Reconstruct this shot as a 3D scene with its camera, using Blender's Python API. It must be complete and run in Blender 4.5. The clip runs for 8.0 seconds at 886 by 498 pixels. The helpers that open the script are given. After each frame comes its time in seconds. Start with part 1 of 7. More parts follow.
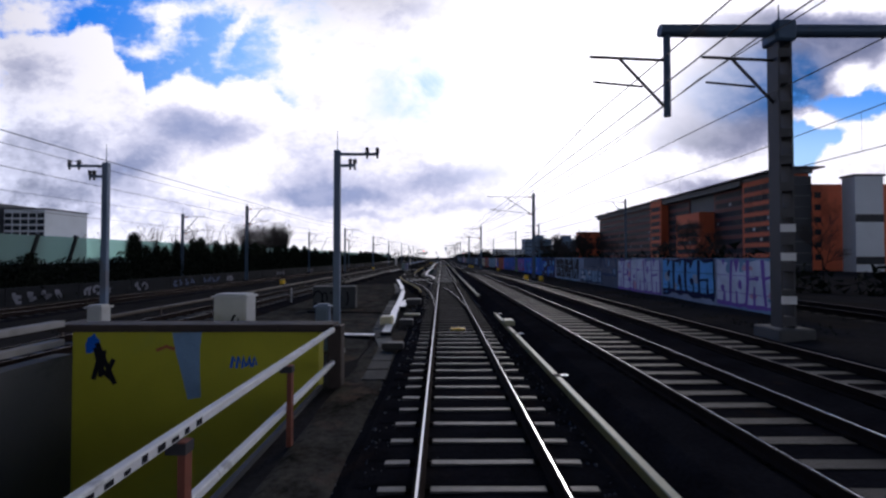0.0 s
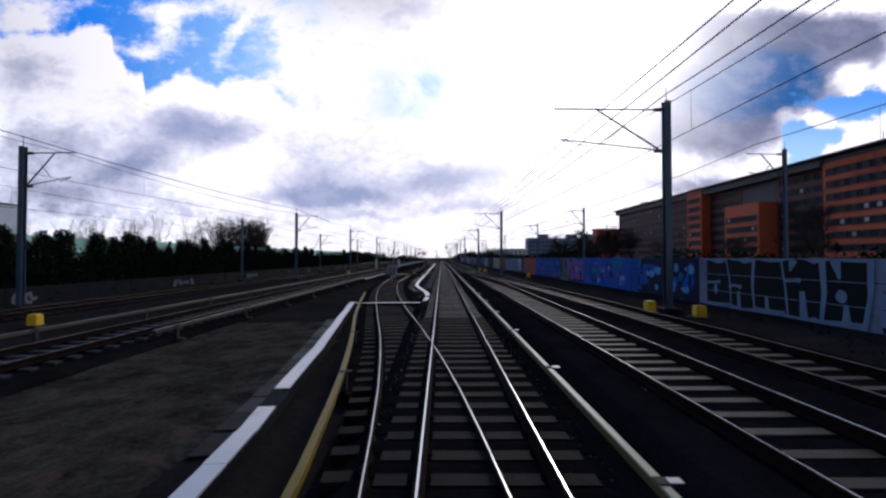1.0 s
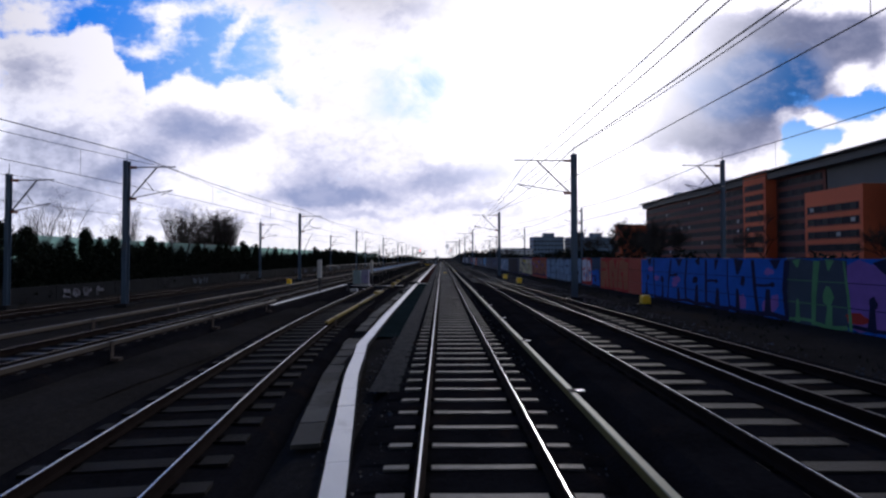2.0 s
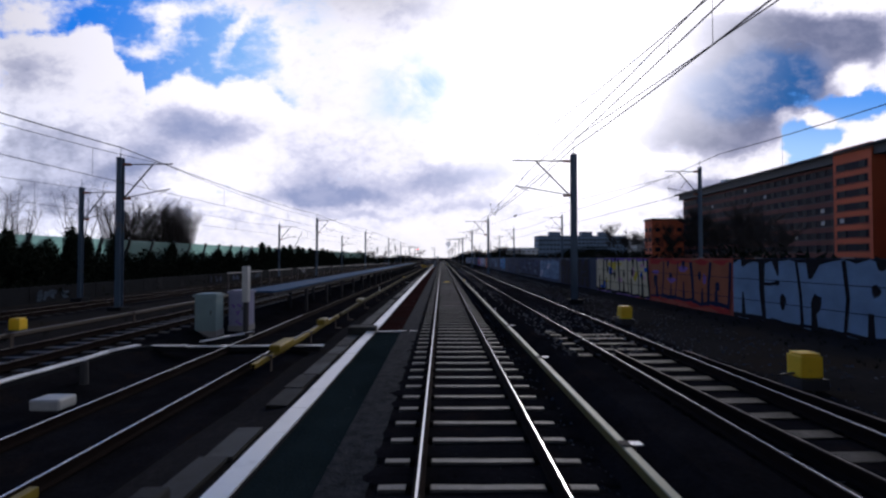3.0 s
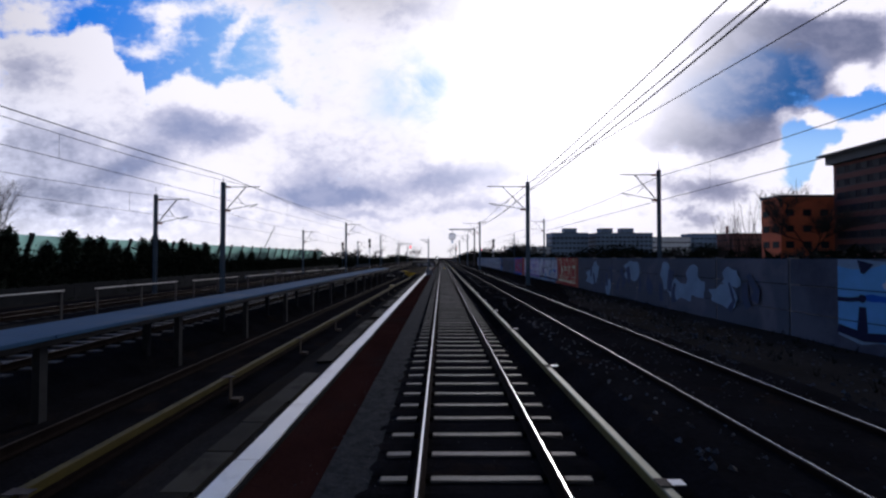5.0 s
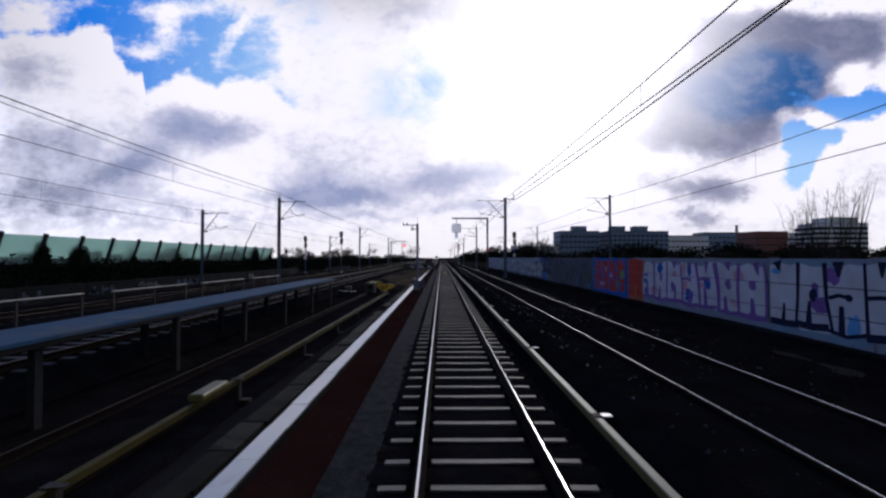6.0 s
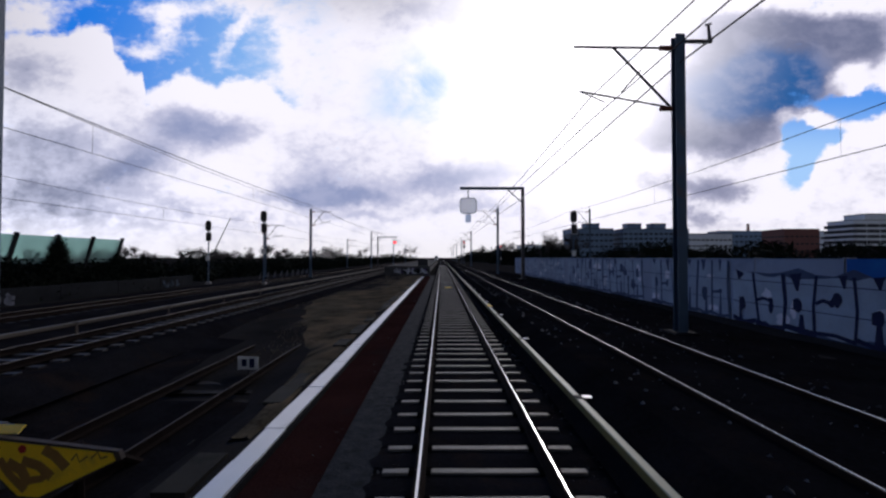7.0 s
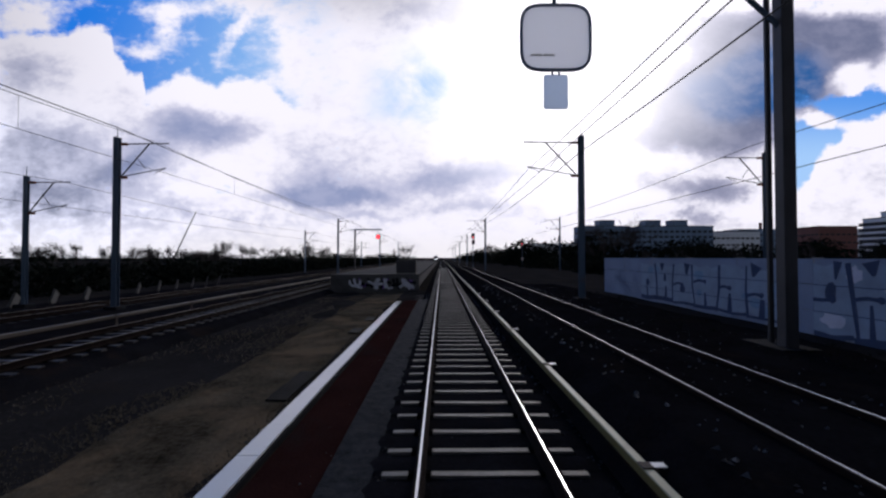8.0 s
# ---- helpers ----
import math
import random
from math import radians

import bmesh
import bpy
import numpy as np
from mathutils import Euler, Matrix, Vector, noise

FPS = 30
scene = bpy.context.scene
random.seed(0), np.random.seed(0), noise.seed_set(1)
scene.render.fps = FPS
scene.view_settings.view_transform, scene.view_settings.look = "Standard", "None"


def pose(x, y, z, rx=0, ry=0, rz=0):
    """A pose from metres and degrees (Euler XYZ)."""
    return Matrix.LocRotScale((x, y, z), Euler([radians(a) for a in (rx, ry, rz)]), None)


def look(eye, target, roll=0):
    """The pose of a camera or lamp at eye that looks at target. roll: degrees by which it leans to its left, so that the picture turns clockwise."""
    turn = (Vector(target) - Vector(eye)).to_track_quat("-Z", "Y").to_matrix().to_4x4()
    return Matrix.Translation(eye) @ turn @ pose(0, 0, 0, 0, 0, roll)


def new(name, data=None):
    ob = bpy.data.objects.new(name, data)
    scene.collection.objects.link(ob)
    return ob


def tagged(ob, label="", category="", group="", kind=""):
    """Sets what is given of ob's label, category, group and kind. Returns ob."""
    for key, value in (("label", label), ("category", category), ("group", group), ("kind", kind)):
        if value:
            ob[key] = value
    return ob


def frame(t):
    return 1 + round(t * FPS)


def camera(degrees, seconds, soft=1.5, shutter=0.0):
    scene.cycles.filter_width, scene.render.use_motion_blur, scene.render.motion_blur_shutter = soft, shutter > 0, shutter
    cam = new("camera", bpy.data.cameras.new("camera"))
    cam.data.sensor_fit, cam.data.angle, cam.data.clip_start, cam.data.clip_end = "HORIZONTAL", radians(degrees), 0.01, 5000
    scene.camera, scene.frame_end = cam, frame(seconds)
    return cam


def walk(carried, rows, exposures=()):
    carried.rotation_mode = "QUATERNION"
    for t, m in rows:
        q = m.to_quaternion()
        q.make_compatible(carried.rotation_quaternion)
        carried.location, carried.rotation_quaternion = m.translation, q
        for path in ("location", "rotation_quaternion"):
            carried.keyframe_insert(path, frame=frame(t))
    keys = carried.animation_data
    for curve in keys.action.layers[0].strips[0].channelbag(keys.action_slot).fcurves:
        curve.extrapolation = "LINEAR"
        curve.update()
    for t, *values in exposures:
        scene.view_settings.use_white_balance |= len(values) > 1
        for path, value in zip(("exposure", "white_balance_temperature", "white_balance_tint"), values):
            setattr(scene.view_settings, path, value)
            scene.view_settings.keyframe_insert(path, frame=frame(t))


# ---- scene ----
# ---------------------------------------------------------------- camera
EYE_Z = 2.31


def along(t):
    """Metres travelled after t seconds: the train gathers speed."""
    return 25.437 * t + 0.506 * t * t / 2 + 0.1041 * t ** 3 / 6


# the run is not quite even: metres ahead of or behind the smooth course
UNEVEN = {0.0: 0.3, 0.5: 0.4, 1.0: -0.4, 1.5: -0.2, 3.0: -0.2, 3.5: 0.6, 4.0: 0.6, 4.5: 0.5, 6.0: -0.8, 6.5: 0.5, 7.0: 0.3, 7.5: -0.2, 8.0: 0.0}
cam = camera(92.5, 8.0, soft=2.4)
walk(cam, [(k * 0.5, pose(0, along(k * 0.5) + UNEVEN.get(k * 0.5, 0.0), EYE_Z, 91.15, 0, -0.23)) for k in range(17)],
     exposures=((0.0, 0.10, 6200, 17), (3.5, 0.0, 6200, 17), (8.0, -0.10, 6280, 17)))

# ---------------------------------------------------------------- sky, sun
world = bpy.data.worlds.new("sky")
scene.world = world
world.use_nodes = True
SUN_EL, SUN_AZ = 25.0, 16.0      # degrees above the horizon, degrees to the right of the line


class Nodes:
    """Short hand for wiring shader nodes."""

    def __init__(self, tree):
        self.tree = tree
        tree.nodes.clear()

    def add(self, kind, **props):
        n = self.tree.nodes.new(kind)
        for key, value in props.items():
            setattr(n, key, value)
        return n

    def put(self, socket, value):
        if isinstance(value, bpy.types.NodeSocket):
            self.tree.links.new(value, socket)
        elif isinstance(value, tuple) and len(value) == 3 and socket.type == "RGBA":
            socket.default_value = (*value, 1)
        else:
            socket.default_value = value

    def math(self, op, a, b=0.0, c=0.0, clamp=False):
        n = self.add("ShaderNodeMath", operation=op, use_clamp=clamp)
        for s, v in zip(n.inputs, (a, b, c)):
            self.put(s, v)
        return n.outputs[0]

    def step(self, x, lo, hi, a=0.0, b=1.0):
        n = self.add("ShaderNodeMapRange", interpolation_type="SMOOTHSTEP")
        for s, v in zip(n.inputs, (x, lo, hi, a, b)):
            self.put(s, v)
        return n.outputs[0]

    def mix(self, f, a, b, blend="MIX"):
        n = self.add("ShaderNodeMix", data_type="RGBA", blend_type=blend)
        self.put(n.inputs[0], f)
        self.put(n.inputs[6], a)
        self.put(n.inputs[7], b)
        return n.outputs[2]

    def noise(self, vector, scale, detail=4.0, rough=0.55, warp=0.0):
        n = self.add("ShaderNodeTexNoise")
        if vector is not None:
            self.put(n.inputs["Vector"], vector)
        self.put(n.inputs["Scale"], scale)
        self.put(n.inputs["Detail"], detail)
        self.put(n.inputs["Roughness"], rough)
        self.put(n.inputs["Distortion"], warp)
        return n.outputs["Fac"]

    def join(self, x, y, z):
        n = self.add("ShaderNodeCombineXYZ")
        for s, v in zip(n.inputs, (x, y, z)):
            self.put(s, v)
        return n.outputs[0]


def build_sky():
    n = Nodes(world.node_tree)
    way = n.add("ShaderNodeTexCoord").outputs["Generated"]
    split = n.add("ShaderNodeSeparateXYZ")
    n.put(split.inputs[0], way)
    x, y, z = split.outputs
    nishita = n.add("ShaderNodeTexSky", sky_type="NISHITA", sun_disc=False,
                    sun_elevation=radians(SUN_EL), sun_rotation=radians(SUN_AZ), altitude=10, dust_density=1.0)
    # how far a direction lies from the sun
    sun = Vector((math.sin(radians(SUN_AZ)) * math.cos(radians(SUN_EL)), math.cos(radians(SUN_AZ)) * math.cos(radians(SUN_EL)), math.sin(radians(SUN_EL))))
    dot = n.add("ShaderNodeVectorMath", operation="DOT_PRODUCT")
    n.put(dot.inputs[0], way)
    dot.inputs[1].default_value = sun
    glow = n.math("MULTIPLY", n.math("ARCCOSINE", n.math("MINIMUM", dot.outputs["Value"], 1.0)), 57.2958)
    # the direction on a flat sheet ahead: u to the right, v up
    ahead = n.math("MAXIMUM", y, 0.05)
    u, v = n.math("DIVIDE", x, ahead), n.math("DIVIDE", z, ahead)
    plane = n.join(u, n.math("MULTIPLY", v, 1.5), 0.0)
    wob, wob2 = n.noise(way, 6.0, 6.0, 0.6), n.noise(n.join(z, x, y), 6.0, 6.0, 0.6)
    uw = n.math("ADD", u, n.math("MULTIPLY", n.math("SUBTRACT", wob, 0.5), 0.17))
    vw = n.math("ADD", v, n.math("MULTIPLY", n.math("SUBTRACT", wob2, 0.5), 0.12))

    def puff(cu, cv, su, sv, power, tilt=0.0):
        """A soft patch; tilt leans it to the left as it rises."""
        a, b = n.math("SUBTRACT", uw, cu), n.math("SUBTRACT", vw, cv)
        if tilt:
            a = n.math("ADD", a, n.math("MULTIPLY", b, tilt))
        a, b = n.math("DIVIDE", a, su), n.math("DIVIDE", b, sv)
        r = n.math("ADD", n.math("MULTIPLY", a, a), n.math("MULTIPLY", b, b))
        return n.math("MULTIPLY", n.math("EXPONENT", n.math("MULTIPLY", r, -1.0)), power)

    def total(parts):
        s = parts[0]
        for p in parts[1:]:
            s = n.math("ADD", s, p)
        return s

    def skyline(rows):
        """The height of a heaped cloud's top, given at some bearings."""
        lo, hi = rows[0][0], rows[-1][0]
        ramp = n.add("ShaderNodeValToRGB")
        while len(ramp.color_ramp.elements) < len(rows):
            ramp.color_ramp.elements.new(0.5)
        for e, (a, b) in zip(ramp.color_ramp.elements, rows):
            e.position, e.color = (a - lo) / (hi - lo), (b, b, b, 1)
        n.put(ramp.inputs[0], n.math("DIVIDE", n.math("SUBTRACT", u, lo), hi - lo))
        return ramp.outputs[0]

    front = n.step(y, 0.15, 0.45)
    lump = n.noise(way, 3.2, 8.0, 0.62)
    billow = n.noise(plane, 5.0, 9.0, 0.58, 0.3)
    curl = n.noise(plane, 15.0, 7.0, 0.6, 0.2)
    tuft = n.noise(plane, 42.0, 4.0, 0.6)
    rough = n.math("ADD", n.math("MULTIPLY", n.math("SUBTRACT", billow, 0.5), 0.7), n.math("ADD", n.math("MULTIPLY", n.math("SUBTRACT", curl, 0.5), 0.9), n.math("MULTIPLY", n.math("SUBTRACT", tuft, 0.5), 0.5)))
    # shaded parts of the cloud
    left = total([puff(-0.555, 0.307, 0.108, 0.046, 1.05), puff(-0.641, 0.325, 0.13, 0.046, 0.47), puff(-0.708, 0.229, 0.095, 0.038, 0.89),
                  puff(-0.781, 0.201, 0.078, 0.035, 0.42), puff(-0.961, 0.281, 0.13, 0.066, 0.53), puff(-1.015, 0.441, 0.056, 0.095, 0.44),
                  puff(-0.881, 0.435, 0.078, 0.052, 0.19), puff(-0.795, 0.148, 0.191, 0.062, 0.49), puff(-0.948, 0.141, 0.156, 0.069, 0.45),
                  puff(-0.641, 0.275, 0.104, 0.038, 0.32), puff(-0.428, 0.295, 0.104, 0.043, 0.23), puff(-0.321, 0.141, 0.147, 0.025, 1.05),
                  puff(-0.208, 0.149, 0.095, 0.021, 0.58), puff(-0.255, 0.184, 0.139, 0.027, 0.47),
                  puff(-0.295, 0.241, 0.191, 0.046, 0.34), puff(-0.021, 0.184, 0.095, 0.038, 0.53), puff(0.085, 0.197, 0.108, 0.035, 0.63),
                  puff(0.159, 0.208, 0.052, 0.031, 0.32), puff(0.065, 0.117, 0.121, 0.017, 0.42), puff(-0.168, 0.099, 0.104, 0.012, 0.42),
                  puff(-0.601, 0.128, 0.104, 0.027, 0.42), puff(-0.468, 0.095, 0.104, 0.017, 0.32), puff(-0.055, 0.584, 0.13, 0.038, 0.38),
                  puff(0.072, 0.575, 0.087, 0.052, 0.38),
                  puff(-0.968, 0.435, 0.107, 0.067, 0.45), puff(-0.895, 0.268, 0.2, 0.067, 0.5), puff(-0.988, 0.168, 0.173, 0.06, 0.36), puff(-0.628, 0.355, 0.053, 0.027, 0.3), puff(-0.768, 0.375, 0.06, 0.035, 0.35)])
    right = total([puff(0.752, 0.408, 0.189, 0.09, 1.43), puff(0.612, 0.388, 0.153, 0.078, 0.83), puff(0.552, 0.304, 0.108, 0.045, 0.94),
                   puff(0.692, 0.295, 0.135, 0.045, 0.88), puff(0.825, 0.461, 0.126, 0.084, 0.88), puff(0.892, 0.535, 0.198, 0.049, 0.94),
                   puff(1.012, 0.481, 0.072, 0.049, 0.88), puff(0.692, 0.548, 0.162, 0.045, 0.77), puff(0.999, 0.568, 0.09, 0.034, 0.44),
                   puff(0.592, 0.161, 0.099, 0.038, 0.61), puff(0.692, 0.161, 0.108, 0.041, 0.55), puff(0.579, 0.104, 0.09, 0.018, 0.44),
                   puff(0.452, 0.168, 0.081, 0.027, 0.33), puff(0.505, 0.261, 0.072, 0.034, 0.33),
                   puff(0.732, 0.408, 0.28, 0.147, 0.55), puff(0.985, 0.528, 0.173, 0.093, 0.5), puff(0.599, 0.208, 0.147, 0.08, 0.3)])
    # the blue gap above the heaped cloud, with shreds of cloud in it
    fray = n.math("ADD", n.math("MULTIPLY", n.math("SUBTRACT", curl, 0.5), 0.035), n.math("MULTIPLY", n.math("SUBTRACT", tuft, 0.5), 0.03))
    rise = n.math("SUBTRACT", n.math("SUBTRACT", v, skyline(((-1.041, 0.52), (-0.981, 0.528), (-0.919, 0.524), (-0.887, 0.523), (-0.868, 0.541), (-0.835, 0.551), (-0.807, 0.544), (-0.784, 0.52), (-0.776, 0.48), (-0.757, 0.46), (-0.747, 0.437), (-0.727, 0.429), (-0.709, 0.435), (-0.7, 0.387), (-0.687, 0.392), (-0.663, 0.405), (-0.641, 0.415), (-0.628, 0.433), (-0.601, 0.437), (-0.58, 0.42), (-0.559, 0.409), (-0.533, 0.401), (-0.513, 0.417), (-0.481, 0.424), (-0.435, 0.419), (-0.407, 0.407), (-0.385, 0.384), (-0.348, 0.352)))), fray)
    shred = total([puff(-0.675, 0.555, 0.044, 0.062, 0.8, -0.3), puff(-0.728, 0.491, 0.066, 0.014, 0.6, 0.35),
                   puff(-0.601, 0.525, 0.017, 0.026, 0.48), puff(-0.501, 0.535, 0.021, 0.062, 0.76, -0.7),
                   puff(-0.521, 0.597, 0.14, 0.03, 0.8), puff(-0.435, 0.581, 0.052, 0.023, 0.56), puff(-0.708, 0.601, 0.058, 0.018, 0.48),
                   puff(-0.995, 0.579, 0.085, 0.05, 1.04), puff(-0.948, 0.548, 0.044, 0.021, 0.56), puff(-0.841, 0.608, 0.032, 0.012, 0.4),
                   puff(-0.375, 0.515, 0.032, 0.088, 0.4), puff(-0.315, 0.448, 0.058, 0.132, 0.96)])
    gap = n.math("MULTIPLY", n.step(rise, -0.006, 0.016), n.step(n.math("ADD", shred, n.math("MULTIPLY", rough, 1.6)), 1.0, 0.0))
    gap = n.math("MULTIPLY", gap, n.step(n.math("ADD", u, n.math("MULTIPLY", rough, 0.25)), -0.22, -0.52))
    # the smaller gap beside the dark cloud
    riser = n.math("SUBTRACT", n.math("SUBTRACT", v, skyline(((0.835, 0.15), (0.872, 0.175), (0.889, 0.222), (0.908, 0.245), (0.945, 0.263), (0.959, 0.291), (0.993, 0.315), (1.02, 0.325), (1.049, 0.337), (1.119, 0.348)))), fray)
    clear = total([puff(0.965, 0.371, 0.069, 0.029, 1.1), puff(1.039, 0.361, 0.048, 0.041, 1), puff(0.863, 0.295, 0.029, 0.054, 1), puff(0.858, 0.235, 0.030, 0.065, 1.2),
                   puff(0.919, 0.295, 0.054, 0.026, 0.9)])
    heap = total([puff(0.975, 0.452, 0.055, 0.034, 1.2), puff(1.012, 0.421, 0.021, 0.035, 0.9), puff(0.9, 0.344, 0.035, 0.019, 1),
                  puff(0.832, 0.348, 0.027, 0.027, 0.5)])
    clear = n.step(n.math("ADD", n.math("SUBTRACT", clear, n.math("MULTIPLY", heap, 1.1)), n.math("MULTIPLY", rough, -1.2)), 0.15, 0.65)
    clear = n.math("MULTIPLY", clear, n.step(riser, -0.004, 0.014))
    here = n.math("SUBTRACT", 1.0, n.math("MAXIMUM", gap, clear))
    # broken cloud all round; ahead the gaps and shaded masses have their places
    back = n.step(lump, 0.46, 0.60)
    cover = n.math("ADD", n.math("MULTIPLY", back, n.math("SUBTRACT", 1.0, front)), n.math("MULTIPLY", here, front))
    # a bright rim along the heaped tops
    sink = n.math("ADD", rise, n.math("MULTIPLY", rough, 0.10))
    rim = n.math("MULTIPLY", n.math("MAXIMUM", n.step(sink, -0.065, -0.008), n.step(riser, -0.08, -0.01)), n.step(n.math("ABSOLUTE", u), 0.3, 0.45))
    rim = n.math("MAXIMUM", rim, n.math("MINIMUM", heap, 1.0))
    hang = n.math("MULTIPLY", front, n.math("ADD", n.step(u, -0.20, -0.60, 0.0, 0.16), n.math("MULTIPLY", n.step(v, 0.36, 0.14), 0.06)))
    bulk = n.math("SUBTRACT", n.math("ADD", n.math("MULTIPLY", n.math("ADD", left, right), front), n.math("ADD", n.math("MULTIPLY", rough, 0.95), hang)), n.math("ADD", n.math("MULTIPLY", rim, 0.45), n.math("MULTIPLY", heap, 0.9)))
    dark = n.step(bulk, -0.20, 1.25)
    near = n.step(glow, 80.0, 42.0)
    core = n.step(glow, 24.0, 3.0)
    # low cloud behind is brightened for upright faces; overhead is darkened to dim the ground
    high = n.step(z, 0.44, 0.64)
    bright_part = n.math("MULTIPLY", near, n.math("SUBTRACT", 1.0, high))
    dimmed_part = n.math("SUBTRACT", 1.0, bright_part)
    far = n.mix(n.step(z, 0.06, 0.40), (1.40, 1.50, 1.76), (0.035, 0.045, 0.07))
    pale = n.mix(bright_part, far, (1.02, 1.01, 1.05))
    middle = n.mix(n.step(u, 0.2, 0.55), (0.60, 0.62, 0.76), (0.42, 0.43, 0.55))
    middle = n.mix(dimmed_part, middle, n.mix(0.5, far, (0.03, 0.035, 0.05)))
    deep = n.math("MULTIPLY", total([puff(0.759, 0.411, 0.139, 0.058, 1.1), puff(0.839, 0.408, 0.069, 0.048, 0.7), puff(0.652, 0.395, 0.095, 0.046, 0.5),
                   puff(0.825, 0.475, 0.104, 0.046, 0.5), puff(0.70, 0.36, 0.12, 0.05, 0.35)]), n.math("ADD", 1.0, rough))
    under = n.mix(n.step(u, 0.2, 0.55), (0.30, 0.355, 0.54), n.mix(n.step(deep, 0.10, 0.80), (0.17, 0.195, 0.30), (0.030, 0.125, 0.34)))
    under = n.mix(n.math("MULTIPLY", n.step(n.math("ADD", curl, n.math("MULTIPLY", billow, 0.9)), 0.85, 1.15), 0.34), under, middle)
    under = n.mix(dimmed_part, under, (0.03, 0.035, 0.05))
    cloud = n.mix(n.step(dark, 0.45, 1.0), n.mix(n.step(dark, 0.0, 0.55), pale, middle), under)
    cloud = n.mix(n.math("MULTIPLY", core, 0.9), cloud, (1.7, 1.68, 1.68))
    veil = n.math("MULTIPLY", total([puff(-0.052, 0.408, 0.067, 0.069, 1), puff(-0.108, 0.341, 0.067, 0.033, 0.5)]), front)
    cloud = n.mix(n.math("MULTIPLY", veil, n.step(billow, 0.35, 0.6)), cloud, (0.52, 0.74, 1.0))
    blue = n.mix(1.0, nishita.outputs[0], (SKY_GAIN, SKY_GAIN, SKY_GAIN), "MULTIPLY")
    blue = n.mix(n.math("MULTIPLY", front, 0.9), blue, n.mix(n.step(n.math("SUBTRACT", u, n.math("MULTIPLY", v, 0.35)), -1.08, -0.50), (0.018, 0.23, 0.84), (0.30, 0.58, 0.98)))
    blue = n.mix(n.math("MULTIPLY", front, n.step(u, 0.3, 0.6)), blue, n.mix(n.step(v, 0.40, 0.22), (0.10, 0.34, 0.86), (0.40, 0.66, 0.98)))
    low = n.step(z, 0.09, 0.0)
    sky = n.mix(cover, blue, cloud)
    sky = n.mix(n.math("MULTIPLY", n.math("MULTIPLY", low, front), 0.6), sky, (0.92, 0.90, 0.86))
    out = n.add("ShaderNodeBackground")
    n.put(out.inputs[0], sky)
    out.inputs[1].default_value = 1.0
    n.put(n.add("ShaderNodeOutputWorld").inputs[0], out.outputs[0])


SKY_GAIN = 0.010
build_sky()
sun_data = bpy.data.lights.new("sun", "SUN")
sun_data.energy, sun_data.angle, sun_data.color = 0.5, radians(12), (1.0, 0.95, 0.88)
sun_lamp = new("sun", sun_data)
sun_lamp.matrix_world = look((math.sin(radians(SUN_AZ)) * 40, math.cos(radians(SUN_AZ)) * 40, math.tan(radians(SUN_EL)) * 40), (0, 0, 0))

# ---------------------------------------------------------------- materials
def paint(name, colour, rough=0.7, metal=0.0, vary=0.25, scale=3.0, bump=0.2, grain=40.0, stain=None, amount=0.0, piece=0.0, spec=0.5):
    """A weathered surface: colour that varies at two scales, stains of another colour, fine relief, and piece-to-piece change."""
    m = bpy.data.materials.new(name)
    m.use_nodes = True
    n = Nodes(m.node_tree)
    place = n.add("ShaderNodeNewGeometry").outputs["Position"]
    big, small = n.noise(place, scale, 5.0), n.noise(place, grain, 3.0, 0.65)
    gain = n.math("ADD", n.math("MULTIPLY", n.math("SUBTRACT", big, 0.5), 2.2 * vary), n.math("MULTIPLY", n.math("SUBTRACT", small, 0.5), 1.4 * vary))
    gain = n.math("ADD", gain, 1.0)
    if piece:
        rnd = n.add("ShaderNodeObjectInfo").outputs["Random"]
        gain = n.math("ADD", gain, n.math("MULTIPLY", n.math("SUBTRACT", rnd, 0.5), 2 * piece))
    base = n.mix(1.0, colour, n.join(gain, gain, gain), "MULTIPLY")
    if stain:
        blot = n.step(n.noise(place, scale * 0.6, 6.0, 0.65, 0.4), 0.62 - 0.25 * amount, 0.70 - 0.05 * amount)
        base = n.mix(n.math("MULTIPLY", blot, min(1.0, amount + 0.35)), base, stain)
    b = n.add("ShaderNodeBsdfPrincipled")
    n.put(b.inputs["Base Color"], base)
    n.put(b.inputs["Metallic"], metal)
    n.put(b.inputs["Specular IOR Level"], spec)
    n.put(b.inputs["Roughness"], n.math("ADD", rough, n.math("MULTIPLY", n.math("SUBTRACT", small, 0.5), 0.3), clamp=True))
    if bump:
        r = n.add("ShaderNodeBump")
        r.inputs["Strength"].default_value, r.inputs["Distance"].default_value = bump, 0.02
        n.put(r.inputs["Height"], small)
        n.put(b.inputs["Normal"], r.outputs[0])
    n.put(n.add("ShaderNodeOutputMaterial").inputs[0], b.outputs[0])
    return m


def glass_paint(name, colour, rough=0.1, alpha=0.5):
    m = bpy.data.materials.new(name)
    m.use_nodes = True
    n = Nodes(m.node_tree)
    b = n.add("ShaderNodeBsdfPrincipled")
    n.put(b.inputs["Base Color"], colour)
    n.put(b.inputs["Roughness"], rough)
    t = n.add("ShaderNodeBsdfTransparent")
    n.put(t.inputs[0], colour)
    mixer = n.add("ShaderNodeMixShader")
    n.put(mixer.inputs[0], alpha)
    n.put(mixer.inputs[1], t.outputs[0])
    n.put(mixer.inputs[2], b.outputs[0])
    n.put(n.add("ShaderNodeOutputMaterial").inputs[0], mixer.outputs[0])
    return m


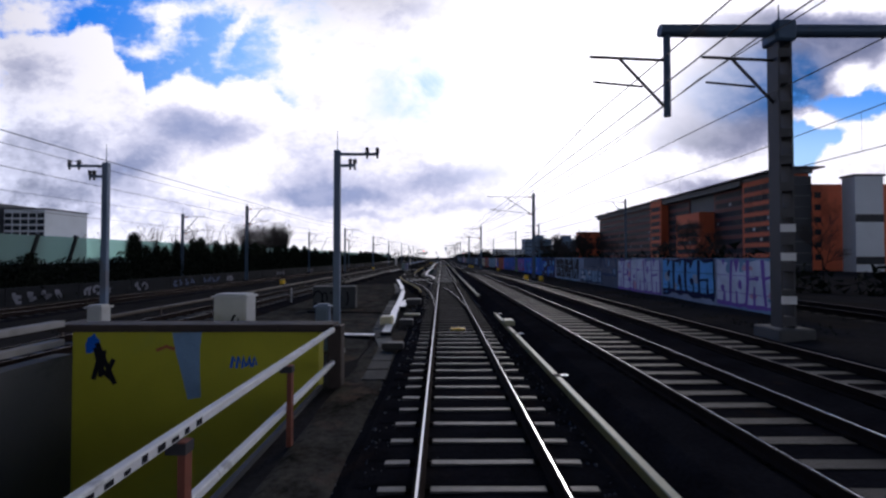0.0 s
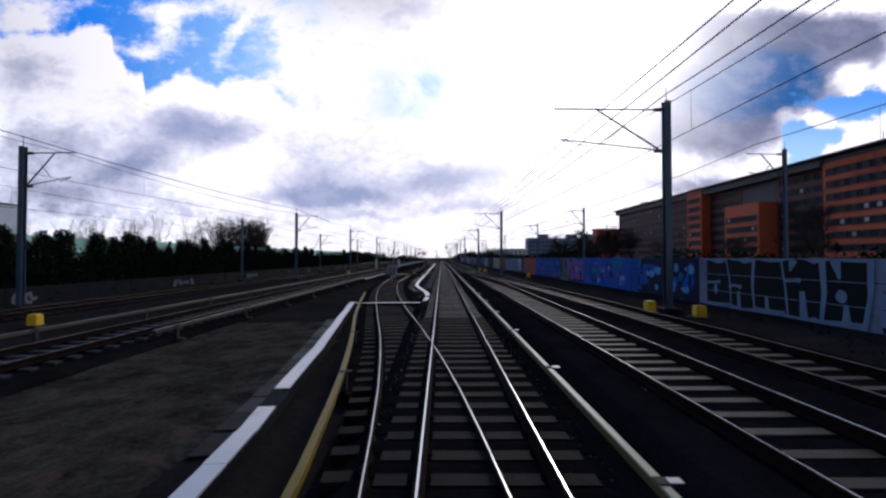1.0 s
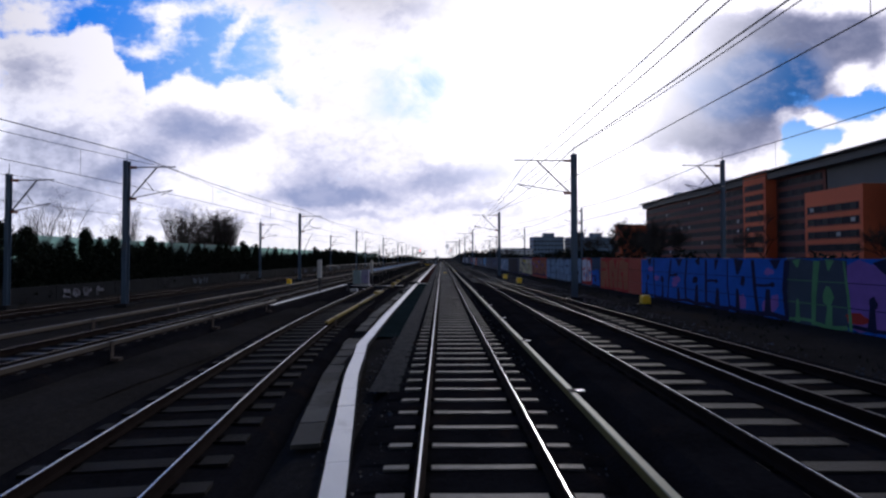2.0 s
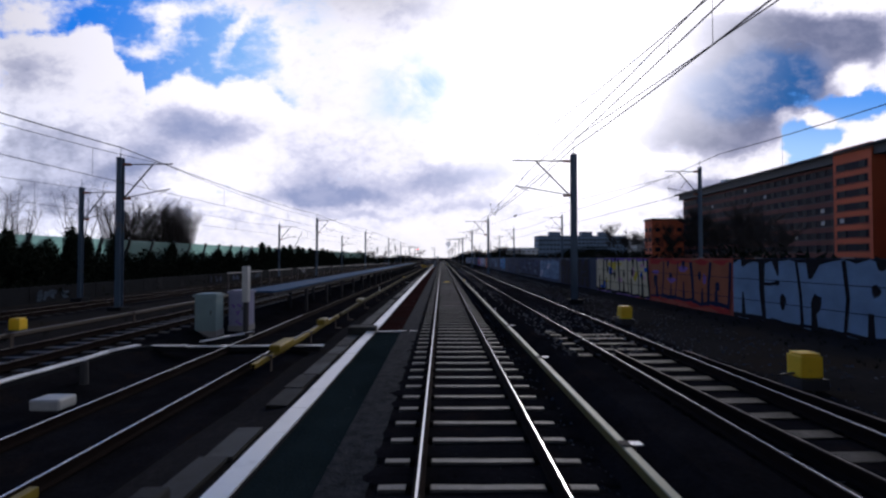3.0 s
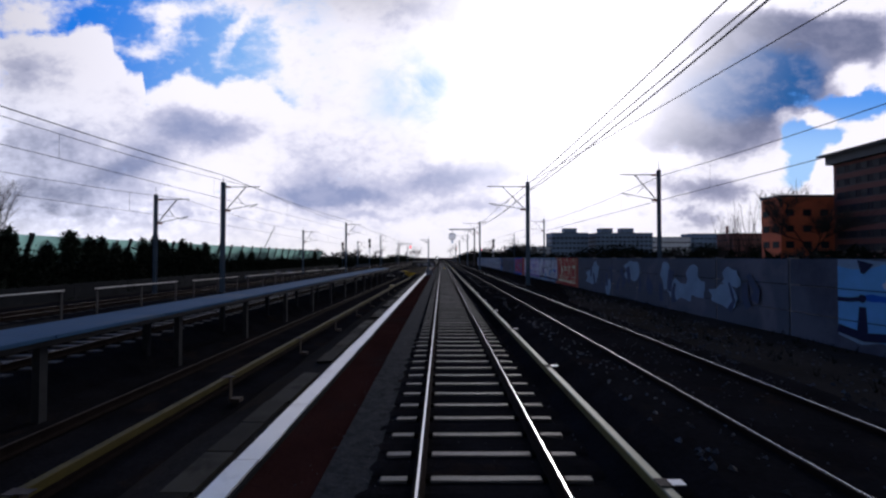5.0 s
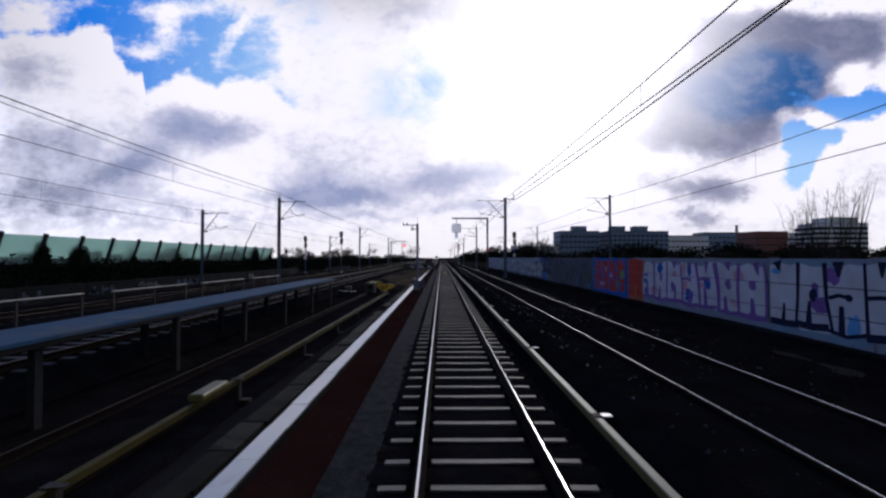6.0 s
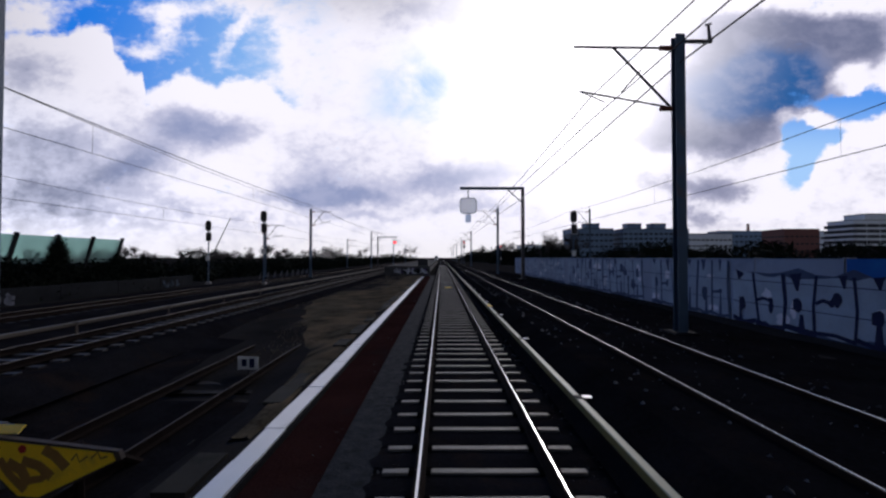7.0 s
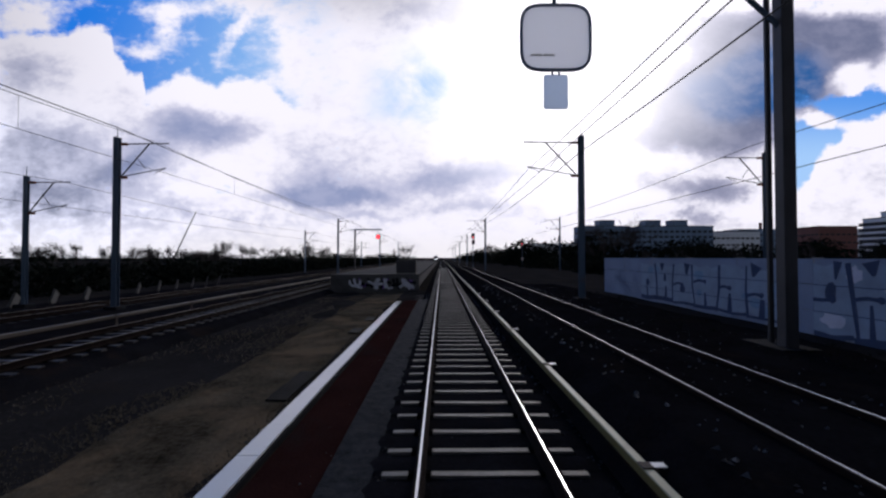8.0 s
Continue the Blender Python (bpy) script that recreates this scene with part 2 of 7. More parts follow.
def translucent_paint(name, colour, share=0.6):
    """A surface that also lets light through from behind."""
    m = bpy.data.materials.new(name)
    m.use_nodes = True
    n = Nodes(m.node_tree)
    b = n.add("ShaderNodeBsdfPrincipled")
    n.put(b.inputs["Base Color"], colour)
    n.put(b.inputs["Roughness"], 0.35)
    t = n.add("ShaderNodeBsdfTranslucent")
    n.put(t.inputs[0], colour)
    mixer = n.add("ShaderNodeMixShader")
    n.put(mixer.inputs[0], share)
    n.put(mixer.inputs[1], b.outputs[0])
    n.put(mixer.inputs[2], t.outputs[0])
    n.put(n.add("ShaderNodeOutputMaterial").inputs[0], mixer.outputs[0])
    return m


def lit(name, colour, power):
    m = bpy.data.materials.new(name)
    m.use_nodes = True
    n = Nodes(m.node_tree)
    e = n.add("ShaderNodeEmission")
    n.put(e.inputs[0], colour)
    n.put(e.inputs[1], power)
    n.put(n.add("ShaderNodeOutputMaterial").inputs[0], e.outputs[0])
    return m


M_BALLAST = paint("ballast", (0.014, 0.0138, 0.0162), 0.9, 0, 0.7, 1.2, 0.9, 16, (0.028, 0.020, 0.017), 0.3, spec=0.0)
# darker copy of the ballast, laid on the right from 150 m on
M_DARKBALLAST = paint("darker_ballast", (0.0090, 0.0090, 0.0108), 0.9, 0, 0.7, 1.2, 0.9, 16, (0.017, 0.013, 0.012), 0.3, spec=0.0)
M_STONE = paint("ballast_stone", (0.055, 0.057, 0.064), 0.5, 0, 0.6, 4, 0.3, 60, spec=0.4)
M_SOIL = paint("soil", (0.031, 0.029, 0.0285), 0.95, 0, 0.55, 0.5, 0.9, 9, (0.040, 0.032, 0.025), 0.4, spec=0.0)
M_RED = paint("rusty_ballast", (0.036, 0.0155, 0.0135), 0.9, 0, 0.45, 0.8, 0.8, 25, (0.030, 0.020, 0.019), 0.4, spec=0.0)
M_GREEN = paint("mossy_ballast", (0.018, 0.028, 0.030), 0.9, 0, 0.4, 0.8, 0.8, 25, spec=0.0)
M_RAILHEAD = paint("polished_rail", (0.62, 0.62, 0.64), 0.22, 1.0, 0.06, 2, 0.03, 80)
M_RUST = paint("rail_rust", (0.016, 0.011, 0.010), 0.9, 0.0, 0.4, 3, 0.3, 60, spec=0.05)
M_SEAT = paint("oily_rail_seat", (0.010, 0.009, 0.009), 0.95, 0, 0.3, 3, 0.2, 60, spec=0.0)
M_OLDRAIL = paint("dull_rail", (0.24, 0.21, 0.19), 0.42, 0.8, 0.2, 3, 0.1, 60)
M_SLEEPER = paint("concrete_sleeper", (0.080, 0.078, 0.077), 0.48, 0, 0.45, 5, 0.5, 45, (0.055, 0.050, 0.045), 0.38, piece=0.25)
M_WOOD = paint("wood_sleeper", (0.017, 0.0155, 0.015), 0.8, 0, 0.35, 4, 0.5, 50, piece=0.4, spec=0.12)
M_CONCRETE = paint("concrete", (0.30, 0.29, 0.28), 0.85, 0, 0.22, 0.9, 0.3, 45, (0.15, 0.14, 0.12), 0.35)
M_SLAB = paint("slab_concrete", (0.066, 0.067, 0.064), 0.85, 0, 0.35, 1.6, 0.35, 45, (0.045, 0.043, 0.036), 0.5, piece=0.6, spec=0.25)
# darker slab tone, used from 138 m on
M_DARKSLAB = paint("darker_slab", (0.040, 0.038, 0.032), 0.9, 0, 0.4, 1.6, 0.4, 45, (0.018, 0.018, 0.015), 0.5, piece=0.6, spec=0.1)
M_SHOULDER = paint("grey_ballast_shoulder", (0.028, 0.031, 0.036), 0.9, 0, 0.9, 6.0, 1.0, 22, (0.045, 0.047, 0.052), 0.35, spec=0.05)
M_WHITE = paint("white_duct", (0.90, 0.90, 0.89), 0.16, 0, 0.08, 1.5, 0.1, 40, (0.62, 0.61, 0.60), 0.15)
M_COVER = paint("yellowed_cover", (0.36, 0.35, 0.22), 0.5, 0, 0.2, 1.2, 0.1, 40, (0.25, 0.22, 0.15), 0.35)
M_YCOVER = paint("yellow_cover", (0.27, 0.19, 0.018), 0.55, 0, 0.25, 1.4, 0.1, 40, (0.17, 0.125, 0.03), 0.4, spec=0.25)
# steel with the blue cast of flare haze added to its colour
M_STEEL = paint("hazed_galvanised_steel", (0.062, 0.105, 0.165), 0.6, 0.3, 0.2, 1.5, 0.1, 40, (0.12, 0.10, 0.09), 0.2)
M_GREYPAINT = paint("grey_paint", (0.12, 0.17, 0.25), 0.5, 0.1, 0.15, 1.5, 0.1, 40, (0.12, 0.10, 0.09), 0.15)
M_DARK = paint("dark_steel", (0.045, 0.045, 0.05), 0.6, 0.3, 0.3, 2, 0.1, 40)
M_WIRE = paint("wire", (0.03, 0.03, 0.032), 0.6, 0.4, 0.2, 2, 0, 40)
M_YELLOW = paint("yellow_paint", (0.98, 0.63, 0.02), 0.5, 0, 0.14, 2, 0.1, 40, (0.45, 0.28, 0.05), 0.15)
M_YWALL = paint("yellow_wall", (0.42, 0.40, 0.02), 0.7, 0, 0.2, 0.8, 0.2, 30, (0.34, 0.36, 0.04), 0.35)
M_BROWN = paint("brown_red_paint", (0.20, 0.06, 0.035), 0.6, 0, 0.25, 4, 0.1, 50, (0.08, 0.03, 0.02), 0.3)
M_TIMBER = paint("dark_timber", (0.045, 0.032, 0.026), 0.8, 0, 0.35, 3, 0.5, 30)
M_CAB = paint("cabinet_grey", (0.52, 0.53, 0.52), 0.55, 0, 0.15, 2, 0.1, 40, (0.28, 0.26, 0.22), 0.3)
M_BLUEWALK = paint("walkway_grey", (0.036, 0.10, 0.20), 0.75, 0, 0.15, 0.8, 0.1, 30, (0.10, 0.13, 0.17), 0.3, spec=0.1)
# blue haze of distance is mixed into this wall colour
M_HAZE = paint("haze_tinted_wall", (0.16, 0.24, 0.35), 0.7, 0, 0.25, 0.1, 0.1, 4, (0.10, 0.15, 0.22), 0.35, spec=0.2)
M_BRICK = paint("orange_brick", (0.70, 0.165, 0.075), 0.8, 0, 0.2, 0.15, 0.15, 3.0, (0.28, 0.07, 0.03), 0.3)
M_BRICK2 = paint("brown_brick", (0.17, 0.065, 0.055), 0.8, 0, 0.2, 0.15, 0.15, 3.0)
M_ROOF = paint("dark_cladding", (0.06, 0.07, 0.08), 0.6, 0.1, 0.2, 0.3, 0.1, 4)
M_PALE = paint("pale_cladding", (0.68, 0.73, 0.78), 0.7, 0, 0.12, 0.2, 0.1, 4)
M_PANE = paint("window_glass", (0.020, 0.026, 0.036), 0.35, 0, 0.1, 1, 0, 5, spec=0.12)
M_HEDGE = paint("hedge_leaf", (0.010, 0.014, 0.010), 0.9, 0, 0.5, 1.0, 0, 8, spec=0.05)
M_BARK = paint("bark", (0.030, 0.025, 0.022), 0.9, 0, 0.35, 2, 0.2, 20, spec=0.05)
M_TWIG = paint("twigs", (0.058, 0.052, 0.050), 0.9, 0, 0.35, 1, 0, 8, spec=0.05)
M_GRASS = translucent_paint("dry_grass", (0.12, 0.10, 0.07), 0.4)
# near black: grime, plus shade put into duct troughs and back legs
M_LOWWALL = paint("grimy_shaded_concrete", (0.016, 0.018, 0.022), 0.9, 0, 0.35, 0.9, 0.3, 45, (0.03, 0.032, 0.036), 0.3, spec=0.1)
M_DIRTY = paint("dirty_sleeper", (0.036, 0.032, 0.028), 0.6, 0, 0.45, 3, 0.4, 60, (0.018, 0.016, 0.015), 0.6, piece=0.5, spec=0.25)
M_RIGHTRAIL = paint("worn_rail", (0.60, 0.60, 0.62), 0.25, 1.0, 0.1, 2, 0.05, 80)
M_SIDERAIL = paint("used_rail_top", (0.52, 0.52, 0.53), 0.27, 1.0, 0.1, 2, 0.05, 80)
M_RUSTHEAD = paint("rusted_rail_top", (0.024, 0.013, 0.010), 0.65, 0.3, 0.25, 3, 0.1, 60)
M_BLOCK = paint("dark_grey_concrete", (0.085, 0.085, 0.085), 0.85, 0, 0.25, 0.9, 0.3, 45, (0.045, 0.045, 0.045), 0.4)
M_DARKBLOCK = paint("dark_block_concrete", (0.055, 0.060, 0.062), 0.85, 0, 0.35, 1.4, 0.3, 45, (0.03, 0.033, 0.033), 0.5)
M_CREAM = paint("cream_steel", (0.62, 0.57, 0.36), 0.45, 0, 0.2, 3, 0.1, 40, (0.35, 0.32, 0.22), 0.3)
M_BOARD = paint("weathered_board", (0.085, 0.075, 0.065), 0.8, 0, 0.35, 3, 0.4, 30)
M_GREENGLASS = glass_paint("green_glass", (0.56, 0.76, 0.71), 0.2, 0.38)
M_OLDCOVER = paint("brown_grey_cover", (0.085, 0.07, 0.055), 0.5, 0, 0.25, 1.2, 0.1, 40, (0.08, 0.065, 0.05), 0.4, spec=0.3)
M_IVY = paint("ivy_leaf", (0.014, 0.020, 0.012), 0.8, 0, 0.5, 1.0, 0, 8, spec=0.1)
# glare on the gantry board and haze on its box, as translucent colours
M_GLAREBOARD = translucent_paint("glare_white_board", (0.97, 0.98, 1.0), 0.95)
M_HAZEBOX = translucent_paint("haze_blue_box", (0.80, 0.88, 0.98), 0.92)
M_DIRT = paint("bare_dirt", (0.060, 0.056, 0.047), 0.95, 0, 1.2, 1.6, 1.0, 9, (0.125, 0.088, 0.070), 0.4, spec=0.0)
M_VERGE = paint("grassy_verge", (0.088, 0.074, 0.052), 0.95, 0, 1.2, 1.0, 1.0, 11, (0.178, 0.132, 0.084), 0.62, spec=0.0)
M_RAILPAINT = paint("chipped_white_paint", (0.72, 0.72, 0.71), 0.7, 0, 0.15, 5, 0.2, 60, (0.30, 0.29, 0.28), 0.25, spec=0.2)
M_TEALCAB = paint("teal_grey_cabinet", (0.22, 0.32, 0.33), 0.55, 0, 0.15, 2, 0.1, 40, (0.15, 0.17, 0.17), 0.3)
M_LILACCAB = paint("lilac_grey_cabinet", (0.27, 0.27, 0.40), 0.55, 0, 0.15, 2, 0.1, 40, (0.16, 0.15, 0.2), 0.3)
M_SIGWHITE = paint("sign_white", (0.75, 0.75, 0.74), 0.5, 0, 0.08, 2, 0, 20)
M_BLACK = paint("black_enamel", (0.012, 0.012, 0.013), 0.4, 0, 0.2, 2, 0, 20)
M_REDLAMP = lit("red_signal_lamp", (1.0, 0.03, 0.04), 6.0)
M_HEADLAMP = lit("headlamp", (1.0, 0.98, 0.95), 8.0)


# ---------------------------------------------------------------- mesh helpers
def box(bm, x0, x1, y0, y1, z0, z1, turn=None):
    c = [(x, y, z) for z in (z0, z1) for y in (y0, y1) for x in (x0, x1)]
    v = [bm.verts.new(turn @ Vector(p) if turn else p) for p in c]
    for f in ((0, 2, 3, 1), (4, 5, 7, 6), (0, 1, 5, 4), (2, 6, 7, 3), (0, 4, 6, 2), (1, 3, 7, 5)):
        bm.faces.new([v[i] for i in f])
    return v


def bm_box(*sides):
    bm = bmesh.new()
    box(bm, *sides)
    return bm


def bevel_all(bm, width, segments=1):
    bmesh.ops.bevel(bm, geom=list(bm.edges), offset=width, segments=segments, affect="EDGES", profile=0.6)


def tube(bm, a, b, r0, r1=None, sides=8, caps=True):
    """A round bar from a to b."""
    a, b = Vector(a), Vector(b)
    r1 = r0 if r1 is None else r1
    q = (b - a).to_track_quat("Z", "Y")
    rings = []
    for p, r in ((a, r0), (b, r1)):
        rings.append([bm.verts.new(p + q @ Vector((r * math.cos(2 * math.pi * k / sides), r * math.sin(2 * math.pi * k / sides), 0))) for k in range(sides)])
    for k in range(sides):
        bm.faces.new((rings[0][k], rings[0][(k + 1) % sides], rings[1][(k + 1) % sides], rings[1][k]))
    if caps:
        bm.faces.new(rings[0][::-1])
        bm.faces.new(rings[1])


def path_tube(bm, pts, r, sides=6):
    """One bent round bar through all the places."""
    rings = []
    for i, p in enumerate(pts):
        d = Vector(pts[min(len(pts) - 1, i + 1)]) - Vector(pts[max(0, i - 1)])
        q = d.to_track_quat("Z", "Y")
        rings.append([bm.verts.new(Vector(p) + q @ Vector((r * math.cos(2 * math.pi * k / sides), r * math.sin(2 * math.pi * k / sides), 0))) for k in range(sides)])
    for a, b in zip(rings, rings[1:]):
        for k in range(sides):
            bm.faces.new((a[k], a[(k + 1) % sides], b[(k + 1) % sides], b[k]))
    bm.faces.new(rings[0][::-1])
    bm.faces.new(rings[-1])


def sweep(bm, pts, section, close=True):
    """Drag a section of (across, up) points along a line of (x, y, z) places."""
    rings = []
    for i, p in enumerate(pts):
        a, b = Vector(pts[max(0, i - 1)]), Vector(pts[min(len(pts) - 1, i + 1)])
        d = (b - a)
        d.z = 0
        d.normalize()
        side = Vector((d.y, -d.x, 0))
        rings.append([bm.verts.new(Vector(p) + side * s + Vector((0, 0, u))) for s, u in section])
    n = len(section)
    for r, q in zip(rings, rings[1:]):
        for k in range(n if close else n - 1):
            bm.faces.new((r[k], q[k], q[(k + 1) % n], r[(k + 1) % n]))
    if close:
        bm.faces.new(rings[0])
        bm.faces.new(rings[-1][::-1])
    return rings


def mesh_of(name, bm, material, smooth=False):
    me = bpy.data.meshes.new(name)
    bmesh.ops.recalc_face_normals(bm, faces=bm.faces)
    bm.to_mesh(me)
    bm.free()
    for m in (material if isinstance(material, (list, tuple)) else [material]):
        me.materials.append(m)
    if smooth:
        for p in me.polygons:
            p.use_smooth = True
    return me


def part(name, bm, material, parent=None, label="", smooth=False):
    """One mesh object, under a thing or a part."""
    ob = new(name, mesh_of(name, bm, material, smooth))
    if parent:
        ob.parent = parent
    if label:
        ob["label"] = label
    return ob


def piece(name, me, parent, m):
    ob = new(name, me)
    ob.parent = parent
    ob.matrix_basis = m
    return ob


def thing(name, label, category, at=(0, 0, 0), group="", kind="", turn=0.0):
    ob = new(name)
    ob.matrix_basis = pose(*at, 0, 0, turn)
    return tagged(ob, label, category, group, kind)


def solid(name, bm, material, label, category="", group="", kind="", at=(0, 0, 0), turn=0.0, smooth=False):
    ob = part(name, bm, material, None, "", smooth)
    ob.matrix_basis = pose(*at, 0, 0, turn)
    return tagged(ob, label, category, group, kind)

# ---------------------------------------------------------------- the line: courses and levels
MAIN_X = 0.506                       # middle of the track that the train runs on; its rail tops are z = 0
END = 640.0


def z_right(y):
    return float(np.interp(y, (-10, 5, 117, 195, 300), (0.26, 0.26, 0.34, 0.48, 0.5)))


def x_right(y):
    return float(np.interp(y, (-10, 5, 60, 117, 195, 260, 640), (4.36, 4.34, 4.26, 4.20, 4.24, 4.3, 4.6)))


def ease(a):
    a = min(1.0, max(0.0, a))
    return a * a * (3 - 2 * a)


def x_outer(y):
    return x_right(y) + 2.95 * (1 - ease((y - 34) / 66))


SWING_Y = (0, 17, 21, 25, 30, 36, 43, 48, 56, 65, 75, 84, 300)
SWING_X = (0, 0, 0.06, 0.22, 0.56, 1.22, 2.38, 3.25, 4.45, 5.42, 5.92, 6.0, 6.0)


def x_siding(y):
    """The siding swings out of the running track to a line of its own."""
    return MAIN_X - float(np.mean(np.interp([y + d for d in (-4, -3, -2, -1, 0, 1, 2, 3, 4)], SWING_Y, SWING_X)))


def z_siding(y):
    return float(np.interp(y, (20, 30, 45, 85, 150, 200), (-0.003, -0.06, -0.24, -0.26, -0.4, -0.6)))


def x_wall(y):
    return float(np.interp(y, (-20, 50, 90, 125, 150, 187, 260), (12.0, 12.0, 10.6, 9.4, 9.3, 9.7, 10.2)))


def stations(a, b, step=2.0):
    n = max(1, int(round((b - a) / step)))
    return [a + (b - a) * k / n for k in range(n + 1)]


# ---------------------------------------------------------------- ground
def ground_z(x, y):
    """The lie of the land across the line."""
    zs, zr = z_siding(y), z_right(y)
    xs = x_siding(y)
    near = float(np.interp(y, (0, 60, 78), (-0.36, -0.36, -0.30)))
    if y > 75:
        low = zs - 0.34 if y < 206 else float(np.interp(y, (206, 216), (-0.9, -0.42)))
        cols = ((-3000, -1.2), (-40, -1.2), (-27, -0.6), (-16, -0.3), (-12.6, -0.42), (-9.0, -0.42), (-7.6, low - 0.05), (-4.2, low), (-3.4, -0.42), (-2.2, near), (2.6, -0.30))
    else:
        cols = ((-3000, -1.2), (-40, -1.2), (-27, -0.6), (-16, -0.3), (-12.6, -0.42), (-9.0, -0.42), (-7.6, -0.45), (-2.2, near), (2.6, -0.30))
    right = ((x_right(y) - 1.4, zr - 0.33), (x_wall(y) - 4.0, zr - 0.30), (x_wall(y) - 0.1, 0.22), (x_wall(y) + 6, 0.3), (60, -1.0), (3000, -1.2))
    xs_, zs_ = zip(*(cols + right))
    z = float(np.interp(x, xs_, zs_))
    if 24 < y < 76:      # the siding lies in a shallow cut
        z -= max(0.0, z - (zs - 0.50)) * ease((2.3 - abs(x - xs)) / 0.8)
    return z


def build_ground():
    bm = bmesh.new()
    xs = [-3000, -600, -200, -80, -40, -32] + [-27 + 1.0 * k for k in range(10)] + [-16.5 + 0.5 * k for k in range(62)] + [15, 18, 24, 36, 60, 120, 300, 800, 3000]
    ys = [-300, -60, -25] + [-12 + 1.5 * k for k in range(200)] + [300 + 12 * k for k in range(30)] + [700, 900, 1300, 2000, 4500]
    pit = lambda x, y: -7.4 < x < -2.3 and -25 < y < 9.0
    grid = [[bm.verts.new((x, y, ground_z(x, y) + 0.05 * noise.noise(Vector((x * 0.6, y * 0.6, 0))) * (1 if abs(x) < 60 else 0))) for x in xs] for y in ys]
    for i in range(len(ys) - 1):
        for k in range(len(xs) - 1):
            if pit((xs[k] + xs[k + 1]) / 2, (ys[i] + ys[i + 1]) / 2):
                continue
            bm.faces.new((grid[i][k], grid[i][k + 1], grid[i + 1][k + 1], grid[i + 1][k]))
    solid("ground", bm, M_SOIL, "dark bare soil and thin dry grass beside the tracks", "ground", kind="structure", smooth=True)


build_ground()


def ballast_bed(course, level, a, b, half, label, material, top=-0.20, step=3.0, heaped=False):
    bm = bmesh.new()
    pts = [(course(y), y, level(y)) for y in stations(a, b, step)]
    inner = [(-0.98, -0.13), (-0.84, -0.19), (0.84, -0.19), (0.98, -0.13)] if heaped else [(-half * 0.5, top), (half * 0.5, top)]
    rings = sweep(bm, pts, [(-half - 0.75, -0.62), (-half, top - 0.03)] + inner + [(half, top - 0.03), (half + 0.75, -0.62)], close=False)
    for r in rings:
        for v in r:
            v.co.z += (0.02 if heaped else 0.03) * noise.noise(v.co * 1.7)
    return solid("ballast_bed", bm, material, label, "ballast", kind="structure")


# ---------------------------------------------------------------- rails and sleepers
RAIL_SECTION = [(-0.070, -0.172), (0.070, -0.172), (0.070, -0.158), (0.010, -0.138), (0.010, -0.045), (0.034, -0.034), (0.034, -0.006),
                (-0.034, -0.006), (-0.034, -0.034), (-0.010, -0.045), (-0.010, -0.138), (-0.070, -0.158)]


def rail(parent, pts, head, glare_width=1.0):
    """A rusty rail with its running top worn bright."""
    bm = bmesh.new()
    sweep(bm, pts, RAIL_SECTION)
    r = part("rail", bm, M_RUST, parent)
    bm = bmesh.new()
    w = 0.017 if head is M_RAILHEAD else 0.007 if head in (M_RIGHTRAIL, M_OLDRAIL) else 0.012
    w *= glare_width
    sweep(bm, pts, [(-w, -0.0055), (w, -0.0055), (w * 0.8, 0.0), (-w * 0.8, 0.0)])
    part("running_surface", bm, head, r, "bright worn rail top" if head is M_RAILHEAD else "dull rail top")
    return r


def sleeper_mesh(kind):
    """A sleeper with oily dark seats under the rails and low clips beside them."""
    bm = bmesh.new()
    wood = kind == "wood"
    half, w, slope, low = (1.26, 0.125, 0.0, -0.34) if wood else (1.19, 0.050 if kind == "concrete" else 0.10, 0.03, -0.36)
    top = -0.176 if wood else -0.170
    rows, seats = [], []
    for x, z in ((-half, top - 0.004), (-0.89, top), (-0.63, top), (0.0, top - 0.003), (0.63, top), (0.89, top), (half, top - 0.004)):
        rows.append([bm.verts.new((x, -w - slope, low)), bm.verts.new((x, -w, z)), bm.verts.new((x, w, z)), bm.verts.new((x, w + slope, low))])
    for n, (a, b) in enumerate(zip(rows, rows[1:])):
        for k in range(3):
            f = bm.faces.new((a[k], b[k], b[k + 1], a[k + 1]))
            f.material_index = 1 if n in (1, 4) else 0
    bm.faces.new(rows[0])
    bm.faces.new(rows[-1][::-1])
    for sx in (-0.75, 0.75):
        for d in (-0.10, 0.10):
            v = box(bm, sx + d - 0.03, sx + d + 0.03, -0.04, 0.04, top - 0.01, top + 0.018)
            for f in {f for q in v for f in q.link_faces}:
                f.material_index = 1
    return mesh_of("sleeper", bm, [{"concrete": M_SLEEPER, "dirty": M_DIRTY, "wood": M_WOOD}[kind], M_SEAT])


SLEEPERS = {k: sleeper_mesh(k) for k in ("concrete", "dirty", "wood")}


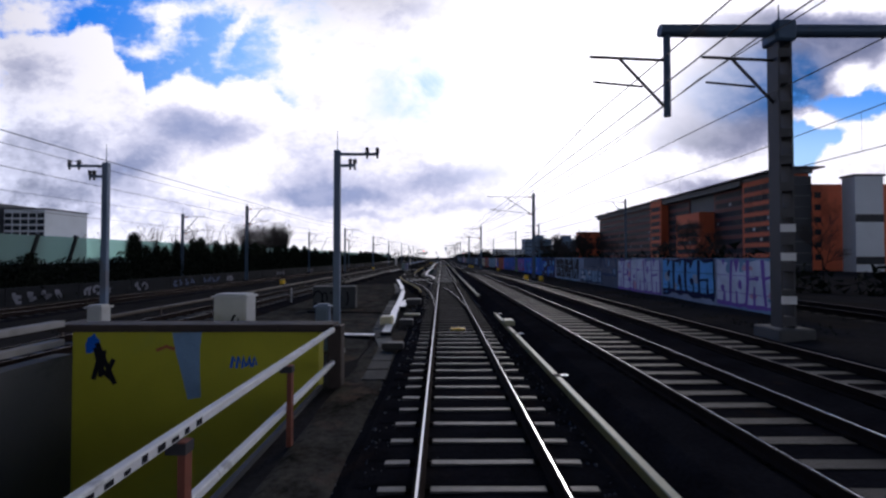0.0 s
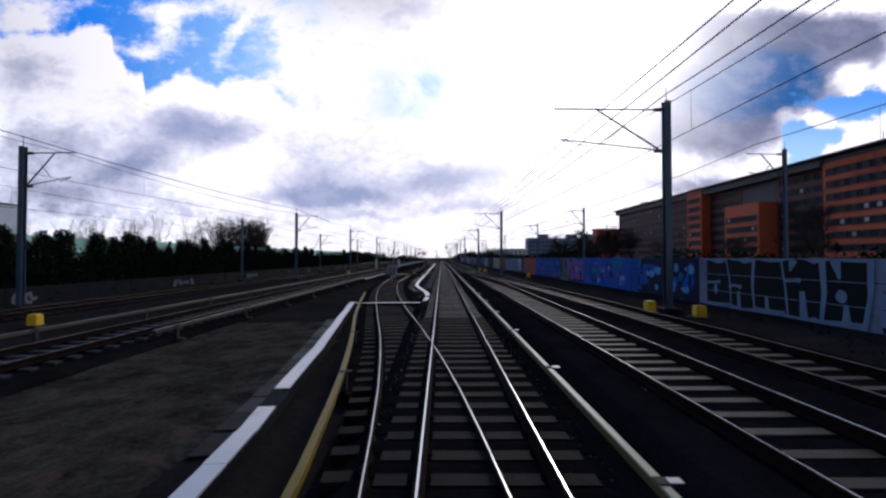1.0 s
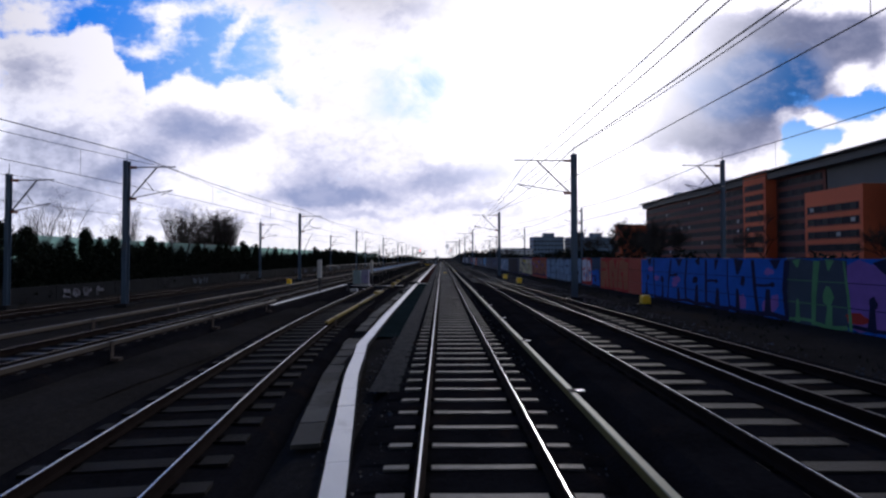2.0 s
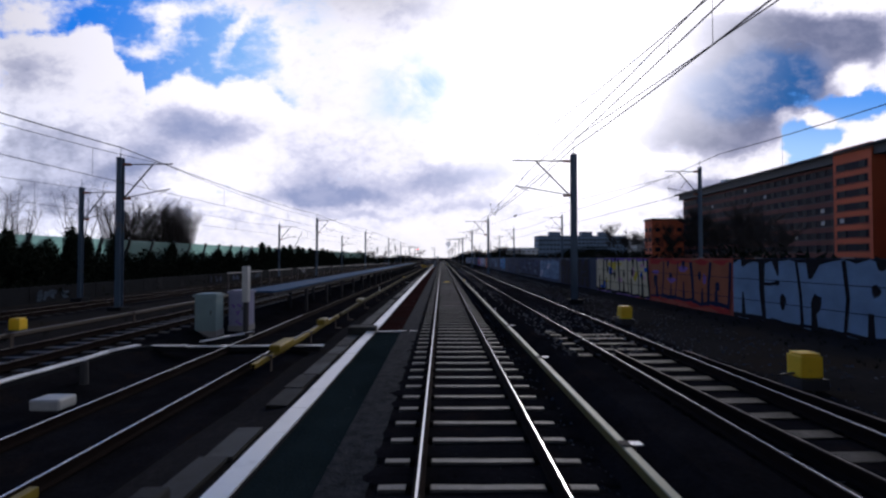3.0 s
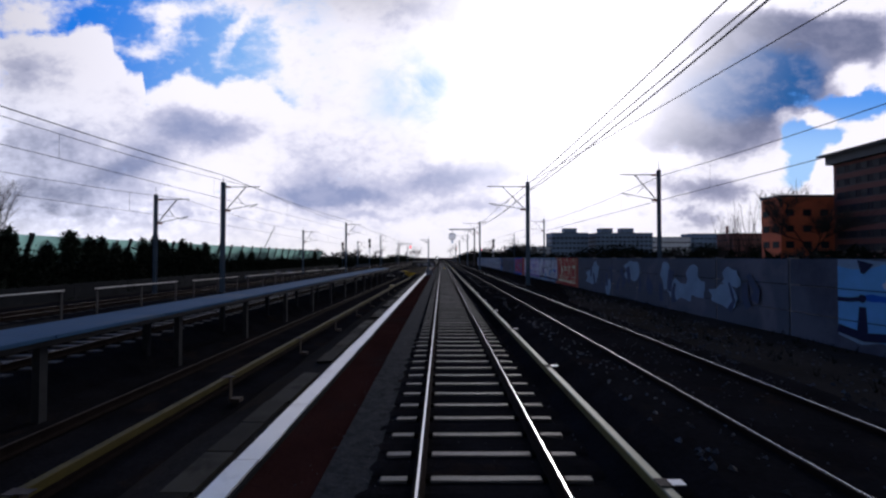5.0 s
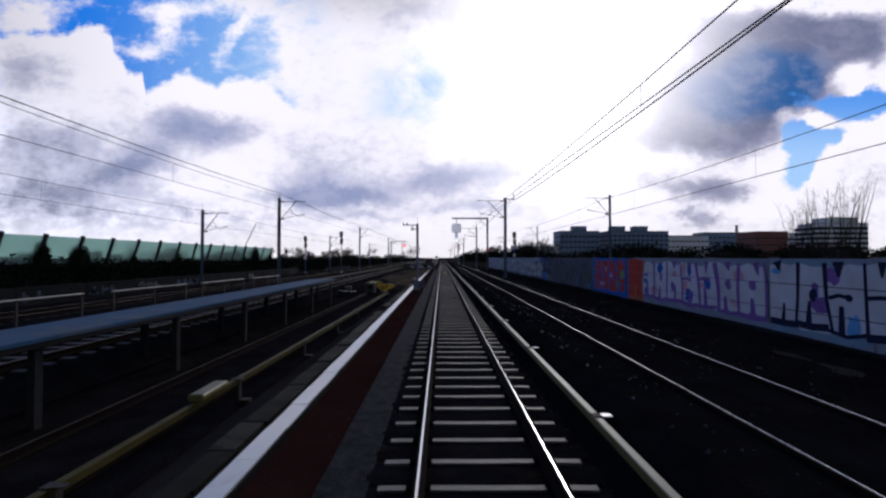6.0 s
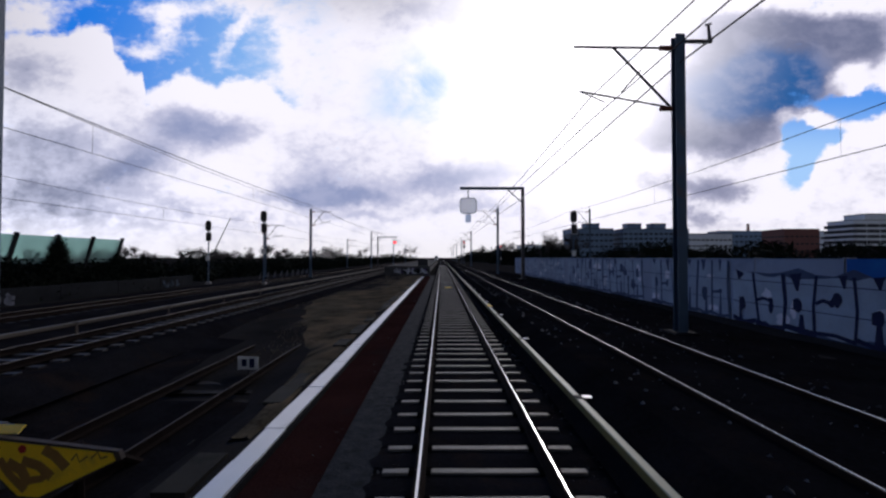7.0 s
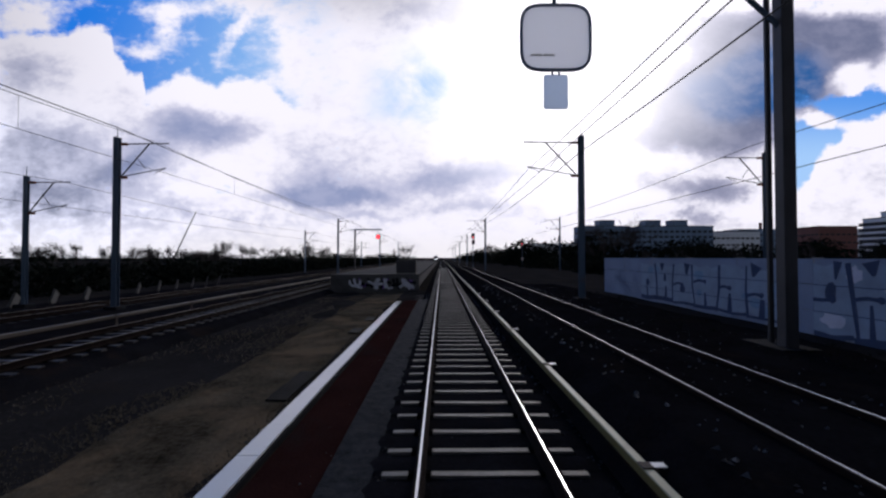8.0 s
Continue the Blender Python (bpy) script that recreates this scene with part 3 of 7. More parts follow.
def track(name, label, course, level, a, b, kind="concrete", head=None, step=0.6, parts_to=230.0, group="railway tracks", sunk=None, timber=(0, 0), dull_from=None):
    """Rails on sleepers; the near sleepers are parts of their own, the far ones one joined part."""
    head = head or M_RAILHEAD
    t = thing(name, label, "railway track", group=group)
    for side in (-0.75, 0.75):
        for lo, hi, top in ((a, dull_from or b, head), (dull_from or b, b, M_RUSTHEAD)):
            if hi > lo:
                # the right rail's bright strip is shaped narrower to cut its glare
                rail(t, [(course(y) + side, y, level(y)) for y in stations(lo, hi, 2.0 if b - a < 300 else 4.0)], top, 0.62 if side > 0 and top is M_RAILHEAD else 1.0)
    src, far, count = SLEEPERS[kind], [], 0
    rnd = random.Random(name)
    y = a + 0.3
    while y < b:
        d = (course(y + 0.5) - course(y - 0.5))
        m = Matrix.Translation((course(y), y + rnd.uniform(-0.015, 0.015), level(y) - (0.075 * ease((y - sunk) / 12) - 0.03 * max(0.0, rnd.uniform(-1, 1)) if sunk is not None and y > sunk else 0.0))) @ Matrix.Rotation(-math.atan(d) + rnd.uniform(-0.006, 0.006), 4, "Z")
        if count < 300 and y < parts_to:
            piece("sleeper", SLEEPERS["wood"] if timber[0] < y < timber[1] else src, t, m)
            count += 1
        else:
            far.append(m)
        y += step
    if far:
        bm = bmesh.new()
        for m in far:
            if m.translation.y > 330:
                break
            before = len(bm.verts)
            bm.from_mesh(src)
            bm.verts.ensure_lookup_table()
            bmesh.ops.transform(bm, matrix=m, verts=bm.verts[before:])
        part("sleeper_bed", bm, [{"concrete": M_SLEEPER, "dirty": M_DIRTY, "wood": M_WOOD}[kind], M_SEAT], t)["kind"] = "stuff"
    return t


def main_x(y):
    return MAIN_X


def zero(y):
    return 0.0


def x_left(y):
    return float(np.interp(y, (-10, 30, 80, 640), (-10.6, -10.3, -10.3, -10.3)))


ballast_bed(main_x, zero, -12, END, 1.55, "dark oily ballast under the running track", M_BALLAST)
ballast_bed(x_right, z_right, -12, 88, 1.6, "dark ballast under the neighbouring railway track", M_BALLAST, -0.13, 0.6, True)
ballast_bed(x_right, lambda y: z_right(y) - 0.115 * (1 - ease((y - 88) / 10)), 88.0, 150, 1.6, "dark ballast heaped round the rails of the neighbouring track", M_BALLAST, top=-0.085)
ballast_bed(x_right, z_right, 150, END, 1.6, "darker ballast heaped round the rails of the neighbouring track", M_DARKBALLAST, top=-0.085)
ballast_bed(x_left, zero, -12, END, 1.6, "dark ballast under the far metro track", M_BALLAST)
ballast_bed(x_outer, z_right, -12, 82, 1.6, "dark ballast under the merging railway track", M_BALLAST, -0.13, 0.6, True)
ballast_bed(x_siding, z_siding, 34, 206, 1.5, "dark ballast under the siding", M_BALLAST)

track("metro_track", "straight metro track of shiny rails on pale concrete sleepers", main_x, zero, -8, END, timber=(14.5, 43))
track("railway_track", "railway track of shiny rails on dirty sleepers beside the metro line", x_right, z_right, -8, END, "dirty", head=M_RIGHTRAIL, sunk=88)
track("metro_track", "far metro track of shiny rails on concrete sleepers", x_left, zero, -8, END, "dirty", M_OLDRAIL, parts_to=100)
track("siding_track", "rusty siding that curves away and ends behind a buffer", x_siding, z_siding, 21, 211, "wood", M_SIDERAIL, step=0.7, sunk=72, dull_from=98)
track("merging_track", "railway track with rust-brown rails that merges with its neighbour", x_outer, z_right, -8, 88, "dirty", M_OLDRAIL)


def crib_ballast():
    """Stones heaped between the sleepers of the running track, just below their tops."""
    bm = bmesh.new()
    xs = [-1.5 + 0.25 * k for k in range(13)]
    rows, y = [], -8 + 0.6
    while y < 330:
        for d, z in ((-0.265, -0.235), (-0.17, -0.196), (0.0, -0.186), (0.17, -0.196), (0.265, -0.235)):
            rows.append([bm.verts.new((MAIN_X + x, y + d, z - (0.03 if abs(x) > 1.3 else 0.0) + 0.014 * noise.noise(Vector((x * 2.3, (y + d) * 2.3, 1))))) for x in xs])
        y += 0.6
    for a, b in zip(rows, rows[1:]):
        for k in range(len(xs) - 1):
            bm.faces.new((a[k], a[k + 1], b[k + 1], b[k]))
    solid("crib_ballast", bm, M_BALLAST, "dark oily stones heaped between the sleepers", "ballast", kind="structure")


crib_ballast()

# ---------------------------------------------------------------- conductor rails
M_SIDECOVER = paint("dull_yellow_cover", (0.082, 0.066, 0.018), 0.65, 0, 0.35, 3.0, 0.15, 40, (0.05, 0.042, 0.018), 0.5, spec=0.12)
M_SKIRT = paint("yellowed_skirt", (0.17, 0.145, 0.045), 0.5, 0, 0.25, 1.4, 0.1, 40, (0.12, 0.09, 0.04), 0.4)


def third_rail(label, course, level, a, b, cover, step=4.8, first=0.0, group="conductor rails", marks=None):
    t = thing("conductor_rail", label, "third rail", group=group)
    bm = bmesh.new()
    pts = [(course(y), y, level(y)) for y in stations(a, b, 2.0 if b - a < 200 else 4.0)]
    sweep(bm, pts, [(-0.05, 0.0), (0.05, 0.0), (0.05, 0.025), (0.02, 0.03), (0.02, 0.07), (0.045, 0.08), (0.045, 0.10), (-0.045, 0.10), (-0.045, 0.08), (-0.02, 0.07), (-0.02, 0.03), (-0.05, 0.025)])
    part("steel_rail", bm, M_RUST, t)
    bm = bmesh.new()
    sweep(bm, pts, [(-0.044, 0.126), (0.044, 0.126), (0.052, 0.132), (0.052, 0.140), (0.044, 0.15), (-0.044, 0.15), (-0.052, 0.140), (-0.052, 0.132)])
    lid = part("cover", bm, cover, t, "long protective cover")
    for s in (-1, 1):
        bm = bmesh.new()
        sweep(bm, pts, [(s * 0.046, 0.04), (s * 0.052, 0.04), (s * 0.052, 0.131), (s * 0.046, 0.131)][::s])
        part("skirt", bm, M_SKIRT if cover is M_COVER else cover, lid, "yellowed side of the cover")
    bm = bmesh.new()
    box(bm, -0.06, 0.06, -0.07, 0.07, 0.152, 0.164)
    box(bm, 0.062, 0.20, -0.05, 0.05, 0.153, 0.164)
    box(bm, 0.090, 0.11, -0.05, 0.05, -0.30, 0.152)
    box(bm, 0.13, 0.32, -0.08, 0.08, -0.33, -0.26)
    src = mesh_of("bracket", bm, [M_TIMBER, M_WHITE if cover is M_COVER else M_TIMBER])
    for p in src.polygons[6:12]:
        p.material_index = 1
    for y in marks or [a + first + step * k for k in range(int((min(b, 260) - a - first) / step) + 1)]:
        if a < y < b:
            piece("bracket", src, t, Matrix.Translation((course(y), y, level(y))))
    return t


def bracket_marks(stops, gap=4.2):
    """Brackets at the given places and evenly between them."""
    out = [stops[0] - gap * k for k in (3, 2, 1)]
    for lo, hi in zip(stops, stops[1:]):
        n = max(1, round((hi - lo) / gap))
        out += [lo + (hi - lo) * k / n for k in range(n)]
    return out + [stops[-1] + gap * k for k in range(8)]


BRACKETS = bracket_marks((8.1, 46.5, 83.8, 126.6, 170.5, 188.0, 203.3, 217.5, 233.0))
third_rail("conductor rail under a cream plastic cover beside the running track", lambda y: 2.12, zero, -6, 17.0, M_COVER, marks=BRACKETS)
third_rail("conductor rail under a cream plastic cover beside the running track", lambda y: 2.12, zero, 24.5, END, M_COVER, marks=BRACKETS)
def x_side_rail(y):
    return -4.3


def z_side_rail(y):
    return float(np.interp(y, (70, 90, 101, 130, 173, 190, 199), (-0.23, -0.27, -0.17, -0.15, -0.37, -0.55, -0.60)))


third_rail("short conductor rail with a yellow cover beside the siding", x_side_rail, z_side_rail, 68, 83.4, M_YCOVER, first=1.0)
third_rail("short conductor rail with a yellow cover beside the siding", x_side_rail, z_side_rail, 88.6, 96.6, M_YCOVER, step=3.2, first=0.8)
third_rail("conductor rail with a brown-yellow cover beside the siding", x_side_rail, z_side_rail, 97.0, 199, M_SIDECOVER, step=4.2, first=1.0)
third_rail("short conductor rail with a yellow cover in the points", lambda y: x_siding(y) - float(np.interp(y, (30, 43, 55), (1.40, 1.72, 1.55))), z_siding, 28, 55, M_YCOVER, first=1.0)
third_rail("conductor rail with a pale cover along the far metro track", lambda y: x_left(y) - 2.0, zero, -6, END, M_OLDCOVER, first=1.0)
third_rail("conductor rail with a pale cover along the far metro track", lambda y: x_left(y) + 1.75, zero, 38, 74, M_OLDCOVER, first=1.0)

# ---------------------------------------------------------------- graffiti wall beside the railway
WALL_TOP, WALL_FOOT = 2.30, 0.18
PANEL_TONES = {n: paint("panel_" + n, c, 0.85, 0, 0.25, 0.5, 0.15, 25, s, a, spec=0.1) for n, c, s, a in (
    ("pale", (0.25, 0.31, 0.42), (0.12, 0.15, 0.23), 0.45), ("blue", (0.018, 0.11, 0.40), (0.015, 0.17, 0.46), 0.5),
    ("grey", (0.10, 0.12, 0.165), (0.045, 0.05, 0.08), 0.5), ("dark", (0.085, 0.105, 0.145), (0.16, 0.17, 0.22), 0.4),
    ("red", (0.42, 0.10, 0.07), (0.30, 0.16, 0.10), 0.5), ("brown", (0.065, 0.08, 0.115), (0.09, 0.115, 0.17), 0.5), ("teal", (0.05, 0.08, 0.14), (0.06, 0.08, 0.13), 0.5))}
SPRAY = {n: paint("spray_" + n, c, 0.75, 0, 0.3, 1.6, 0.05, 30, spec=0.12) for n, c in (
    ("white", (0.60, 0.63, 0.72)), ("silver", (0.20, 0.32, 0.46)), ("black", (0.012, 0.012, 0.016)), ("navy", (0.012, 0.018, 0.06)), ("blue", (0.012, 0.11, 0.52)),
    ("purple", (0.22, 0.12, 0.42)), ("red", (0.42, 0.04, 0.035)), ("orange", (0.36, 0.12, 0.06)), ("cream", (0.62, 0.55, 0.36)), ("pink", (0.60, 0.34, 0.42)),
    ("green", (0.10, 0.30, 0.14)), ("yellow", (0.62, 0.48, 0.06)), ("sky", (0.12, 0.38, 0.72)), ("grey", (0.16, 0.17, 0.21)), ("teal", (0.01, 0.17, 0.42)), ("slate", (0.05, 0.075, 0.11)), ("ice", (0.28, 0.36, 0.47)), ("dusk", (0.055, 0.080, 0.15)))}


def wall_frame(y):
    """Place and bearing of the wall's near face at y: local x runs along the wall, local z is up, local y points at the line."""
    d = x_wall(y + 0.5) - x_wall(y - 0.5)
    return Matrix.Translation((x_wall(y), y, WALL_FOOT)) @ Matrix.Rotation(math.pi / 2 - math.atan(d), 4, "Z")


def stroke(bm, pts, width, depth, taper=1.0):
    """A flat painted band along a line of (along, up) points; depth: how proud of the wall."""
    left, right = [], []
    n = len(pts)
    for i, (a, u) in enumerate(pts):
        p, q = pts[max(0, i - 1)], pts[min(n - 1, i + 1)]
        da, du = q[0] - p[0], q[1] - p[1]
        ln = math.hypot(da, du) or 1.0
        w = width * (1 + (taper - 1) * i / max(1, n - 1)) / 2
        left.append(bm.verts.new((a - du / ln * w, depth, u + da / ln * w)))
        right.append(bm.verts.new((a + du / ln * w, depth, u - da / ln * w)))
    for i in range(n - 1):
        bm.faces.new((left[i], left[i + 1], right[i + 1], right[i]))


def blob(bm, a, u, ra, ru, depth, rnd, rough=0.25, n=14):
    c = bm.verts.new((a, depth, u))
    ring = []
    for k in range(n):
        f = 1 + rnd.uniform(-rough, rough)
        ring.append(bm.verts.new((a + ra * f * math.cos(2 * math.pi * k / n), depth, u + ru * f * math.sin(2 * math.pi * k / n))))
    for k in range(n):
        bm.faces.new((c, ring[k], ring[(k + 1) % n]))


def letter_strokes(rnd, w, h):
    """Bows, hooks and wedges of an abstract graffiti form in a cell w wide and h high."""
    lines = []
    for _ in range(rnd.choice((2, 2, 3))):
        kind = rnd.randrange(4)
        cx, cy = w * rnd.uniform(0.3, 0.7), h * rnd.uniform(0.3, 0.7)
        if kind == 0:       # bow
            a0, sweep_, ra, ru = rnd.uniform(0, 6.28), rnd.uniform(2.0, 4.6), w * rnd.uniform(0.25, 0.42), h * rnd.uniform(0.22, 0.42)
            lines.append([(cx + ra * math.cos(a0 + sweep_ * k / 7), cy + ru * math.sin(a0 + sweep_ * k / 7)) for k in range(8)])
        elif kind == 1:     # upright wedge
            x = w * rnd.uniform(0.15, 0.85)
            lines.append([(x, h * rnd.uniform(0.0, 0.12)), (x + w * rnd.uniform(-0.15, 0.15), h * rnd.uniform(0.45, 0.6)), (x + w * rnd.uniform(-0.25, 0.25), h * rnd.uniform(0.85, 1.0))])
        elif kind == 2:     # hook
            x = w * rnd.uniform(0.1, 0.4)
            lines.append([(x, h * 0.95), (x + w * 0.1, h * 0.5), (x + w * 0.3, h * rnd.uniform(0.05, 0.3)), (x + w * 0.6, h * rnd.uniform(0.1, 0.5))])
        else:               # slash
            lines.append([(w * rnd.uniform(-0.1, 0.3), h * rnd.uniform(0.1, 0.9)), (w * 0.5, h * rnd.uniform(0.35, 0.65)), (w * rnd.uniform(0.7, 1.1), h * rnd.uniform(0.1, 0.9))])
    return lines


def graffiti(wall, y0, y1, fill, outline, count, low=0.25, high=1.9, ground=None, accents=(), seed=0, lean=0.12, style="block"):
    """Painted pieces on the wall from y0 to y1: a field, fat letters with outlines, and splashes."""
    rnd = random.Random(seed * 7919 + int(y0 * 10))
    m = wall_frame((y0 + y1) / 2)
    half = (y1 - y0) / 2
    pieces = []
    if ground:
        bm = bmesh.new()
        n = max(4, int((y1 - y0) * 2))
        top, bot = [], []
        for k in range(n + 1):
            a = -half + 2 * half * k / n
            top.append(bm.verts.new((a, 0.016, min(WALL_TOP - WALL_FOOT - 0.03, high + 0.15 + rnd.uniform(-0.12, 0.12)))))
            bot.append(bm.verts.new((a, 0.016, max(0.03, low - 0.15 + rnd.uniform(-0.14, 0.14)))))
        for k in range(n):
            bm.faces.new((bot[k], bot[k + 1], top[k + 1], top[k]))
        pieces.append(("painted_field", bm, SPRAY[ground]))
    w, h = 2 * half / count, high - low
    bo, bf = bmesh.new(), bmesh.new()
    if style == "block":        # fat letters side by side: one field, cut up by dark gaps and slots
        n = max(4, int(2 * half * 3))
        top = [min(WALL_TOP - WALL_FOOT - 0.04, high + rnd.uniform(-0.10, 0.10)) for _ in range(n + 1)]
        bot = [max(0.04, low + rnd.uniform(-0.10, 0.14)) for _ in range(n + 1)]
        vt = [bf.verts.new((-half + 2 * half * k / n, 0.021, top[k])) for k in range(n + 1)]
        vb = [bf.verts.new((-half + 2 * half * k / n, 0.021, bot[k])) for k in range(n + 1)]
        for k in range(n):
            bf.faces.new((vb[k], vb[k + 1], vt[k + 1], vt[k]))
        for c in range(count):
            a0 = -half + c * w
            s1 = rnd.uniform(-lean, lean) * w
            stroke(bo, [(a0 + s1, low - 0.05), (a0 + rnd.uniform(-0.08, 0.08) * w, low + h * 0.5), (a0 - s1, high + 0.05)], rnd.uniform(0.07, 0.16), 0.026, rnd.uniform(0.5, 1.8))
            kinds = rnd.sample(range(4), 2)
            if 0 in kinds or 2 in kinds:      # slot from below
                x = a0 + w * rnd.uniform(0.4, 0.65)
                stroke(bo, [(x, low - 0.03), (x + w * rnd.uniform(-0.05, 0.05), low + h * rnd.uniform(0.3, 0.5))], w * rnd.uniform(0.14, 0.26), 0.0265, rnd.uniform(0.25, 0.7))
            if 1 in kinds:      # bar from the side with a round end
                u, reach = low + h * rnd.uniform(0.45, 0.68), w * rnd.uniform(0.4, 0.6)
                stroke(bo, [(a0 + w, u - 0.05), (a0 + w - reach * 0.5, u + rnd.uniform(-0.06, 0.06)), (a0 + w - reach, u)], 0.10, 0.027)
                blob(bo, a0 + w - reach, u, 0.10, 0.09, 0.0272, rnd, 0.1, 10)
            if 3 in kinds:           # hole
                blob(bo, a0 + w * rnd.uniform(0.4, 0.6), low + h * rnd.uniform(0.35, 0.7), w * rnd.uniform(0.08, 0.16), h * rnd.uniform(0.08, 0.16), 0.0268, rnd, 0.2, 10)
            if rnd.random() < 0.7:  # bite at the top
                x = a0 + w * rnd.uniform(0.2, 0.8)
                stroke(bo, [(x, high + 0.08), (x + w * rnd.uniform(-0.1, 0.1), high - h * rnd.uniform(0.08, 0.28))], w * rnd.uniform(0.2, 0.4), 0.0262, 0.2)
            stroke(bo, [(a0, low + rnd.uniform(-0.02, 0.1)), (a0 + w * 0.5, low + rnd.uniform(-0.06, 0.08)), (a0 + w, low + rnd.uniform(-0.02, 0.1))], rnd.uniform(0.08, 0.2), 0.0258)
        for u in (0.697, 1.402):    # the joints of the panels show through
            if low + 0.1 < u < high - 0.1:
                stroke(bo, [(-half, u), (half, u)], 0.022, 0.0275)
    elif style == "bubble":     # round swollen forms with an outline and an inner stroke
        for c in range(count):
            a, u = -half + (c + 0.5) * w + rnd.uniform(-0.1, 0.1), (low + high) / 2
            ra, ru = w * rnd.uniform(0.36, 0.62), h * rnd.uniform(0.38, 0.52)
            u += rnd.uniform(-0.12, 0.08)
            blob(bo, a, u, ra + 0.07, ru + 0.06, 0.021 + 0.0004 * c, rnd, 0.10, 12)
            blob(bf, a, u, ra, ru, 0.0245 + 0.0004 * c, rnd, 0.10, 12)
            for q in rnd.sample((-0.5, -0.2, 0.1, 0.4), 2):
                top_u, end_u, bend = u + ru * rnd.uniform(0.3, 0.9), u - ru * rnd.uniform(-0.1, 0.8), rnd.uniform(-0.35, 0.35)
                stroke(bo, [(a + ra * q, top_u), (a + ra * q + bend * 0.7, top_u * 0.6 + end_u * 0.4), (a + ra * q + bend, top_u * 0.3 + end_u * 0.7), (a + ra * q + bend * 0.4, end_u)], rnd.uniform(0.04, 0.09), 0.0275 + 0.0003 * c, rnd.uniform(0.4, 1.5))
    else:                       # loose dark marks, blots and drips on the bare wall
        for c in range(count * 2):
            a = rnd.uniform(-half + 0.3, half - 0.3)
            u0 = low + h * rnd.uniform(0.05, 0.5)
            stroke(bo, [(a, u0), (a + rnd.uniform(-0.25, 0.25), u0 + h * 0.2), (a + rnd.uniform(-0.3, 0.3), min(high, u0 + h * rnd.uniform(0.35, 0.6)))], rnd.uniform(0.12, 0.40), 0.021 + 0.0003 * c, rnd.uniform(0.3, 1.4))
            if rnd.random() < 0.6:
                blob(bf, rnd.uniform(-half + 0.4, half - 0.4), rnd.uniform(low + 0.2, high - 0.2), rnd.uniform(0.3, 1.0), rnd.uniform(0.2, 0.55), 0.017 + 0.0002 * c, rnd, 0.3)
    pieces += [("letter_outline", bo, SPRAY[outline]), ("letter_fill", bf, SPRAY[fill])]
    for acc in accents:
        bm = bmesh.new()
        for k in range(max(2, int((y1 - y0) * 0.9))):
            a = rnd.uniform(-half + 0.2, half - 0.2)
            blob(bm, a, rnd.uniform(low + 0.2, high - 0.2), rnd.uniform(0.1, 0.35), rnd.uniform(0.08, 0.28), 0.0228 + 0.0001 * k, rnd)
        pieces.append(("paint_splash", bm, SPRAY[acc]))
    for name, bm, mt in pieces:
        ob = part(name, bm, mt, wall)
        ob.matrix_basis = m


def tone_at(y):
    for lo, hi, t in ((-20, 27, "pale"), (27, 37, "grey"), (37, 46, "pale"), (46, 76, "blue"), (76, 82, "red"), (82, 94, "teal"), (94, 101, "red"), (101, 106.3, "pale"), (106.3, 108, "brown"),
                      (108, 115, "grey"), (115, 130, "grey"), (130, 139, "brown"), (139, 146, "grey"), (146, 165, "dark"), (165, 170, "red"), (170, 186, "pale"),
                      (186, 192, "blue"), (192, 203, "dark"), (203, 206, "blue"), (206, 300, "pale")):
        if lo <= y < hi:
            return t
    return "pale"


def wall_run():
    w = thing("wall_east", "long concrete panel wall covered with graffiti beside the railway", "wall", kind="structure")
    rnd = random.Random(3)
    y, span = 15.0, 3.0
    panels, posts = {}, None
    while y < 255:
        m = wall_frame(y + span / 2)
        tone = tone_at(y + span / 2)
        if tone not in panels:
            bm = bmesh.new()
            box(bm, -span / 2 + 0.03, span / 2 - 0.03, -0.14, 0.0, 0.012, 0.690)
            panels[tone] = mesh_of("panel", bm, PANEL_TONES[tone])
        for r in range(3):
            piece("panel", panels[tone], w, m @ Matrix.Translation((0, rnd.uniform(-0.006, 0.010), 0.705 * r)))
        if posts is None:
            bm = bmesh.new()
            box(bm, -0.09, 0.09, -0.20, -0.02, -0.3, 2.13)
            posts = mesh_of("post", bm, M_CONCRETE)
        piece("post", posts, w, wall_frame(y))
        y += span
    return w


wall_east = wall_run()
def painted_rows(*rows):
    for y0, y1, fill, outline, count, low, high, field, accents, style in rows:
        graffiti(wall_east, y0, y1, fill, outline, count, low, high, ground=field, accents=accents, seed=int(y0), style=style)


# white and blue pieces near the portal
painted_rows(
    (15.1, 18.7, "white", "purple", 4, 0.2, 1.98, "silver", ("pink", "silver"), "block"),
    (18.9, 23.2, "sky", "navy", 4, 0.40, 1.95, "navy", ("ice",), "block"),
    (23.5, 29.0, "white", "purple", 6, 0.12, 1.98, None, ("pink", "purple"), "block"),
    (29.4, 31.8, "grey", "dusk", 5, 0.9, 1.95, None, ("silver",), "block"),
    (32, 36.8, "silver", "navy", 7, 0.15, 1.1, "grey", ("white",), "block"),
    (37.2, 44.4, "black", "silver", 5, 0.10, 1.98, "silver", (), "block"),
    (45, 52, "blue", "navy", 3, 0.1, 1.98, "navy", ("sky", "teal", "sky"), "loose"),
    (52, 60, "teal", "navy", 4, 0.1, 1.98, "blue", ("sky", "purple", "blue"), "loose"),
    (60, 64, "purple", "navy", 3, 0.15, 1.98, "blue", ("sky", "red"), "block"))
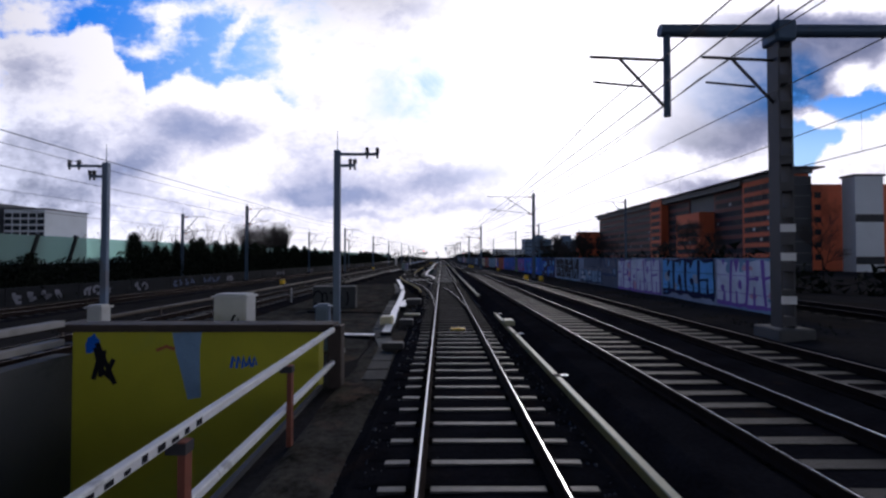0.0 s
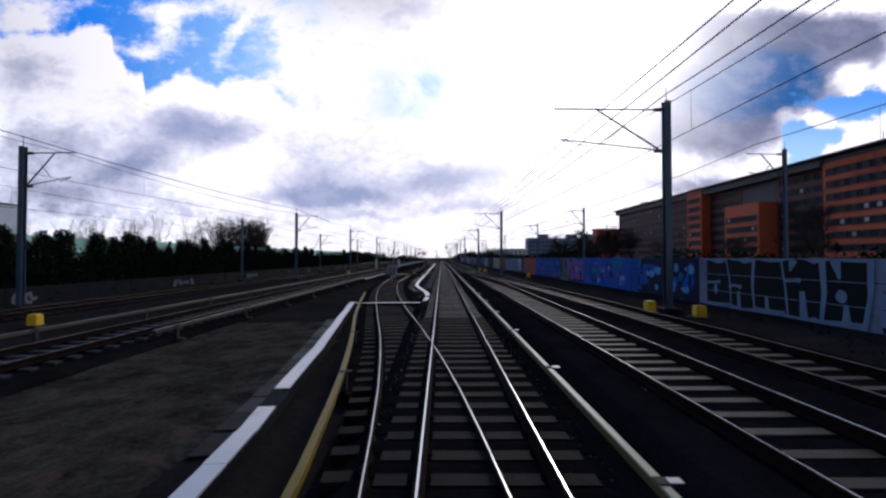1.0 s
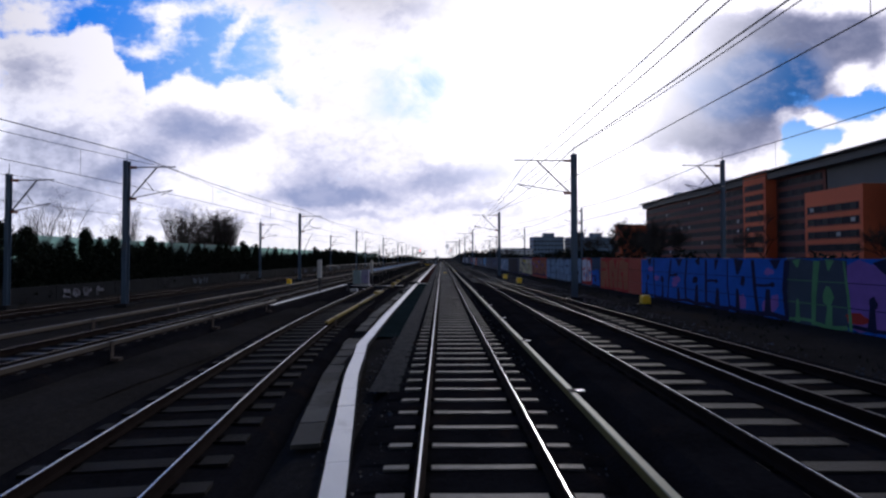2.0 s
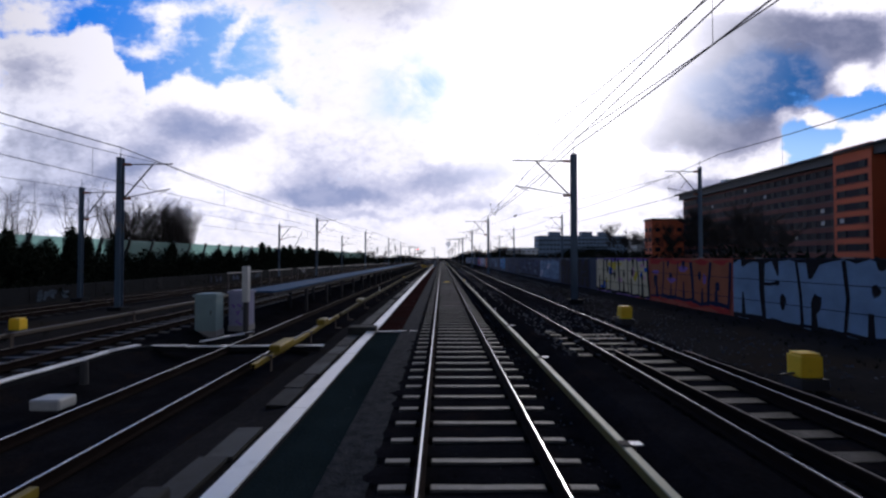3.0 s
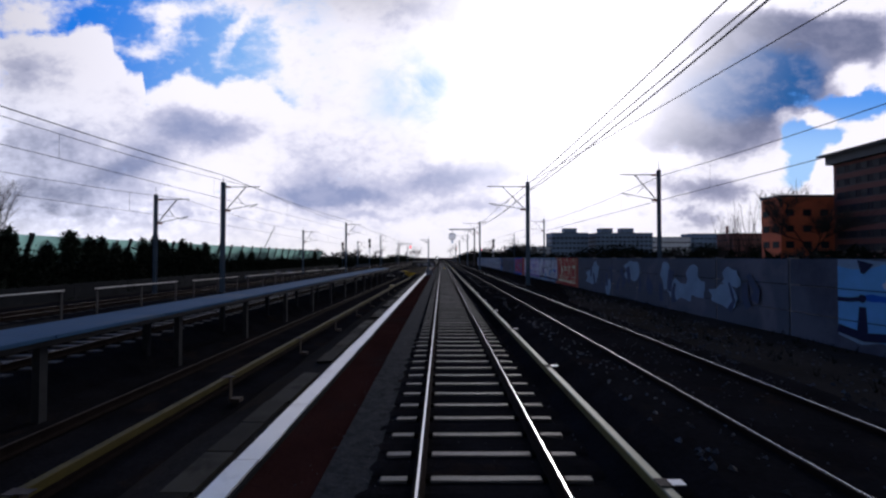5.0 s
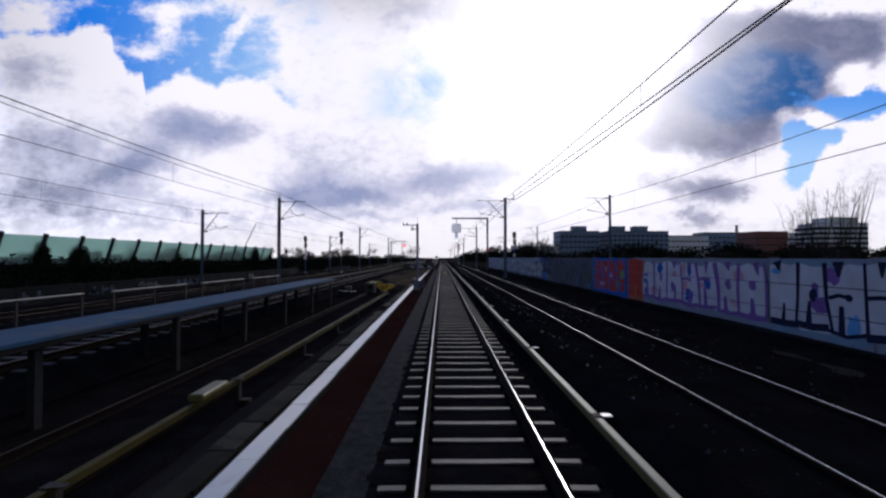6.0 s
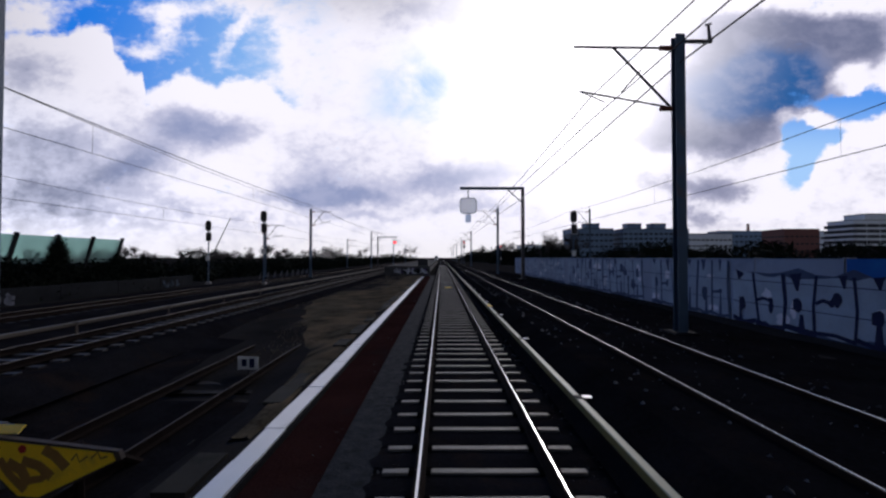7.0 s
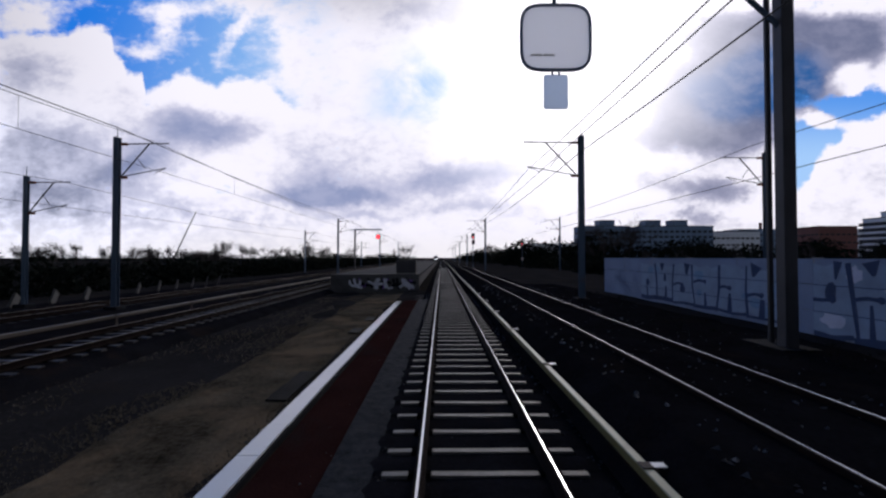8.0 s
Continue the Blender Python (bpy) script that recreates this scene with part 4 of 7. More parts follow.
# blue murals, red and silver letters
painted_rows(
    (64, 66, "slate", "green", 2, 0.1, 1.98, "slate", (), "block"),
    (66, 75.5, "blue", "navy", 7, 0.12, 1.98, "blue", ("purple",), "block"),
    (77, 81, "orange", "red", 3, 0.1, 1.95, "red", (), "block"),
    (81.2, 82.6, "blue", "navy", 1, 0.1, 1.2, None, (), "block"),
    (82.6, 84.4, "white", "red", 2, 0.3, 1.95, "red", ("sky",), "block"),
    (84.6, 94, "silver", "black", 7, 0.08, 2.0, "black", (), "block"),
    (94.2, 99.6, "orange", "navy", 5, 0.3, 1.9, "red", ("orange", "purple"), "block"),
    (99.8, 106.2, "cream", "black", 6, 0.15, 1.98, "purple", ("blue", "yellow", "pink"), "block"),
    (107.4, 113.5, "black", "navy", 4, 0.0, 1.98, None, (), "block"))
# letters in many colours, then grey wall
painted_rows(
    (114, 119.8, "silver", "dusk", 5, 0.2, 1.9, None, ("white",), "block"),
    (120.2, 129, "dusk", "black", 8, 0.25, 1.85, None, ("silver",), "block"),
    (131, 138.4, "dusk", "slate", 3, 0.3, 1.5, None, (), "loose"),
    (140.8, 145.6, "sky", "navy", 4, 0.4, 1.95, "silver", ("white", "blue"), "block"),
    (147, 164, "silver", "dusk", 9, 0.2, 1.8, None, (), "loose"),
    (165.6, 170, "red", "cream", 5, 0.3, 1.95, "red", ("cream",), "block"),
    (170.4, 177, "white", "navy", 7, 0.3, 1.95, "silver", ("purple", "sky"), "block"),
    (177.2, 185, "white", "purple", 7, 0.3, 1.9, None, ("white", "blue", "pink"), "block"),
    (185, 186.6, "red", "orange", 1, 0.1, 1.95, "red", (), "block"))
# pale wall towards the gantry
painted_rows(
    (187, 191.4, "red", "blue", 4, 0.2, 1.95, "blue", ("pink", "green"), "block"),
    (192.2, 202.4, "slate", "navy", 8, 0.15, 1.9, "dusk", ("dusk", "teal", "slate"), "bubble"),
    (202.6, 205.5, "dusk", "navy", 3, 0.9, 1.95, "navy", ("teal",), "block"),
    (205.7, 211, "ice", "navy", 5, 0.1, 1.6, "dusk", ("white",), "block"),
    (211.2, 216.6, "ice", "dusk", 6, 0.1, 1.98, None, ("white",), "block"),
    (217.5, 230, "ice", "dusk", 12, 0.12, 1.98, None, ("white", "dusk"), "block"),
    (231, 240, "ice", "dusk", 8, 0.1, 1.95, None, ("white",), "block"),
    (241, 250, "ice", "dusk", 6, 0.2, 1.8, None, ("silver",), "block"))

year = bpy.data.curves.new("painted_year", "FONT")
year.body, year.size, year.extrude, year.align_x = "2010", 0.55, 0.003, "CENTER"
year_ob = new("painted_year", year)
year_ob.data.materials.append(SPRAY["silver"])
year_ob.parent = wall_east
year_ob.matrix_basis = wall_frame(204.0) @ Matrix.Translation((0, 0.035, 0.2)) @ Matrix.Rotation(math.pi, 4, "Z") @ Matrix.Rotation(math.pi / 2, 4, "X")

# ---------------------------------------------------------------- catenary masts
def mast(x, y, base, top, arm=-1, reach=3.0, name="catenary_mast", group="masts of the railway line", size=0.2, top_holder=False):
    """A steel H-mast; arm: the side on which its cantilever reaches out."""
    t = thing(name, "blue-grey steel mast that carries the overhead wires on a hinged arm", "mast", at=(x, y, base), group=group)
    h = top - base
    bm = bmesh.new()
    s = size / 2
    e, w = s - 0.022, 0.012
    ring = [(-s, -s), (s, -s), (s, -e), (w, -e), (w, e), (s, e), (s, s), (-s, s), (-s, e), (-w, e), (-w, -e), (-s, -e)]
    lo, hi = [bm.verts.new((a, b, 0)) for a, b in ring], [bm.verts.new((a, b, h)) for a, b in ring]
    for k in range(12):
        bm.faces.new((lo[k], lo[(k + 1) % 12], hi[(k + 1) % 12], hi[k]))
    bm.faces.new(lo[::-1])
    bm.faces.new(hi)
    part("column", bm, M_STEEL, t)
    bm = bmesh.new()
    box(bm, -0.34, 0.34, -0.34, 0.34, -0.5, 0.16)
    bevel_all(bm, 0.03)
    part("footing", bm, M_LOWWALL, t, "rough sooty concrete footing")
    bm = bmesh.new()
    if top_holder:       # a bracket behind the mast with an upright insulator
        box(bm, 0.0, 0.95, -0.04, 0.04, h - 0.20, h - 0.12)
        tube(bm, (0.90, 0, h - 0.12), (0.86, 0, h + 0.30), 0.05, 0.035, 6)
        tube(bm, (0.78, 0, h + 0.30), (0.94, 0, h + 0.34), 0.03, 0.03, 6)
        part("wire_holder", bm, M_DARK, t)
    else:
        tube(bm, (0, 0, h), (0, 0, h + 0.55), 0.022, 0.012, 6)
        part("spike", bm, M_STEEL, t)
    a = arm
    zt, zc = h - 0.35, h - 1.75
    bm = bmesh.new()
    tube(bm, (a * s, 0, zt), (a * reach, 0, zt + 0.03), 0.032, sides=6)
    tube(bm, (a * s, 0, zc - 0.35), (a * reach * 0.62, 0, zt), 0.035, sides=6)
    tube(bm, (a * reach * 0.36, 0, zt - 0.62), (a * reach * 0.55, 0, zc + 0.15), 0.02, sides=5)
    part("cantilever", bm, M_DARK, t)
    bm = bmesh.new()
    tube(bm, (a * s, 0, zc - 0.28), (a * reach * 0.95, 0, zc + 0.18), 0.025, sides=6)
    tube(bm, (a * reach * 0.95, 0, zc + 0.18), (a * reach * 0.7, 0.05, zc - 0.10), 0.016, sides=5)
    part("registration_arm", bm, M_DARK, t)
    for zi, big in ((zt, 0.085), (zc - 0.30, 0.08)):
        bm = bmesh.new()
        rings = []
        for k in range(11):
            rad = 0.03 if k in (0, 10) else big if k % 2 else 0.045
            xk = a * (s + 0.04 + 0.036 * k)
            rings.append([bm.verts.new((xk, rad * math.cos(j * math.pi / 4), zi + rad * math.sin(j * math.pi / 4))) for j in range(8)])
        for r0, r1 in zip(rings, rings[1:]):
            for j in range(8):
                bm.faces.new((r0[j], r0[(j + 1) % 8], r1[(j + 1) % 8], r1[j]))
        part("insulator", bm, M_BROWN, t, "ribbed brown insulator")
    return t


RIGHT_MASTS = [(9.2, 42.5, 8.7, 4.6), (6.9, 74.0, 7.7, 3.1), (6.5, 99.6, 7.4, 3.0), (5.95, 132.5, 7.2, 2.9), (6.4, 167, 7.9, 3.0), (6.6, 208.4, 8.5, 2.9), (7.1, 250, 8.5, 2.9),
               (6.9, 295, 8.4, 2.9), (6.9, 342, 8.4, 2.9), (7.0, 390, 8.4, 2.9), (7.0, 440, 8.4, 2.9), (7.1, 490, 8.4, 2.9)]
for x, y, top, reach in RIGHT_MASTS:
    mast(x, y, 0.12, top, -1, reach, size=0.26, top_holder=200 < y < 220)
for x, y, top in ((23.4, 54, 9.7), (18.2, 79.3, 8.6), (19.4, 110.5, 9.1), (17.0, 138.4, 8.3), (14.6, 164, 8.2), (18.0, 209.8, 9.0), (20.6, 255.4, 9.0), (20, 300, 9.0)):
    mast(x, y, 0.0, top, -1, 2.6, group="masts behind the wall")
LEFT_MASTS = [(-21.4, 47.0, 8.0), (-16.9, 74.8, 7.5), (-16.0, 100.0, 7.3), (-16.9, 136.5, 7.7), (-15.6, 166, 7.7), (-15.8, 206, 8.1), (-16.4, 250, 8.4), (-16.4, 296, 8.4), (-16.4, 342, 8.4), (-16.4, 390, 8.4)]
for x, y, top in LEFT_MASTS:
    mast(x, y, -0.3, top, 1, 2.6, group="masts across the line", size=0.25)
FAR_MASTS = [(-26.5, 43.8), (-23.2, 74.8), (-23.0, 106), (-22.0, 136.5), (-20.4, 166), (-22.4, 204.5), (-22.9, 252), (-22.9, 300), (-22.9, 350)]
for x, y in FAR_MASTS:
    mast(x, y, -0.4, 6.8, 1, 2.4, group="masts far across the line")


# ---------------------------------------------------------------- overhead wires
def wire(pts, r, label, parent):
    bm = bmesh.new()
    path_tube(bm, pts, r, 5)
    return part("wire", bm, M_WIRE, parent)


def catenary(ends, drop, contact, label, r=0.02):
    """A sagging carrier, a level contact wire and droppers between masts."""
    t = thing("overhead_line", label, "overhead wires")
    for (x0, y0, z0), (x1, y1, z1) in zip(ends, ends[1:]):
        pts = []
        for k in range(13):
            f = k / 12
            pts.append((x0 + (x1 - x0) * f, y0 + (y1 - y0) * f, z0 + (z1 - z0) * f - drop * 4 * f * (1 - f)))
        wire(pts, r, "", t)
        if contact:
            c0, c1 = (x0, y0, z0 - contact), (x1, y1, z1 - contact)
            wire([c0, c1], r, "", t)
            for k in (2, 6, 10) if y1 < 300 else ():
                f = k / 12
                p = pts[k]
                bm = bmesh.new()
                tube(bm, p, (p[0], p[1], c0[2] + (c1[2] - c0[2]) * f), 0.007, sides=4)
                part("dropper", bm, M_WIRE, t)
    return t


catenary([(4.35, -30, 6.3), (4.3, 12, 6.3)] + [(4.3 + 0.12 * (-1) ** i, y, top - (1.7 if i > 3 else 2.1 if not i else 0.7)) for i, (x, y, top, _) in enumerate(RIGHT_MASTS)], 0.35, 0.65, "carrier and contact wires above the neighbouring railway track", 0.014)
catenary([(7.3, -30, 7.2), (7.2, 12, 7.3), (7.2, 42.5, 7.4), (5.6, 74, 7.2), (4.7, 99.6, 8.3)], 0.45, 1.4, "carrier and contact wires above the merging track", 0.013)
catenary([(9.6, -30, 8.9), (9.6, 12.2, 9.0)] + [(x, y, top + (0.3 if y < 140 else -0.8)) for x, y, top, _ in RIGHT_MASTS], 0.3, 0, "single feeder wire along the mast tops", 0.024)
catenary([(15.8, -30, 8.1)] + [(15.8 - (0.5 if 90 < y < 180 else 0), y, 8.0) for y in (10, 46.5, 77, 102, 133, 165, 206, 250, 300)], 0.4, 1.7, "overhead wires behind the graffiti wall", 0.02)
catenary([(-15.2, -30, 7.0)] + [(x + 2.2, y, top - 0.35) for x, y, top in LEFT_MASTS], 0.5, 1.4, "carrier and contact wires of the outer railway track", 0.013)
catenary([(-17.5, -30, 8.2)] + [(x, y, top + 0.5) for x, y, top in LEFT_MASTS], 0.3, 0, "feeder wire strung along the outer mast tops", 0.024)
catenary([(-26, -30, 6.6)] + [(x + 2.0, y, 6.5) for x, y in FAR_MASTS], 0.5, 1.4, "overhead wires of the outermost railway track", 0.013)


def jumper(x, y, z):
    """A slack loop of cable between the wires."""
    t = thing("jumper_cable", "slack black loop of cable between two overhead wires", "cable")
    bm = bmesh.new()
    path_tube(bm, [(x - 0.35 + 0.7 * k / 12, y, z - 0.9 * (1 - (2 * k / 12 - 1) ** 2)) for k in range(13)], 0.018, 6)
    part("loop", bm, M_WIRE, t)
    for s in (-0.35, 0.35):
        bm = bmesh.new()
        box(bm, x + s - 0.04, x + s + 0.04, y - 0.05, y + 0.05, z - 0.04, z + 0.06)
        part("clamp", bm, M_DARK, t)


jumper(4.45, 114.2, 6.75)


def cross_wire():
    """A wire that leaves the line over the wall, with a ribbed insulator in it."""
    t = thing("crossing_wire", "single wire with a dark insulator crossing above the wall", "overhead wires")
    bm = bmesh.new()
    path_tube(bm, [(19.4, 110.5, 8.9), (9.4, 131.6, 7.59), (9.38, 133.42, 7.59), (6.4, 167, 7.8)], 0.016, 5)
    w = part("wire", bm, M_WIRE, t)
    bm = bmesh.new()
    rings = []
    for k in range(15):
        rad = 0.02 if k in (0, 14) else 0.10 if k % 2 else 0.05
        rings.append([bm.verts.new((9.38 + rad * math.cos(j * math.pi / 4), 131.6 + 0.13 * k, 7.59 + rad * math.sin(j * math.pi / 4))) for j in range(8)])
    for r0, r1 in zip(rings, rings[1:]):
        for j in range(8):
            bm.faces.new((r0[j], r0[(j + 1) % 8], r1[(j + 1) % 8], r1[j]))
    part("insulator", bm, M_DARK, w, "dark ribbed insulator")


cross_wire()

# ---------------------------------------------------------------- cable ducts, slabs and paths beside the track
def duct(pts, label, width=0.28, height=0.16, lid=1.0, gaps=()):
    """A run of lidded cable duct; every lid is a part."""
    t = thing("cable_duct", label, "cable duct", group="cable ducts")
    rnd = random.Random(int(pts[0][1] * 10))
    bm = bmesh.new()
    sweep(bm, pts, [(-width / 2 - 0.03, -height - 0.12), (width / 2 + 0.03, -height - 0.12), (width / 2 + 0.03, -0.03), (-width / 2 - 0.03, -0.03)])
    # shade on the duct's sides is put into the trough colour
    part("trough", bm, M_LOWWALL, t, "trough coloured dark for the shade on its sides")
    bm = bmesh.new()
    box(bm, -width / 2, width / 2, -lid / 2 + 0.004, lid / 2 - 0.004, -0.03, 0.0)
    me = mesh_of("lid", bm, M_WHITE)
    ds = [0.0]
    for a, b in zip(pts, pts[1:]):
        ds.append(ds[-1] + (Vector(b) - Vector(a)).length)
    d = lid / 2
    while d < ds[-1]:
        p = [float(np.interp(d, ds, [q[k] for q in pts])) for k in range(3)]
        q = [float(np.interp(min(d + 0.3, ds[-1]), ds, [q[k] for q in pts])) for k in range(3)]
        if (q[0], q[1]) == (p[0], p[1]):
            q = p
            p = [float(np.interp(d - 0.3, ds, [r[k] for r in pts])) for k in range(3)]
        ang = math.atan2(-(q[0] - p[0]), q[1] - p[1])
        c = [float(np.interp(d, ds, [r[k] for r in pts])) for k in range(3)]
        if not any(g0 < d < g1 for g0, g1 in gaps):
            piece("lid", me, t, Matrix.Translation((c[0] + rnd.uniform(-0.008, 0.008), c[1], c[2] + rnd.uniform(0, 0.008))) @ Matrix.Rotation(ang + rnd.uniform(-0.008, 0.008), 4, "Z"))
        d += lid
    return t


duct([(-1.85, 14.5, -0.16), (-1.95, 17, -0.16), (-2.15, 20, -0.16), (-2.45, 26, -0.17), (-2.8, 31.5, -0.18), (-3.1, 34, -0.18), (-3.45, 37.5, -0.18), (-4.2, 43, -0.2), (-5.0, 49.3, -0.2)],
     "white lidded cable duct that bends away from the track", gaps=((18.3, 19.2),))
duct([(-1.95, 21.5, -0.12), (-2.0, 24.4, -0.12)], "short white cable duct laid beside another", 0.3, 0.2)
duct([(-5.0, 49.8, -0.30), (-1.2, 49.75, -0.26)], "white cable duct laid across under the siding", 0.24, 0.06, 0.95)
duct([(-0.95, 50.3, -0.2), (-0.85, 53.0, -0.2), (-1.15, 56.5, -0.2), (-1.9, 61, -0.2), (-2.3, 64.5, -0.2), (-2.37, 70, -0.2), (-2.37, 84, -0.2)], "white lidded cable duct snaking along the track", gaps=((2.0, 3.2),))
duct([(-2.37, 84, -0.2), (-2.42, 160, -0.2), (-2.45, 253, -0.2)], "long straight white cable duct along the running track", 0.29, 0.2, 1.0)
duct([(-8.75, 74, -0.13), (-8.75, 90.4, -0.15), (-8.5, 91.3, -0.22)], "white cable duct beside the far metro track", 0.2, 0.1)
duct([(-8.5, 91.4, -0.24), (-7.6, 91.45, -0.3), (-3.6, 91.6, -0.3)], "white cable duct laid across under the siding", 0.12, 0.05)
duct([(-6.7, 94.0, -0.3), (-7.4, 92.4, -0.3)], "short white cable duct beside two cabinets", 0.14, 0.05)
duct([(-2.2, 93.4, -0.2), (-0.85, 93.5, -0.2)], "thin white cable duct laid to the track", 0.07, 0.04, 0.7)
duct([(-3.9, 125.0, -0.42), (-2.7, 125.0, -0.3)], "thin white cable duct laid from the siding", 0.07, 0.04, 0.7)
duct([(-8.3, 199.0, -0.36), (-6.9, 199.0, -0.4)], "short white cable duct in the soil", 0.12, 0.04, 0.7)


def slab_path(label, x0, x1, ya, yb, missing, seed, material=M_SLAB):
    t = thing("slab_path", label, "paving")
    rnd = random.Random(seed)
    bm = bmesh.new()
    box(bm, -(x1 - x0) / 2, (x1 - x0) / 2, -0.49, 0.49, -0.06, 0.0)
    me = mesh_of("slab", bm, material)
    y = ya
    while y < yb:
        if rnd.random() > missing:
            piece("slab", me, t, Matrix.Translation(((x0 + x1) / 2 + rnd.uniform(-0.03, 0.03), y, ground_z((x0 + x1) / 2, y) + 0.055 + rnd.uniform(-0.012, 0.02)))
                  @ Euler((rnd.uniform(-0.012, 0.012), rnd.uniform(-0.02, 0.02), rnd.uniform(-0.02, 0.02))).to_matrix().to_4x4())
        y += 1.0


slab_path("row of worn concrete slabs beside the white duct", -3.16, -2.78, 66, 138, 0.08, 5)
slab_path("row of darker concrete slabs sunk beside the white duct", -3.16, -2.78, 138, 200, 0.15, 4, M_DARKSLAB)
slab_path("scattered darker concrete slabs beside the white duct", -3.25, -2.86, 200, 250, 0.6, 6, M_DARKSLAB)


def slab_run(label, pts, width):
    """A bent row of concrete slabs."""
    t = thing("slab_path", label, "paving")
    rnd = random.Random(int(pts[0][1]))
    for (xa, ya), (xb, yb) in zip(pts, pts[1:]):
        ln = math.hypot(xb - xa, yb - ya)
        n = max(1, int(round(ln / 0.75)))
        ang = math.atan2(-(xb - xa), yb - ya)
        for k in range(n):
            f = (k + 0.5) / n
            x, y = xa + (xb - xa) * f, ya + (yb - ya) * f
            bm = bmesh.new()
            box(bm, -width / 2, width / 2, -ln / n / 2 + 0.012, ln / n / 2 - 0.012, -0.07, 0)
            ob = part("slab", bm, M_SLAB, t)
            ob.matrix_basis = Matrix.Translation((x, y, ground_z(x, y) + 0.06 + rnd.uniform(-0.01, 0.02))) @ Matrix.Rotation(ang, 4, "Z") @ Euler((rnd.uniform(-0.01, 0.01), rnd.uniform(-0.015, 0.015), 0)).to_matrix().to_4x4()


slab_run("bent row of pale concrete slabs along the duct", [(-1.45, 9.4), (-1.55, 12.6), (-2.25, 15.8), (-2.4, 18), (-2.6, 21.5), (-2.85, 26)], 0.5)
slab_run("row of concrete slabs along the duct", [(-3.2, 31), (-3.55, 35), (-4.0, 38.5), (-4.7, 43.5)], 0.35)
slab_run("worn concrete slabs along the snaking duct", [(-1.9, 58), (-2.55, 62), (-2.85, 66)], 0.4)
duct([(-4.75, 12.6, -0.24), (-4.25, 14.5, -0.24), (-3.4, 14.55, -0.24), (-2.35, 14.45, -0.24)], "white lidded cable duct laid across the bare soil", 0.26, 0.12, 0.8)


def ground_strip(name, label, x0, x1, ya, yb, material, lift, floor=-0.34, wedge=0.0):
    bm = bmesh.new()
    rows = []
    for y in stations(ya, yb, 0.8):
        # the strip may widen from a narrow start, with a ragged border
        grow = ease((y - ya) / wedge) if wedge else 1.0
        xa = x1 - 0.35 + (x0 - x1 + 0.35) * grow + (0.5 * grow * noise.noise(Vector((y * 0.35, 2, 8))) if wedge else 0.0)
        row = []
        for k in range(7):
            x = xa + (x1 - xa) * k / 6
            dip = 0.05 if floor < -1 and k in (0, 6) else 0.0
            row.append(bm.verts.new((x, y, max(ground_z(x, y), floor) + lift - dip + 0.02 * noise.noise(Vector((k * 0.7, y * 1.3, 3))))))
        rows.append(row)
    for a, b in zip(rows, rows[1:]):
        for k in range(6):
            bm.faces.new((a[k], a[k + 1], b[k + 1], b[k]))
    return solid(name, bm, material, label, "ground", kind="structure", smooth=True)


ground_strip("path_red", "dark red rusty gravel strip between duct and ballast", -2.2, -1.25, 93.8, 254, M_RED, 0.045)
# both verges stop short of the duct; dark soil there stands for trench shadow
ground_strip("verge", "soft patchy straw-coloured grass beside the white duct", -8.2, -2.80, 203, 232, M_VERGE, 0.04, -9.0, 22.0)
ground_strip("verge", "narrow straw-coloured grass strip beside the white duct", -5.2, -2.80, 232, 261.5, M_VERGE, 0.04, -9.0)
ground_strip("verge", "bare trodden earth with thin dry grass", -9.4, -2.2, 9.6, 27, M_DIRT, 0.05, -9.0)
ground_strip("verge", "bare trodden earth with thin dry grass", -9.4, -3.35, 27, 43, M_DIRT, 0.05, -9.0)
ground_strip("verge", "bare trodden earth beside the far metro track", -9.0, -6.7, 43, 66, M_SOIL, 0.04, -9.0)
ground_strip("path_earth", "trodden grey-brown earth path beside the railing", -2.15, -1.15, -8, 16, M_DIRT, 0.05, -9.0)
# strips that darken the ground below the walkway and beside the tracks
ground_strip("ballast_verge", "dark ground strip under the raised walkway", -11.6, -7.0, 80, 212, M_BALLAST, 0.05, -9.0)
ground_strip("ballast_verge", "darker ground between railway track and graffiti wall", 9.3, 5.7, 150, 262, M_DARKBALLAST, 0.03, -9.0, 20.0)
ground_strip("ballast_verge", "dark ground strip beyond the far metro track", -24.9, -12.2, 150, 330, M_BALLAST, 0.04, -9.0, 10.0)
ground_strip("ballast_shoulder", "grey stony shoulder of the ballast", -1.36, -0.80, 60, 254, M_SHOULDER, 0.0, -0.200)
ground_strip("path_grey", "dark mossy gravel strip between duct and ballast", -2.2, -1.25, 66, 93.8, M_GREEN, 0.045)


# ---------------------------------------------------------------- loose ballast stones
def scatter_stones(label, spots, seed, lo=0.02, hi=0.042):
    rnd = random.Random(seed)
    bm_v, bm_f = [], []
    for x, y, z in spots:
        r = rnd.uniform(lo, hi)
        b = len(bm_v)
        for k in range(3):
            a = 2.1 * k + rnd.random()
            bm_v.append((x + r * math.cos(a), y + r * math.sin(a), z - r * 0.3))
        bm_v.append((x + rnd.uniform(-0.4, 0.4) * r, y + rnd.uniform(-0.4, 0.4) * r, z + r * rnd.uniform(0.4, 0.8)))
        bm_f += [(b, b + 1, b + 3), (b + 1, b + 2, b + 3), (b + 2, b, b + 3)]
    me = bpy.data.meshes.new("ballast_stones")
    me.from_pydata(bm_v, [], bm_f)
    me.materials.append(M_STONE)
    tagged(new("ballast_stones", me), label, "gravel", kind="stuff")


